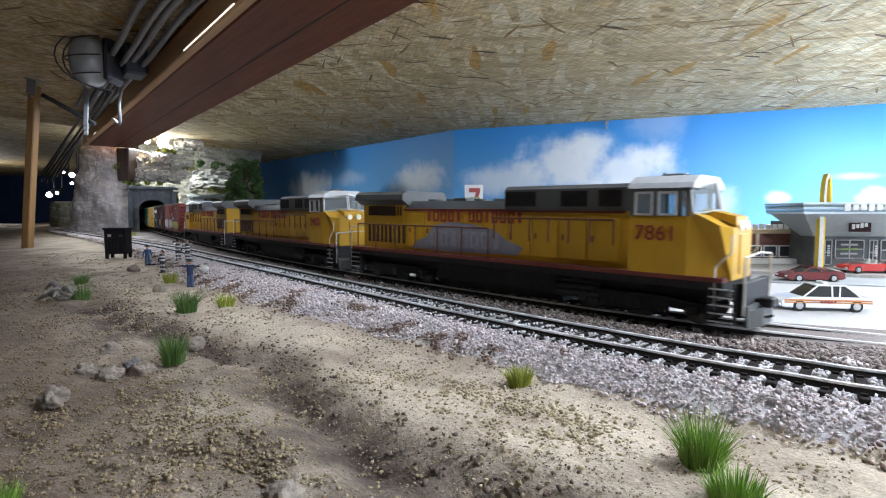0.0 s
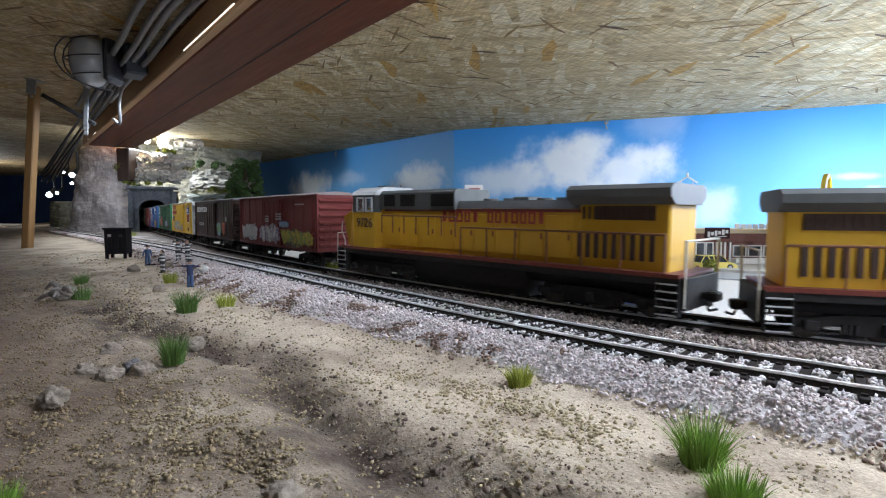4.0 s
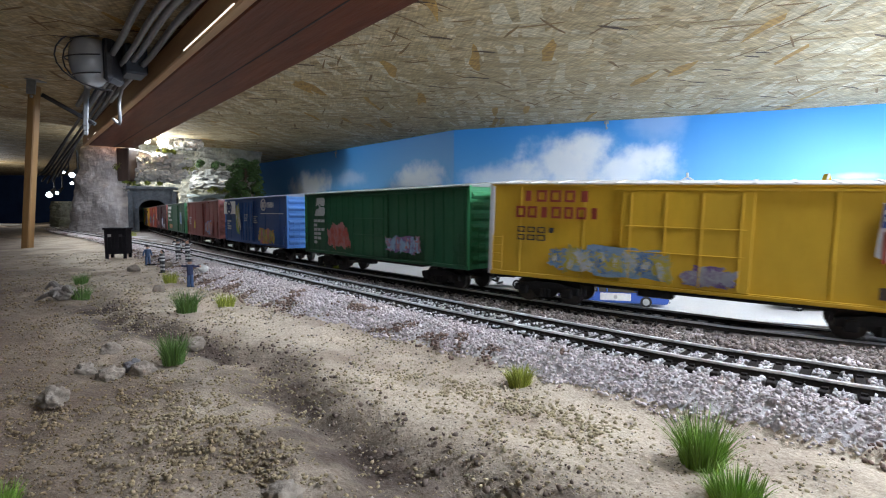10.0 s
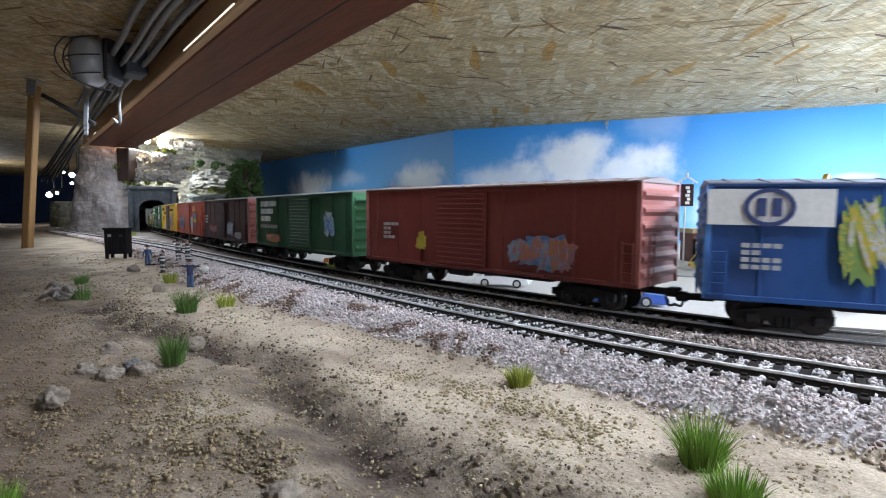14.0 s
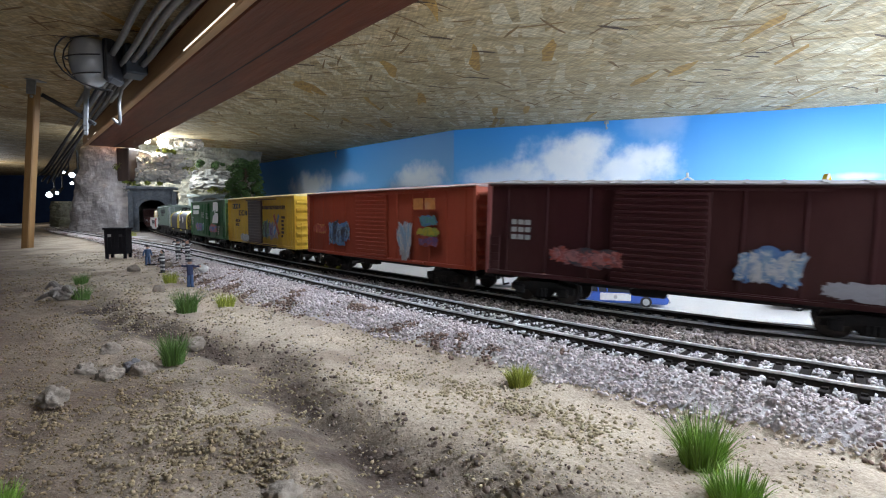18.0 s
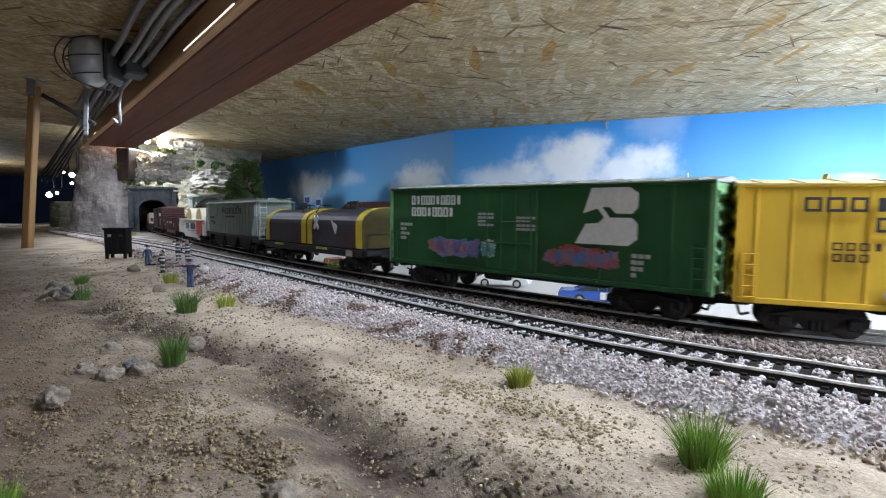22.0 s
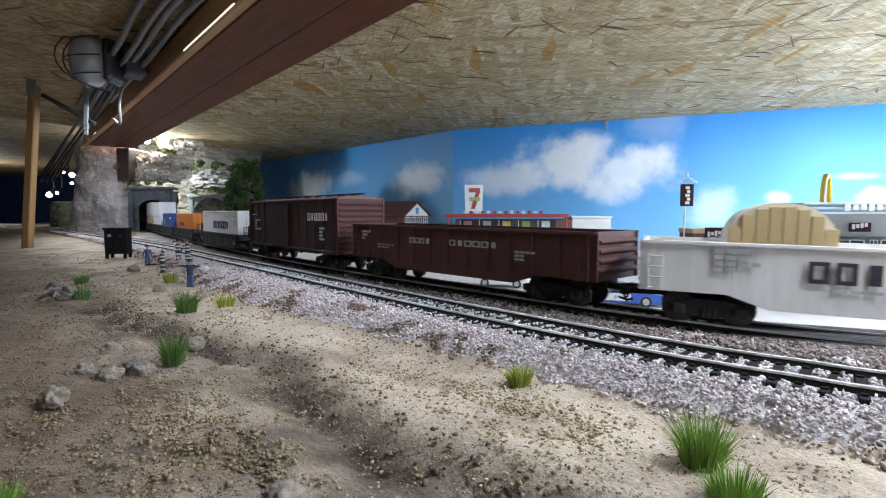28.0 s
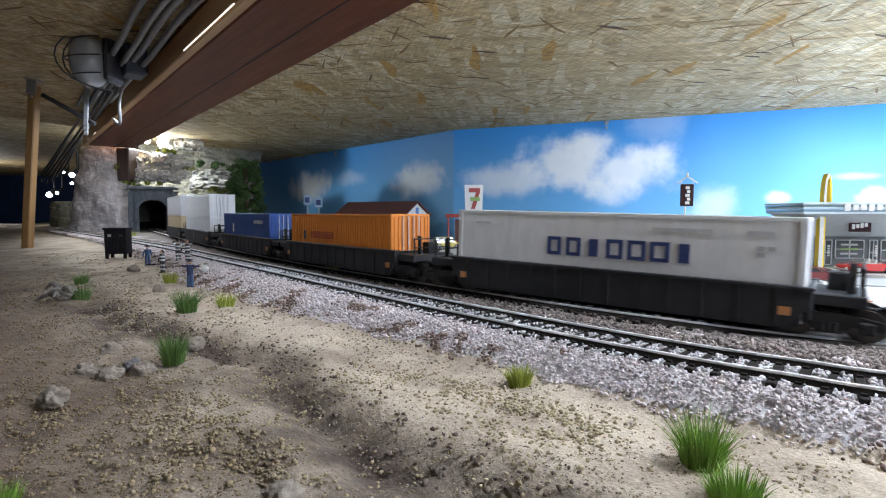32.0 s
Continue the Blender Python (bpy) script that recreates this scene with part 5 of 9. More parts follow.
lettering(th, y, 0.050, z + 0.034, 0.018, 0.001, 3, GREY_INK)
# dark brown boxcar
th, y, L, z, h = car(boxcar("dark brown boxcar with pale lettering and small graffiti", (0.048, 0.027, 0.024), ribs=16, door_x=-0.002), 0.317)
lettering(th, y, -0.070, z + 0.0290, 0.053, 0.0055, 7, WHITE_INK)
lettering(th, y, -0.060, z + 0.0130, 0.025, 0.0035, 3, GREY_INK, 1)
graffiti(th, y, 0.034, z + 0.011, 0.019, 0.016, ["sky", "teal", "green"], 11, 3)
graffiti(th, y, 0.053, z + 0.012, 0.015, 0.015, ["orange", "red"], 12, 3)
graffiti(th, y, 0.064, z + 0.021, 0.006, 0.006, ["white", "pale"], 13, 2)
# yellow boxcar with silver ends
th, y, L, z, h = car(boxcar("yellow boxcar with silver ends and a striped shield", (0.68, 0.42, 0.035), end_c=(0.62, 0.62, 0.62), door_x=-0.004, door_w=0.046, ribs=6, roof_c=(0.62, 0.6, 0.55)), 0.125)
lettering(th, y, -0.072, z + 0.0335, 0.032, 0.005, 5, RED_INK)
lettering(th, y, -0.075, z + 0.0265, 0.039, 0.005, 7, RED_INK)
lettering(th, y, -0.074, z + 0.0160, 0.019, 0.007, 4, BLACK_INK, 2)
graffiti(th, y, -0.032, z + 0.0095, 0.056, 0.015, ["sky", "blue", "yellow", "white"], 21, 8)
graffiti(th, y, 0.006, z + 0.0065, 0.020, 0.010, ["purple", "pale"], 22, 4)
bm = bmesh.new()
sh = [(0.0405, 0.0345), (0.0405, 0.0375), (0.044, 0.0365), (0.048, 0.0378), (0.052, 0.0365), (0.0555, 0.0375), (0.0555, 0.0345), (0.0565, 0.020), (0.048, 0.0155), (0.0395, 0.020)]
prism(bm, [(a + 0.014, z + b - 0.002) for a, b in sh], y - 0.0003, y)
shield = part("shield", bm, WHITE_INK, th, "blue and red striped shield")
bm = bmesh.new()
box(bm, 0.062, y - 0.0004, z + 0.0312, 0.0150, 0.0004, 0.0078)
part("shield_top", bm, SHIELD_BLUE, shield)
for i in range(6):
    bm = bmesh.new()
    box(bm, 0.0558 + i * 0.0025, y - 0.0004, z + 0.0210, 0.0011, 0.0004, 0.0105)
    part("stripe", bm, RED_INK, shield)
lettering(shield, y - 0.0005, 0.056, z + 0.029, 0.012, 0.0045, 6, WHITE_INK, 2)
bm = bmesh.new()
box(bm, 0.060, y - 0.0001, z + 0.006, 0.009, 0.0004, 0.004)
part("placard", bm, GRILLE, th)
# dark green boxcar
th, y, L, z, h = car(boxcar("dark green boxcar with pink graffiti", (0.016, 0.085, 0.040), ribs=22, door_x=-0.002, door_w=0.040, end_c=(0.05, 0.30, 0.12)), -0.069)


def block_logo(th, x, y, z, s, ink):
    """A bold two-lobed emblem of plain shapes."""
    bm = bmesh.new()
    prism(bm, [(x, z + s * 0.55), (x + s * 0.15, z + s), (x + s * 0.85, z + s), (x + s, z + s * 0.9), (x + s, z + s * 0.66), (x + s * 0.9, z + s * 0.55), (x + s * 0.62, z + s * 0.55), (x + s * 0.5, z + s * 0.66), (x + s * 0.35, z + s * 0.66)], y - 0.0003, y)
    prism(bm, [(x - s * 0.15, z), (x + s * 0.85, z), (x + s, z + s * 0.12), (x + s, z + s * 0.38), (x + s * 0.9, z + s * 0.48), (x + s * 0.40, z + s * 0.48), (x + s * 0.30, z + s * 0.38), (x + s * 0.05, z + s * 0.36)], y - 0.0003, y)
    prism(bm, [(x + s * 0.42, z + s * 0.46), (x + s * 0.52, z + s * 0.46), (x + s * 0.34, z + s * 0.68), (x + s * 0.24, z + s * 0.68)], y - 0.0003, y)
    part("emblem", bm, ink, th)


block_logo(th, -0.068, y, z + 0.026, 0.0125, GREY_INK)
lettering(th, y, -0.073, z + 0.006, 0.016, 0.018, 3, GREY_INK, 6)
graffiti(th, y, -0.038, z + 0.0125, 0.031, 0.020, ["pink", "pink", "red"], 31, 6)
graffiti(th, y, 0.034, z + 0.010, 0.036, 0.012, ["purple", "pink", "sky"], 32, 7)
# blue boxcar
th, y, L, z, h = car(boxcar("blue boxcar with white panel and colourful graffiti, rusty sill", (0.024, 0.085, 0.27), ribs=5, door_x=-0.010, door_w=0.03, end_c=(0.09, 0.25, 0.6), L=0.168), -0.272)
bm = bmesh.new()
box(bm, -0.0655, y - 0.0001, z + 0.033, 0.038, 0.0004, 0.0125)
part("panel", bm, WHITE_INK, th, "white panel with a round emblem")


def ring_logo(th, x, y, z, r, ink):
    bm = bmesh.new()
    k = 24
    for i in range(k):
        a, b = 2 * math.pi * i / k, 2 * math.pi * (i + 1) / k
        prism(bm, [(x + r * math.cos(a), z + r * 0.85 * math.sin(a)), (x + r * math.cos(b), z + r * 0.85 * math.sin(b)), (x + r * 0.8 * math.cos(b), z + r * 0.66 * math.sin(b)), (x + r * 0.8 * math.cos(a), z + r * 0.66 * math.sin(a))], y - 0.0005, y - 0.0001)
    for dx in (-0.3, 0.3):
        box(bm, x + dx * r, y - 0.0003, z, r * 0.36, 0.0004, r * 0.8)
    part("emblem", bm, ink, th)


ring_logo(th, -0.0655, y - 0.0003, z + 0.033, 0.0078, NAVY_INK)
ring_logo(th, 0.034, y, z + 0.035, 0.0062, WHITE_INK)
lettering(th, y, 0.042, z + 0.0325, 0.018, 0.0045, 5, WHITE_INK)
bm = bmesh.new()
box(bm, 0.053, y - 0.0002, z + 0.0275, 0.052, 0.0003, 0.0006)
part("line", bm, WHITE_INK, th)
graffiti(th, y, -0.039, z + 0.0225, 0.013, 0.034, ["green", "green", "yellow", "white"], 41, 3)
graffiti(th, y, 0.040, z + 0.0085, 0.044, 0.016, ["orange", "yellow", "pink", "green"], 42, 7)
lettering(th, y, -0.019, z + 0.020, 0.010, 0.007, 4, GREY_INK, 4)
lettering(th, y, 0.008, z + 0.0185, 0.010, 0.007, 4, GREY_INK, 4)
lettering(th, y, -0.075, z + 0.011, 0.013, 0.010, 4, GREY_INK, 4)
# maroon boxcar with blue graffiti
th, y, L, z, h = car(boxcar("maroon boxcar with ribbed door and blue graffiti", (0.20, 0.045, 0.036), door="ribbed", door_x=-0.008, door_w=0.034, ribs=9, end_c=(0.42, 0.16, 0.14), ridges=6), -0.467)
graffiti(th, y, 0.042, z + 0.0115, 0.038, 0.018, ["blue", "sky", "orange", "pink"], 51, 6)
graffiti(th, y, -0.036, z + 0.0130, 0.008, 0.012, ["yellow", "yellow"], 52, 2)
lettering(th, y, -0.070, z + 0.013, 0.014, 0.010, 4, GREY_INK, 4)
# green boxcar with long lettering
th, y, L, z, h = car(boxcar("green boxcar with ribbed door and three lines of pale lettering", (0.020, 0.088, 0.042), door="ribbed", door_x=0.006, door_w=0.036, ribs=9, end_c=(0.10, 0.32, 0.16), ridges=6), -0.660)
for k, (wd, n) in enumerate(((0.036, 10), (0.029, 8), (0.023, 7))):
    lettering(th, y, -0.074, z + 0.0335 - k * 0.0062, wd, 0.0044, n, WHITE_INK)
lettering(th, y, -0.076, z + 0.0155, 0.040, 0.0028, 9, GREY_INK)
graffiti(th, y, -0.046, z + 0.0075, 0.034, 0.008, ["orange", "yellow", "pink"], 61, 8)
graffiti(th, y, 0.056, z + 0.020, 0.016, 0.020, ["white", "sky", "blue"], 62, 3)
# dark maroon boxcar
th, y, L, z, h = car(boxcar("dark maroon boxcar with ribbed door and blue-grey graffiti", (0.050, 0.013, 0.015), door="ribbed", door_x=-0.010, door_w=0.036, ribs=9, end_c=(0.40, 0.14, 0.13), ridges=6, L=0.169), -0.854)
graffiti(th, y, -0.038, z + 0.0105, 0.033, 0.010, ["dark", "red", "pink"], 71, 5)
graffiti(th, y, 0.028, z + 0.0120, 0.023, 0.016, ["blue", "sky", "white"], 72, 5)
graffiti(th, y, 0.055, z + 0.0060, 0.024, 0.008, ["pale", "pale"], 73, 4)
lettering(th, y, -0.074, z + 0.016, 0.010, 0.010, 3, GREY_INK, 3)
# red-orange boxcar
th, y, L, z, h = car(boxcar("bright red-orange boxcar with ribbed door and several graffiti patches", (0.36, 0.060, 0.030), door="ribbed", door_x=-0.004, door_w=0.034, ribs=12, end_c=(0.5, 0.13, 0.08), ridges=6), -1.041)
graffiti(th, y, -0.041, z + 0.0150, 0.030, 0.019, ["blue", "sky", "dark"], 81, 5)
graffiti(th, y, -0.067, z + 0.0170, 0.019, 0.008, ["orange", "red"], 82, 3)
graffiti(th, y, 0.031, z + 0.0130, 0.014, 0.026, ["pale", "white", "sky"], 83, 3)
graffiti(th, y, 0.052, z + 0.0240, 0.016, 0.007, ["blue", "teal"], 84, 3)
graffiti(th, y, 0.052, z + 0.0180, 0.020, 0.006, ["green", "yellow"], 85, 4)
graffiti(th, y, 0.052, z + 0.0130, 0.018, 0.007, ["red", "purple"], 86, 3)
for dx in (0.043, 0.053):
    bm = bmesh.new()
    box(bm, dx, y - 0.0001, z + 0.033, 0.008, 0.0004, 0.006)
    part("placard", bm, SPRAY["orange"], th)
# yellow boxcar with brown door
th, y, L, z, h = car(boxcar("bright yellow boxcar with a dark brown ribbed sliding door", (0.74, 0.47, 0.045), door="ribbed", door_x=-0.004, door_w=0.036, door_c=(0.055, 0.028, 0.022), ribs=16, ridges=6, roof_c=(0.72, 0.6, 0.3)), -1.235)
lettering(th, y, -0.069, z + 0.0320, 0.026, 0.0048, 4, BLACK_INK)
lettering(th, y, -0.049, z + 0.0255, 0.027, 0.0048, 3, BLACK_INK)
lettering(th, y, -0.060, z + 0.0150, 0.015, 0.0075, 4, GRILLE, 2)
lettering(th, y, 0.018, z + 0.0310, 0.054, 0.0030, 18, GRILLE)
graffiti(th, y, 0.026, z + 0.0140, 0.018, 0.018, ["teal", "green", "dark"], 91, 3)
graffiti(th, y, 0.039, z + 0.0135, 0.014, 0.017, ["pale", "sky", "purple"], 92, 3)
graffiti(th, y, 0.048, z + 0.0130, 0.012, 0.015, ["pink", "white"], 93, 3)
graffiti(th, y, -0.032, z + 0.0050, 0.026, 0.009, ["pale", "white"], 94, 4)
for k, a in enumerate((35, -35)):
    bm = bmesh.new()
    box(bm, 0.052, y - 0.0005 - 0.0001 * k, z + 0.0185, 0.003, 0.0003, 0.019, turn=Matrix.Rotation(radians(a), 4, "Y"))
    part("cross_bar", bm, SPRAY["red"] if k else SPRAY["blue"], th)
lettering(th, y, 0.063, z + 0.008, 0.008, 0.018, 3, GRILLE, 6)
# green boxcar with large emblem
th, y, L, z, h = car(boxcar("green boxcar with a large white emblem and graffiti, rusty sill", (0.024, 0.115, 0.040), ribs=6, door_x=-0.002, door_w=0.030, end_c=(0.2, 0.42, 0.2)), -1.417)
for k, (wd, n) in enumerate(((0.037, 10), (0.032, 8))):
    lettering(th, y, -0.069, z + 0.0325 - k * 0.0062, wd, 0.0048, n, WHITE_INK)
block_logo(th, 0.036, y, z + 0.0165, 0.023, WHITE_INK)
graffiti(th, y, -0.037, z + 0.0110, 0.038, 0.012, ["blue", "orange", "purple"], 101, 6)
graffiti(th, y, -0.014, z + 0.0115, 0.009, 0.010, ["white", "teal"], 102, 2)
graffiti(th, y, 0.035, z + 0.0105, 0.038, 0.011, ["red", "pink", "blue"], 103, 7)
lettering(th, y, -0.078, z + 0.013, 0.010, 0.010, 4, GREY_INK, 4)
lettering(th, y, -0.021, z + 0.022, 0.010, 0.007, 4, GREY_INK, 4)
lettering(th, y, 0.002, z + 0.0205, 0.011, 0.007, 4, GREY_INK, 4)
lettering(th, y, 0.058, z + 0.004, 0.008, 0.010, 3, GREY_INK, 4)

# ---- open and special cars ----
BAND_YELLOW = paint("band_yellow", (0.62, 0.47, 0.03), 0.5, 0.25)
HOOD_NAVY = paint("hood_navy", (0.032, 0.036, 0.056), 0.45, 0.35)
HOOD_BROWN = paint("hood_brown", (0.060, 0.032, 0.030), 0.5, 0.35)


def flat_frame(th, L, W=0.034, z=0.0125, material=None):
    bm = bmesh.new()
    box(bm, 0, 0, z, L, 0.012, 0.004)
    for sy in (-1, 1):
        box(bm, 0, sy * (W / 2 - 0.0008), z, L - 0.01, 0.0016, 0.0048, 0.0003)
    for k in range(9):
        box(bm, -L / 2 + L * (k + 0.5) / 9, 0, z, 0.0022, W - 0.001, 0.0036)
    for sx in (-1, 1):
        box(bm, sx * (L / 2 - 0.002), 0, z + 0.001, 0.004, W, 0.0034, 0.0003)
    part("underframe", bm, material or BLACK, th)


def arch_profile(w, z0, z1, n=12):
    r = w / 2
    return [(-r, z0)] + [(-r * math.cos(math.pi * i / n), z1 - 0.011 + 0.011 * math.sin(math.pi * i / n)) for i in range(n + 1)] + [(r, z0)]


def coil_car():
    L = 0.172
    th = thing("coil_car", "covered coil car with dark rounded hoods and yellow bands", "freight car", "train")
    flat_frame(th, L, 0.0345, 0.0135)
    for k, (x0, x1) in enumerate(((-0.080, -0.0015), (0.0015, 0.080))):
        bm = bmesh.new()
        prism(bm, arch_profile(0.0340, 0.0170, 0.0430), x0, x1, "x")
        hood = part("hood", bm, HOOD_NAVY, th, "dark navy rounded hood")
        for a, b in ((x0, x0 + 0.0075), (x1 - 0.0075, x1)):
            bm = bmesh.new()
            prism(bm, arch_profile(0.0346, 0.0172, 0.0433), a, b, "x")
            part("band", bm, BAND_YELLOW, hood, "yellow band")
        bm = bmesh.new()
        a = x1 - 0.024 if k else x1 - 0.0205
        prism(bm, arch_profile(0.0343, 0.0171, 0.0385), a + (0.002 if k else 0), a + 0.013 + (0.002 if k else 0), "x")
        part("patch", bm, HOOD_BROWN, hood, "brown repainted stretch")
        bm = bmesh.new()
        cx = (x0 + x1) / 2
        wire(bm, [(cx - 0.005, 0, 0.043), (cx - 0.005, 0, 0.0475), (cx + 0.005, 0, 0.0475), (cx + 0.005, 0, 0.043)], 0.0007)
        wire(bm, [(cx, -0.005, 0.043), (cx, -0.005, 0.0465), (cx, 0.005, 0.0465), (cx, 0.005, 0.043)], 0.0007)
        box(bm, cx, 0, 0.0432, 0.016, 0.008, 0.0008)
        part("lifting_frame", bm, BLACK, hood)
    bm = bmesh.new()
    for a in (-38, 38):
        box(bm, 0.0165, -0.0174, 0.0330, 0.0024, 0.0006, 0.011, turn=Matrix.Rotation(radians(a), 4, "Y"))
    part("cross", bm, WHITE_INK, th, "white cross mark")
    bm = bmesh.new()
    prism(bm, [(0.040, 0.0345), (0.0480, 0.0315), (0.0475, 0.0290), (0.0455, 0.0255)], -0.0177, -0.0171)
    part("arrow", bm, WHITE_INK, th)
    lettering(th, -0.0172, -0.062, 0.0140, 0.018, 0.0018, 6, SPRAY["yellow"])
    lettering(th, -0.0172, 0.016, 0.0140, 0.018, 0.0018, 6, SPRAY["yellow"])
    bm = bmesh.new()
    for sx in (-1, 1):
        wire(bm, [(sx * 0.0845, -0.016, 0.016), (sx * 0.0845, -0.016, 0.026), (sx * 0.0845, 0.016, 0.026), (sx * 0.0845, 0.016, 0.016)], 0.0004)
    for x in (-0.012, 0.012):
        wire(bm, [(x, -0.0150, 0.0400), (x + 0.002, -0.0120, 0.0455), (x + 0.010, -0.008, 0.0450)], 0.0004)
    part("hand_rail", bm, BLACK, th)
    bm = bmesh.new()
    box(bm, 0.064, -0.0173, 0.0135, 0.008, 0.0006, 0.004)
    part("placard", bm, GREY_INK, th)
    for sx in (-1, 1):
        add_truck(th, sx * (L / 2 - 0.026), TRUCK2)
    add_couplers(th, L / 2)
    TRAIN.append((th, -1.6217, L, L / 2 - 0.026))


HOPPER_GREY = paint("hopper_grey", (0.20, 0.25, 0.215), 0.55, 0.35)


def hopper_car():
    L = 0.190
    th = thing("covered_hopper", "grey covered hopper car with open end cages and dark lettering", "freight car", "train")
    bm = bmesh.new()
    pts = [(-0.085, 0.0370), (-0.085, 0.0505), (0.085, 0.0505), (0.085, 0.0370), (0.077, 0.0235), (0.077, 0.0185), (-0.077, 0.0185), (-0.077, 0.0235)]
    prism(bm, pts, -0.0175, 0.0175)
    hull = part("body", bm, HOPPER_GREY, th)
    bm = bmesh.new()
    box(bm, 0, 0, 0, 0.0009, 0.0009, 0.031, 0.0002)
    repeat("rib", mesh_of("rib", bm, HOPPER_GREY), hull, [(-0.070 + k * 0.010, sy * 0.0177, 0.034) for k in range(15) for sy in (-1, 1)])
    bm = bmesh.new()
    prism(bm, [(-0.0182, 0.0498), (-0.0150, 0.0520), (0.0150, 0.0520), (0.0182, 0.0498)], -0.087, 0.087, "x")
    box(bm, 0, 0, 0.0526, 0.170, 0.009, 0.0010)
    for k in range(10):
        box(bm, -0.076 + k * 0.0169, 0, 0.0532, 0.011, 0.007, 0.0012, 0.0003)
    for sy in (-1, 1):
        box(bm, 0, sy * 0.0145, 0.0530, 0.176, 0.0040, 0.0006)
    part("roof", bm, HOPPER_GREY, th, "grey roof with a row of hatches and walkways")
    for x in (-0.046, 0.0, 0.046):
        bm = bmesh.new()
        prism(bm, [(x - 0.0229, 0.0188), (x + 0.0229, 0.0188), (x + 0.0150, 0.0080), (x + 0.010, 0.0050), (x - 0.010, 0.0050), (x - 0.0150, 0.0080)], -0.0150, 0.0150)
        box(bm, x, 0, 0.0050, 0.016, 0.026, 0.0022, 0.0003)
        part("hopper_chute", bm, BLACK, th)
    bm = bmesh.new()
    for sy in (-1, 1):
        box(bm, 0, sy * 0.0168, 0.0172, L - 0.004, 0.0016, 0.0030, 0.0003)
    for sx in (-1, 1):
        box(bm, sx * (L / 2 - 0.010), 0, 0.0140, 0.020, 0.034, 0.0030, 0.0003)
    part("side_sill", bm, BLACK, th)
    for sx in (-1, 1):
        ladder(th, sx * (L / 2 - 0.0025), -0.0165, 0.017, 0.049, 8, 0.0060, FRAME_GREY)
        ladder(th, sx * (L / 2 - 0.0008), -0.0120, 0.017, 0.049, 8, 0.0060, FRAME_GREY, "y")
        bm = bmesh.new()
        for sy in (-1, 1):
            rod(bm, (sx * (L / 2 - 0.001), sy * 0.0165, 0.015), (sx * (L / 2 - 0.001), sy * 0.0165, 0.0498), 0.0005, 6)
            rod(bm, (sx * (L / 2 - 0.016), sy * 0.0150, 0.015), (sx * (L / 2 - 0.001), sy * 0.0150, 0.040), 0.0005, 6)
        box(bm, sx * (L / 2 - 0.006), 0, 0.0498, 0.014, 0.034, 0.0008)
        part("end_cage", bm, HOPPER_GREY, th)
    lettering(th, -0.0183, -0.020, 0.0400, 0.012, 0.0062, 2, BLACK_INK)
    lettering(th, -0.0183, -0.006, 0.0388, 0.058, 0.0062, 6, BLACK_INK)
    bm = bmesh.new()
    prism(bm, [(-0.020, 0.0410), (-0.004, 0.0410), (-0.004, 0.0400), (-0.016, 0.0402)], -0.0186, -0.0180)
    prism(bm, [(0.026, 0.0470), (0.040, 0.0470), (0.038, 0.0440), (0.036, 0.0462)], -0.0186, -0.0180)
    part("flourish", bm, BLACK_INK, th)
    lettering(th, -0.0183, -0.006, 0.0350, 0.034, 0.0018, 9, BLACK_INK)
    lettering(th, -0.0183, -0.070, 0.0335, 0.020, 0.0026, 6, BLACK_INK)
    lettering(th, -0.0183, -0.068, 0.0290, 0.016, 0.0022, 5, BLACK_INK)
    bm = bmesh.new()
    box(bm, -0.052, -0.0184, 0.0290, 0.0052, 0.0005, 0.0036)
    part("placard", bm, BLACK_INK, th)
    for sx in (-1, 1):
        add_truck(th, sx * (L / 2 - 0.024), TRUCK2)
    add_couplers(th, L / 2)
    TRAIN.append((th, -1.8248, L, L / 2 - 0.024))


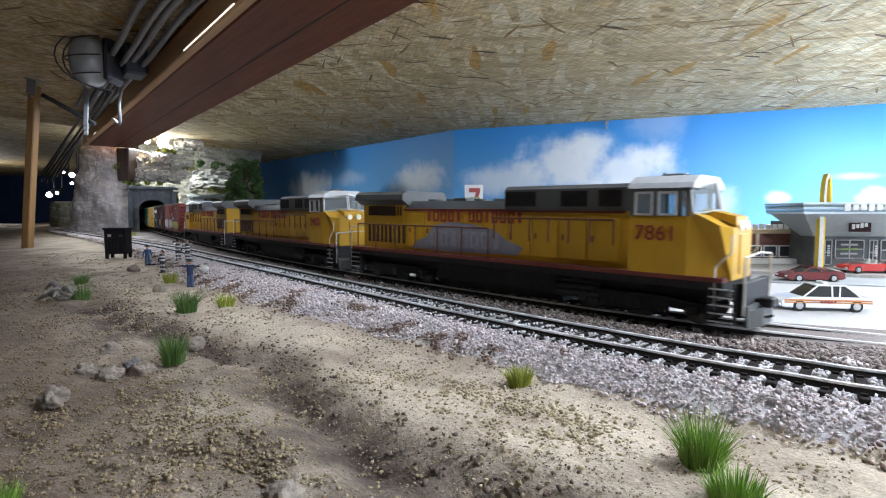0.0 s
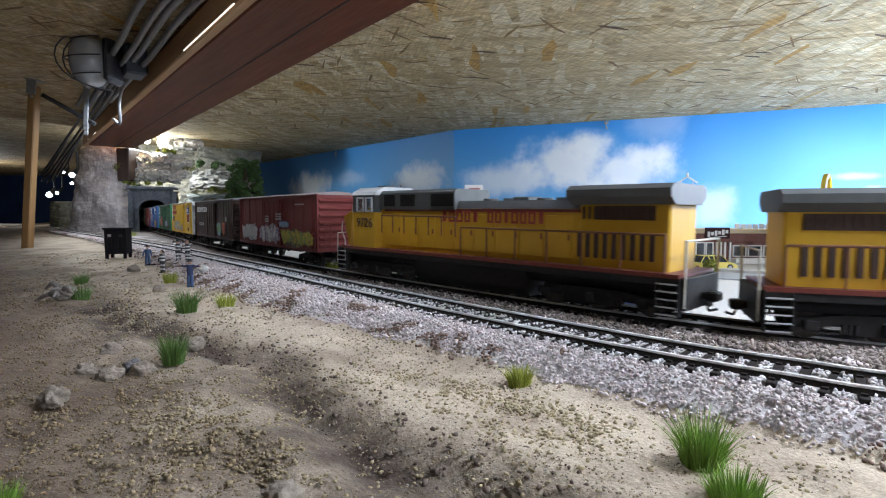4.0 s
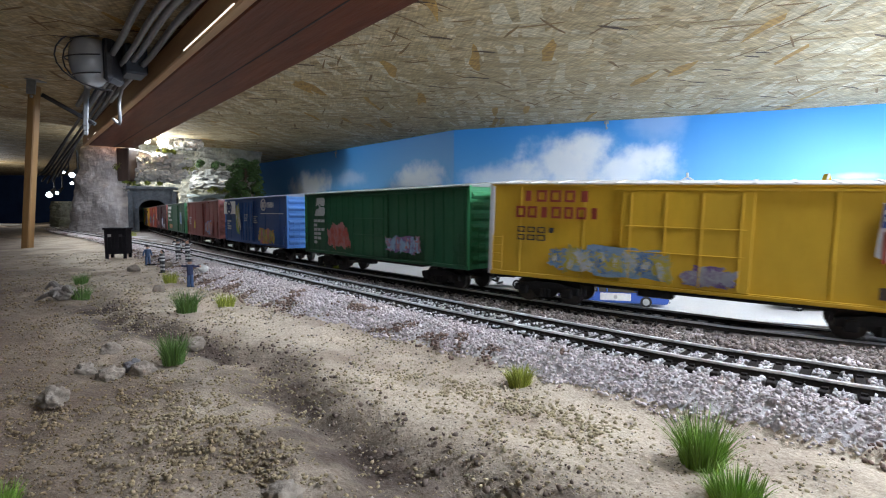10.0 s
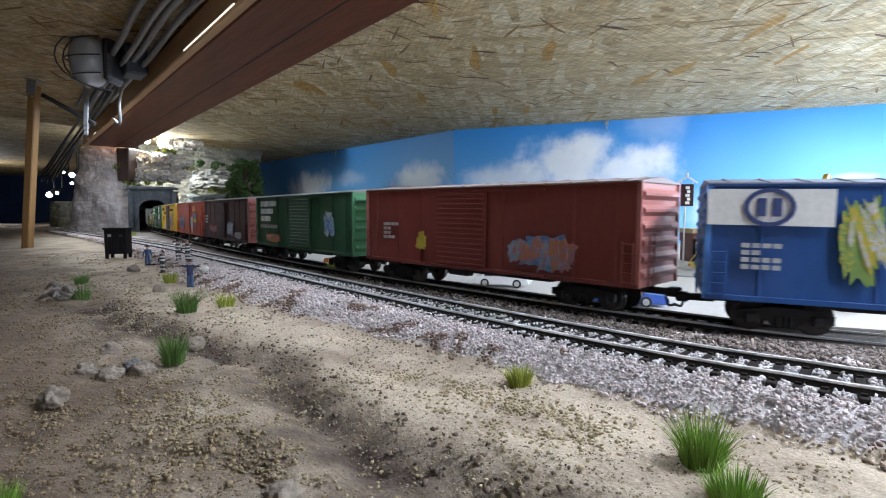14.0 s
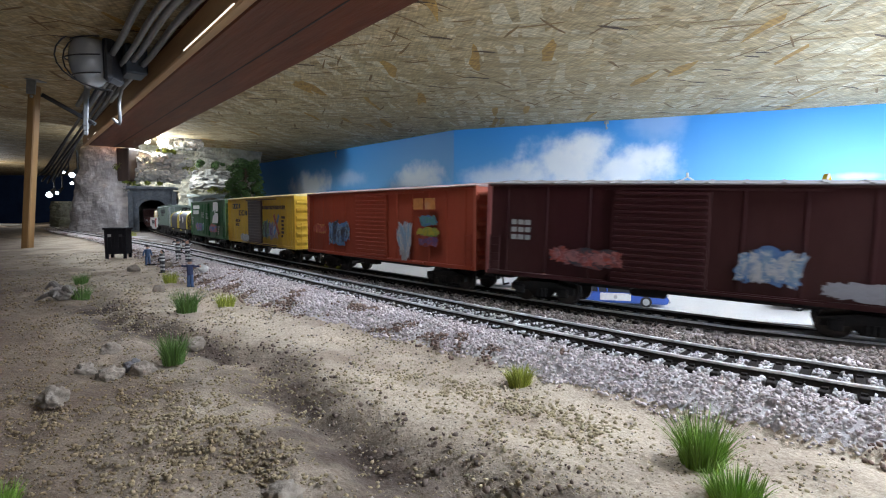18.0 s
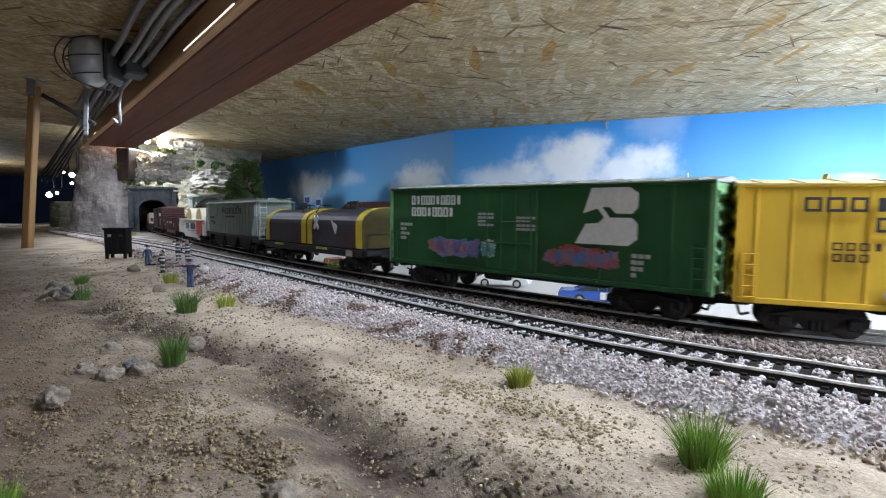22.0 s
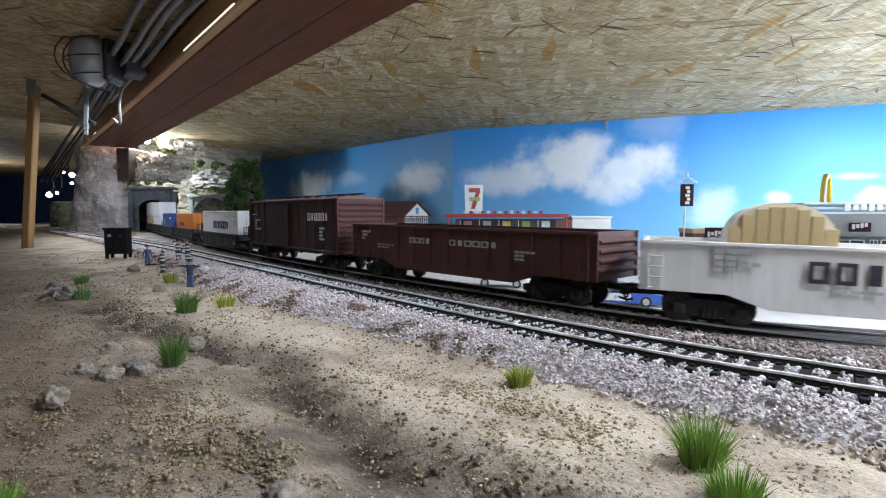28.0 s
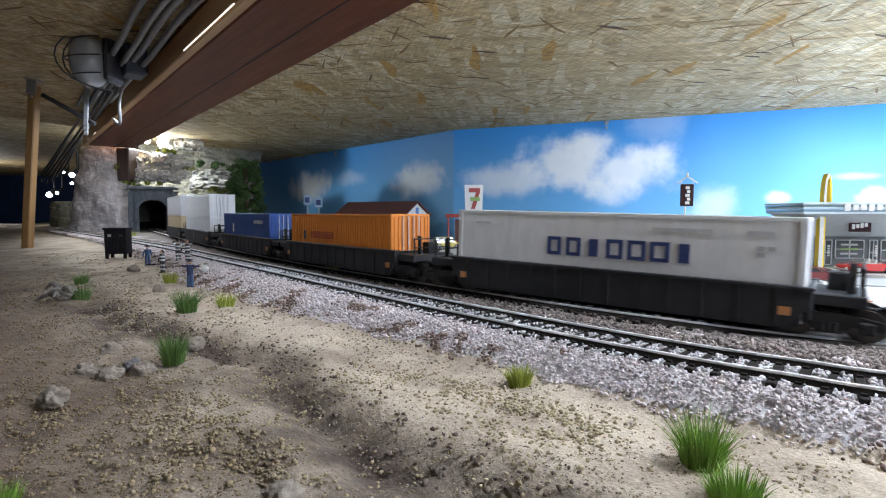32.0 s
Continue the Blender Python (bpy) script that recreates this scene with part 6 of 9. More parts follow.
def gondola(label, color, rear, depth, posts=0.0011, belly=True, end_c=None):
    """An open car: outside posts, hollow inside."""
    L, W, z0, z1 = 0.1715, 0.0350, 0.0125, 0.0125 + depth
    c = paint("gondola_paint", color, 0.6, 0.5)
    ce = paint("gondola_end", end_c) if end_c else c
    th = thing("gondola_car", label, "freight car", "train")
    b = 0.0045 if belly else 0.0
    for sy in (-1, 1):
        bm = bmesh.new()
        y0 = sy * (W / 2 - 0.0006)
        prism(bm, [(-L / 2, z1), (L / 2, z1), (L / 2, z0), (L * 0.33, z0), (L * 0.25, z0 - b), (-L * 0.25, z0 - b), (-L * 0.33, z0), (-L / 2, z0)], y0 - 0.0006, y0 + 0.0006)
        wall = part("side_wall", bm, c, th)
        bm = bmesh.new()
        box(bm, 0, 0, 0, 0.0013, posts, z1 - z0, 0.00005)
        repeat("side_post", mesh_of("side_post", bm, c), wall, [(-L / 2 + 0.004 + (L - 0.008) * k / 12, y0 + sy * (0.0004 + posts / 2), (z0 + z1) / 2) for k in range(13)])
        bm = bmesh.new()
        box(bm, 0, y0 + sy * 0.0006, z1 - 0.0007, L, 0.0022, 0.0014, 0.0002)
        part("top_chord", bm, c, wall)
    for sx in (-1, 1):
        end_wall(th, sx * L / 2, sx, W, z0, z1, 4, ce, 0.0014)
        ladder(th, sx * (L / 2 - 0.005), -W / 2 - 0.0012, z0 + 0.001, z0 + 0.013, 4, 0.0046, c)
    bm = bmesh.new()
    box(bm, 0, 0, z0 + 0.0006, L - 0.002, W - 0.002, 0.0012)
    part("floor", bm, c, th)
    bm = bmesh.new()
    box(bm, 0, 0, z0 - 0.0015, L - 0.004, 0.010, 0.004)
    part("underframe", bm, BLACK, th)
    for sx in (-1, 1):
        add_truck(th, sx * (L / 2 - 0.024), TRUCK2)
    add_couplers(th, L / 2)
    TRAIN.append((th, rear, L, L / 2 - 0.024))
    return th, -W / 2 - 0.0004 - posts, z0, z1


WOOD_LOAD = mat("tan_load_wood", (0.60, 0.46, 0.24), (0.50, 0.37, 0.18), 120, 0.7, stretch=(0.2, 1, 1), stain=(0.4, 0.28, 0.13), stain_scale=60)
WRAP = mat("cream_wrapping", (0.78, 0.72, 0.58), (0.70, 0.63, 0.48), 90, 0.6, bump=0.2)


def crate_load(th, x):
    """A big wrapped roll in its wooden cradle: a domed block with plank sides."""
    bm = bmesh.new()
    pts = [(x - 0.0170, 0.0145)] + [(x - 0.0170 * math.cos(math.pi * i / 14), 0.0312 + 0.0150 * math.sin(math.pi * i / 14) ** 0.85) for i in range(15)] + [(x + 0.0170, 0.0145)]
    vs = prism(bm, pts, -0.0120, 0.0135)
    load = part("load", bm, WRAP, th, "cream wrapped load with wooden planks on its side")
    for k in range(8):
        px_ = -0.0148 + k * 0.00423
        top = 0.0304 + 0.0144 * math.sqrt(max(0.0, 1 - (px_ / 0.0168) ** 2))
        bm = bmesh.new()
        box(bm, x + px_, -0.0124, (0.0150 + top) / 2, 0.0040, 0.0009, top - 0.0150, 0.0002)
        part("plank", bm, WOOD_LOAD, load)


coil_car()
hopper_car()
th, yy, z0, z1 = gondola("dirty white gondola car with black lettering and two wrapped loads", (0.78, 0.77, 0.74), -2.0022, 0.0190, 0.0003)
crate_load(th, -0.040)
crate_load(th, 0.025)
lettering(th, yy, -0.034, z0 + 0.0062, 0.024, 0.0075, 3, BLACK_INK)
lettering(th, yy, 0.000, z0 + 0.0062, 0.034, 0.0075, 4, BLACK_INK)
lettering(th, yy, -0.063, z0 + 0.008, 0.016, 0.009, 4, GREY_INK, 4)
lettering(th, yy, -0.026, z0 + 0.0035, 0.060, 0.0012, 12, GREY_INK)
bm = bmesh.new()
box(bm, 0.055, yy + 0.0004, z0 + 0.0092, 0.032, 0.0008, 0.0182)
part("panel", bm, paint("panel_red", (0.5, 0.05, 0.03)), th, "red end panel")
th, yy, z0, z1 = gondola("dark brown gondola car, empty, with faded lettering", (0.085, 0.034, 0.030), -2.1936, 0.0205)
lettering(th, yy, -0.030, z0 + 0.011, 0.018, 0.0030, 4, GREY_INK)
lettering(th, yy, 0.002, z0 + 0.011, 0.034, 0.0030, 6, GREY_INK)
lettering(th, yy, -0.076, z0 + 0.011, 0.009, 0.006, 3, GREY_INK, 3)
lettering(th, yy, -0.060, z0 + 0.0065, 0.016, 0.003, 4, GREY_INK, 2)
lettering(th, yy, 0.046, z0 + 0.006, 0.012, 0.005, 4, GREY_INK, 3)
# older brown boxcar with roof walkway
th, y, L, z, h = car(boxcar("dark brown older boxcar with roof walkway and white lettering", (0.036, 0.013, 0.0125), z1=0.0498, ribs=12, door="plain", door_x=-0.016, door_w=0.04, ridges=9, walkway=True, roof_c=(0.20, 0.12, 0.115), end_c=(0.10, 0.042, 0.04)), -2.387)
lettering(th, y, 0.042, z + 0.0225, 0.034, 0.0055, 6, WHITE_INK)
lettering(th, y, -0.070, z + 0.013, 0.014, 0.010, 3, GREY_INK, 4)
lettering(th, y, 0.062, z + 0.0085, 0.008, 0.010, 3, GREY_INK, 4)
lettering(th, y, -0.078, z + 0.026, 0.013, 0.0012, 6, GREY_INK)

WELL = mat("well_black", (0.014, 0.0145, 0.018), (0.009, 0.009, 0.011), 260, 0.6, stain=(0.03, 0.028, 0.028), stain_scale=40)


def container(th, label, color, z0, z1, rib=True, L=0.148, ink=None, n=0):
    c = paint("container_paint", color, 0.5, 0.2)
    bm = bmesh.new()
    ribs = []
    box(bm, 0, 0, (z0 + z1) / 2, L, 0.0280, z1 - z0, 0.0003)
    if rib:
        k = 44
        rb, eb = bmesh.new(), bmesh.new()
        box(rb, 0, 0, 0, 0.0015, 0.0010, z1 - z0 - 0.004)
        box(eb, 0, 0, 0, 0.001, 0.0014, z1 - z0 - 0.004)
        ribs = [(mesh_of("rib", rb, c), [(-L / 2 + 0.003 + (L - 0.006) * (i + 0.5) / k, -0.0140, (z0 + z1) / 2) for i in range(k)]),
                (mesh_of("rib", eb, c), [(L / 2, -0.0115 + i * 0.0033, (z0 + z1) / 2) for i in range(8)])]
    for zc in (z0 + 0.0008, z1 - 0.0008):
        box(bm, 0, 0, zc, L + 0.0006, 0.0288, 0.0016, 0.0002)
    for sx in (-1, 1):
        for sy in (-1, 1):
            box(bm, sx * (L / 2 - 0.0006), sy * 0.0138, (z0 + z1) / 2, 0.0022, 0.0016, z1 - z0, 0.0002)
    o = part("container", bm, c, th, label)
    for me, places in ribs:
        repeat("rib", me, o, places)
    bm = bmesh.new()
    for sy in (-0.006, -0.002, 0.002, 0.006):
        rod(bm, (L / 2 + 0.0008, sy, z0 + 0.001), (L / 2 + 0.0008, sy, z1 - 0.001), 0.0003, 5)
    part("door_bar", bm, FRAME_GREY, o)
    return o


def well_car(label, rear, stack):
    L = 0.184
    th = thing("well_car", label, "freight car", "train")
    for sy in (-1, 1):
        bm = bmesh.new()
        y0 = sy * 0.0160
        pts = [(-0.0765, 0.0170), (0.0765, 0.0170), (0.0765, 0.0110), (0.0695, 0.0028), (-0.0695, 0.0028), (-0.0765, 0.0110)]
        prism(bm, pts, y0 - 0.0010, y0 + 0.0010)
        box(bm, 0, y0, 0.0173, 0.155, 0.0034, 0.0012, 0.0002)
        for k in range(12):
            box(bm, -0.0675 + k * 0.0122, y0 + sy * 0.0010, 0.0098, 0.0012, 0.0010, 0.0130)
        part("side_wall", bm, WELL, th)
    bm = bmesh.new()
    box(bm, 0, 0, 0.0036, 0.141, 0.031, 0.0014)
    part("floor", bm, WELL, th)
    for sx in (-1, 1):
        bm = bmesh.new()
        box(bm, sx * 0.0840, 0, 0.0140, 0.016, 0.030, 0.0040, 0.0004)
        box(bm, sx * 0.0760, 0, 0.0120, 0.002, 0.032, 0.011, 0.0003)
        part("platform", bm, WELL, th)
        bm = bmesh.new()
        wire(bm, [(sx * 0.0905, -0.013, 0.0155), (sx * 0.0905, -0.013, 0.0250), (sx * 0.0905, 0.013, 0.0250), (sx * 0.0905, 0.013, 0.0155)], 0.0004)
        wire(bm, [(sx * 0.0905, -0.013, 0.0200), (sx * 0.0905, 0.013, 0.0200)], 0.0003)
        box(bm, sx * 0.0835, 0.004, 0.0190, 0.006, 0.008, 0.007, 0.0006)
        rod(bm, (sx * 0.0875, -0.007, 0.016), (sx * 0.0875, -0.007, 0.0265), 0.0012, 8)
        part("brake_gear", bm, BLACK, th)
        add_truck(th, sx * 0.0820, TRUCK2)
    for sx in (-1, 1):
        bm = bmesh.new()
        box(bm, sx * 0.069, -0.0172, 0.0090, 0.0040, 0.0006, 0.0030)
        part("placard", bm, SPRAY["orange"], th)
    for args in stack:
        container(th, *args)
    add_couplers(th, L / 2)
    TRAIN.append((th, rear - 0.001, L, 0.082))
    return th


th = well_car("black well car with a white forty-foot container", -2.6035, [("white smooth container", (0.78, 0.78, 0.77), 0.0046, 0.0418, False)])
lettering(th, -0.0142, -0.026, 0.0225, 0.066, 0.0082, 7, NAVY_INK)
for x, w_ in ((-0.066, 0.011), (0.056, 0.011), (0.018, 0.032)):
    lettering(th, -0.0143, x, 0.0352, w_, 0.0014, 1, FRAME_GREY)
lettering(th, -0.0141, 0.060, 0.0265, 0.007, 0.005, 2, GREY_INK, 2)
th = well_car("black well car with an orange ribbed container", -2.810, [("orange ribbed container", (0.66, 0.22, 0.035), 0.0046, 0.0392, True, 0.138)])
lettering(th, -0.0150, -0.050, 0.0200, 0.008, 0.0070, 1, NAVY_INK)
lettering(th, -0.0150, -0.036, 0.0215, 0.036, 0.0050, 9, RED_INK)
th = well_car("black well car with a blue ribbed container", -2.996, [("blue ribbed container", (0.035, 0.09, 0.30), 0.0046, 0.0392, True, 0.138)])
lettering(th, -0.0150, -0.040, 0.0205, 0.010, 0.0090, 1, WHITE_INK)
lettering(th, -0.0150, 0.030, 0.0300, 0.026, 0.0030, 6, WHITE_INK)
well_car("black well car with two stacked pale grey containers", -3.205, [("pale grey container", (0.72, 0.73, 0.74), 0.0046, 0.0335, True), ("pale grey container on top", (0.72, 0.73, 0.74), 0.0338, 0.0615, True)])
well_car("black well car with two stacked tan and grey containers", -3.400, [("tan container", (0.50, 0.40, 0.26), 0.0046, 0.0355, True), ("pale grey container on top", (0.55, 0.55, 0.56), 0.0358, 0.0655, True)])


# ---- loose stones ----
PHI = (1 + 5 ** 0.5) / 2
ICO_V = np.array([(-1, PHI, 0), (1, PHI, 0), (-1, -PHI, 0), (1, -PHI, 0), (0, -1, PHI), (0, 1, PHI), (0, -1, -PHI), (0, 1, -PHI), (PHI, 0, -1), (PHI, 0, 1), (-PHI, 0, -1), (-PHI, 0, 1)]) / 1.9
ICO_F = np.array([(0, 11, 5), (0, 5, 1), (0, 1, 7), (0, 7, 10), (0, 10, 11), (1, 5, 9), (5, 11, 4), (11, 10, 2), (10, 7, 6), (7, 1, 8),
                  (3, 9, 4), (3, 4, 2), (3, 2, 6), (3, 6, 8), (3, 8, 9), (4, 9, 5), (2, 4, 11), (6, 2, 10), (8, 6, 7), (9, 8, 1)])
RNG = np.random.default_rng(7)


def stones(name, pts, size, material, label, jitter=0.5, flat=0.8):
    """Many small uneven stones in one sheet of geometry."""
    n = len(pts)
    v = ICO_V[None] * (1 + RNG.uniform(-jitter, jitter, (n, 12, 1))) * size[:, None, None] * RNG.uniform(0.7, 1.3, (n, 1, 3))
    v[:, :, 2] *= flat
    a = RNG.uniform(0, 2 * np.pi, n)
    b = RNG.uniform(-0.7, 0.7, n)
    ca, sa, cb, sb = np.cos(a)[:, None], np.sin(a)[:, None], np.cos(b)[:, None], np.sin(b)[:, None]
    x, y, z = v[:, :, 0], v[:, :, 1] * cb - v[:, :, 2] * sb, v[:, :, 1] * sb + v[:, :, 2] * cb
    v = np.stack([x * ca - y * sa, x * sa + y * ca, z], -1) + pts[:, None, :]
    f = (ICO_F[None] + 12 * np.arange(n)[:, None, None]).reshape(-1)
    me = bpy.data.meshes.new(name)
    me.vertices.add(n * 12)
    me.vertices.foreach_set("co", v.reshape(-1).astype(np.float32))
    me.loops.add(len(f))
    me.loops.foreach_set("vertex_index", f.astype(np.int32))
    me.polygons.add(n * 20)
    me.polygons.foreach_set("loop_start", np.arange(0, n * 60, 3, dtype=np.int32))
    me.materials.append(material)
    me.update(calc_edges=True)
    me.validate()
    return tagged(new(name, me), label, "gravel", kind="stuff")


def along(line, s0, s1, lo, hi, n):
    """Random places beside a line, between two distances across; lo and hi may change along it."""
    s = RNG.uniform(s0, s1, n)
    p, sd = line.at(s), line.side(s)
    t = RNG.uniform(0, 1, n)
    a, b = (lo(p) if callable(lo) else lo), (hi(p) if callable(hi) else hi)
    q = p + sd * (a + (b - a) * t)[:, None]
    return q, t, s


def bank_width(p):
    """How far the pale ballast runs out in front of the near track."""
    return np.interp(p[:, 0], [-0.6, -0.12, -0.05, 0.0, 0.05, 0.1], [0.034, 0.054, 0.050, 0.042, 0.036, 0.034])


def grid_z(q):
    i, j = np.clip(np.searchsorted(gy, q[:, 1]), 0, ny - 1), np.clip(np.searchsorted(gx, q[:, 0]), 0, nx - 1)
    return GZ.reshape(ny, nx)[i, j]


S_NEAR = 0.75   # from here the near track comes close to the camera
q, t, s = along(SIDING, S_NEAR, SIDING.length - 0.05, lambda p: -bank_width(p), -0.0128, 54000)
edge = fbm(q[:, :2], 60, 8.0)
keep = (t > 0.10 + 0.22 * edge) | (RNG.uniform(0, 1, len(t)) < 0.12)
q, t = q[keep], t[keep]
sz = RNG.uniform(0.00032, 0.00072, len(q)) * np.clip(1.15 - 3.0 * (q[:, 0] + 0.05), 0.82, 1.4)
q[:, 2] = grid_z(q) + 0.3 * sz + RNG.uniform(0, 0.0009, len(q)) * (t > 0.2)
brown = fbm(q[:, :2], 55, 2.0) + 0.5 * (0.35 - t) > 0.24
stones("ballast", q[~brown], sz[~brown], BALLAST, "pale lilac-grey ballast stones beside the near track")
stones("brown_ballast", q[brown], sz[brown], mat("brown_stone", (0.28, 0.19, 0.15), (0.15, 0.1, 0.08), 500, 0.9, random_amount=0.4), "reddish-brown ballast stones among the pale ones")
q, t, s = along(SIDING, S_NEAR - 0.3, SIDING.length - 0.05, -0.0150, 0.0165, 46000)
between = ((s - 0.5) % 0.0062 > 0.0016) & ((s - 0.5) % 0.0062 < 0.0046)
q = q[between]
sz = RNG.uniform(0.0003, 0.0006, len(q))
q[:, 2] = -0.0021 + RNG.uniform(-0.0003, 0.0003, len(q))
stones("ballast", q, sz, mat("white_ballast", (0.72, 0.69, 0.69), (0.54, 0.51, 0.51), 500, 0.97, random_amount=0.3, spec=0.12), "whitish ballast between the sleepers of the near track")
q, t, s = along(SIDING, S_NEAR - 0.25, SIDING.length - 0.05, 0.0155, 0.036, 24000)
sz = RNG.uniform(0.0004, 0.0009, len(q))
q[:, 2] = -0.0036 + 0.0012 * np.sin(t * np.pi) + RNG.uniform(-0.0004, 0.0005, len(q))
pale = fbm(q[:, :2], 30, 5.0) + np.clip((q[:, 0] - 0.02) * 6, -0.5, 0.5) > 0.95
stones("dark_ballast", q[~pale], sz[~pale], DARK_BALLAST, "dark brown-grey ballast between the tracks")
stones("ballast", q[pale], sz[pale], BALLAST, "pale ballast stones between the tracks")
q, t, s = along(MAIN, S_START + 0.1, S_START + 1.75, -0.0165, 0.024, 11000)
sz = RNG.uniform(0.0004, 0.0009, len(q))
q[:, 2] += -0.0028 + RNG.uniform(-0.0004, 0.0003, len(q)) - 0.004 * np.clip((t - 0.82) / 0.18, 0, 1)
stones("dark_ballast", q, sz, DARK_BALLAST, "dark brown-grey ballast under the main track")
q, t, s = along(MAIN, S_START + 1.15, S_START + 1.75, -0.034, -0.0150, 7000)
sz = RNG.uniform(0.0004, 0.0008, len(q))
q[:, 2] = grid_z(q) + 0.2 * sz
stones("dark_ballast", q, sz, DARK_BALLAST, "dark brown-grey ballast beside the main track")
# snow-white lumps at the street's edge
q, t, s = along(MAIN, S_START + 0.3, S_START + 1.75, 0.026, 0.062, 5000)
sz = RNG.uniform(0.0006, 0.0016, len(q))
q[:, 2] = grid_z(q) + 0.2 * sz
stones("white_grit", q, sz, STREET, "white grit lumps at the edge of the street")
# pebbles and grit on the sand
OCT_V = np.array([(1, 0, 0), (0, 1, 0), (-1, 0, 0), (0, -1, 0), (0, 0, 0.8), (0, 0, -0.8)])
OCT_F = np.array([(0, 1, 4), (1, 2, 4), (2, 3, 4), (3, 0, 4), (1, 0, 5), (2, 1, 5), (3, 2, 5), (0, 3, 5)])


def grit(name, pts, size, material, label):
    """Very small grains, eight faces each."""
    n = len(pts)
    v = OCT_V[None] * (1 + RNG.uniform(-0.4, 0.4, (n, 6, 1))) * size[:, None, None]
    a = RNG.uniform(0, np.pi, n)
    ca, sa = np.cos(a)[:, None], np.sin(a)[:, None]
    v = np.stack([v[:, :, 0] * ca - v[:, :, 1] * sa, v[:, :, 0] * sa + v[:, :, 1] * ca, v[:, :, 2]], -1) + pts[:, None, :]
    f = (OCT_F[None] + 6 * np.arange(n)[:, None, None]).reshape(-1)
    me = bpy.data.meshes.new(name)
    me.vertices.add(n * 6)
    me.vertices.foreach_set("co", v.reshape(-1).astype(np.float32))
    me.loops.add(len(f))
    me.loops.foreach_set("vertex_index", f.astype(np.int32))
    me.polygons.add(n * 8)
    me.polygons.foreach_set("loop_start", np.arange(0, n * 24, 3, dtype=np.int32))
    me.materials.append(material)
    me.update(calc_edges=True)
    return tagged(new(name, me), label, "gravel", kind="stuff")


def sand_places(n, power):
    d = 0.07 + 0.60 * RNG.uniform(0, 1, n) ** power
    x = RNG.uniform(-0.92, 0.80, n) * d
    xy = np.stack([x, d], -1)
    return xy[dist_to(SIDING, xy, 0.4, SIDING.length, 300) < -0.033]


xy = sand_places(110000, 1.9)
cl = fbm(xy, 26, 11.0) + 0.5 * fbm(xy, 90, 1.0) - 0.25 * np.clip(xy[:, 0] * 6, -1, 1)
xy = xy[RNG.uniform(0, 1, len(xy)) < np.clip(0.30 + 1.1 * cl, 0.08, 1.0)]
sz = (0.00010 + 0.00034 * RNG.uniform(0, 1, len(xy)) ** 2) * np.clip(xy[:, 1] / 0.14, 0.8, 2.2)
pts = np.column_stack([xy, np.zeros(len(xy))])
pts[:, 2] = grid_z(pts) + 0.25 * sz
kind_of = RNG.uniform(0, 1, len(xy))
PALE_GRIT = mat("pale_grit", (0.46, 0.42, 0.37), (0.34, 0.30, 0.26), 500, 0.95, random_amount=0.3, spec=0.2)
# grit takes the same painted shade as the sand
shade_and_soil(PALE_GRIT, (1.0, 1.0, 1.0), (0.55, 0.48, 0.42))
DARK_PEBBLE = mat("dark_pebble", (0.29, 0.24, 0.195), (0.19, 0.155, 0.125), 500, 0.9, random_amount=0.4)
grit("grit", pts[kind_of < 0.62], sz[kind_of < 0.62], PEBBLE, "fine yellowish grit on the sand")
grit("pale_grit", pts[(kind_of >= 0.62) & (kind_of < 0.8)], sz[(kind_of >= 0.62) & (kind_of < 0.8)], PALE_GRIT, "fine pale grey grit on the sand")
grit("dark_grit", pts[kind_of >= 0.8], sz[kind_of >= 0.8], DARK_PEBBLE, "fine dark brown grit on the sand")
xy = sand_places(26000, 1.7)
cl = fbm(xy, 22, 11.0) + 0.4 * fbm(xy, 70, 1.0) - 0.25 * np.clip(xy[:, 0] * 6, -1, 1)
xy = xy[RNG.uniform(0, 1, len(xy)) < np.clip(-0.02 + 1.4 * cl, 0.015, 0.9)]
sz = 0.00022 + 0.00045 * RNG.uniform(0, 1, len(xy)) ** 2.5
pts = np.column_stack([xy, np.zeros(len(xy))])
pts[:, 2] = grid_z(pts) + 0.2 * sz
stones("pebbles", pts, sz, PEBBLE, "yellowish pebbles lying in drifts on the sand", 0.35, 0.7)


def drift(n, cx, cy, rx, ry, turn, lo, hi, material, name, label):
    """A dense drift of pebbles, thinning out towards its ragged edge."""
    u = RNG.normal(0, 1, (n, 2)) * (rx, ry)
    c, s_ = math.cos(turn), math.sin(turn)
    xy = np.stack([cx + u[:, 0] * c - u[:, 1] * s_, cy + u[:, 0] * s_ + u[:, 1] * c], -1)
    xy = xy[fbm(xy, 60, 9.0) > -0.25]
    size = RNG.uniform(lo, hi, len(xy))
    p = np.column_stack([xy, np.zeros(len(xy))])
    p[:, 2] = grid_z(p) + 0.25 * size
    return stones(name, p, size, material, label, 0.42, 0.75)


drift(2600, -0.052, 0.126, 0.013, 0.034, 0.45, 0.0002, 0.0006, PEBBLE, "pebbles", "dense drift of yellowish pebbles beside the gully")
drift(1500, -0.088, 0.135, 0.026, 0.030, 0.45, 0.00025, 0.0006, PEBBLE, "pebbles", "drift of yellowish pebbles below the stones")
drift(1100, 0.022, 0.125, 0.014, 0.008, -0.5, 0.00025, 0.0006, PEBBLE, "pebbles", "drift of yellowish pebbles on the pale sand")
drift(900, 0.000, 0.150, 0.016, 0.006, -0.6, 0.0002, 0.0005, PEBBLE, "pebbles", "thin drift of fine pebbles below the ballast")
gp = GULLY.at(RNG.uniform(0.16, GULLY.length - 0.01, 800))
gp[:, :2] += RNG.normal(0, 0.0065, (800, 2)) + (0.002, 0.001)
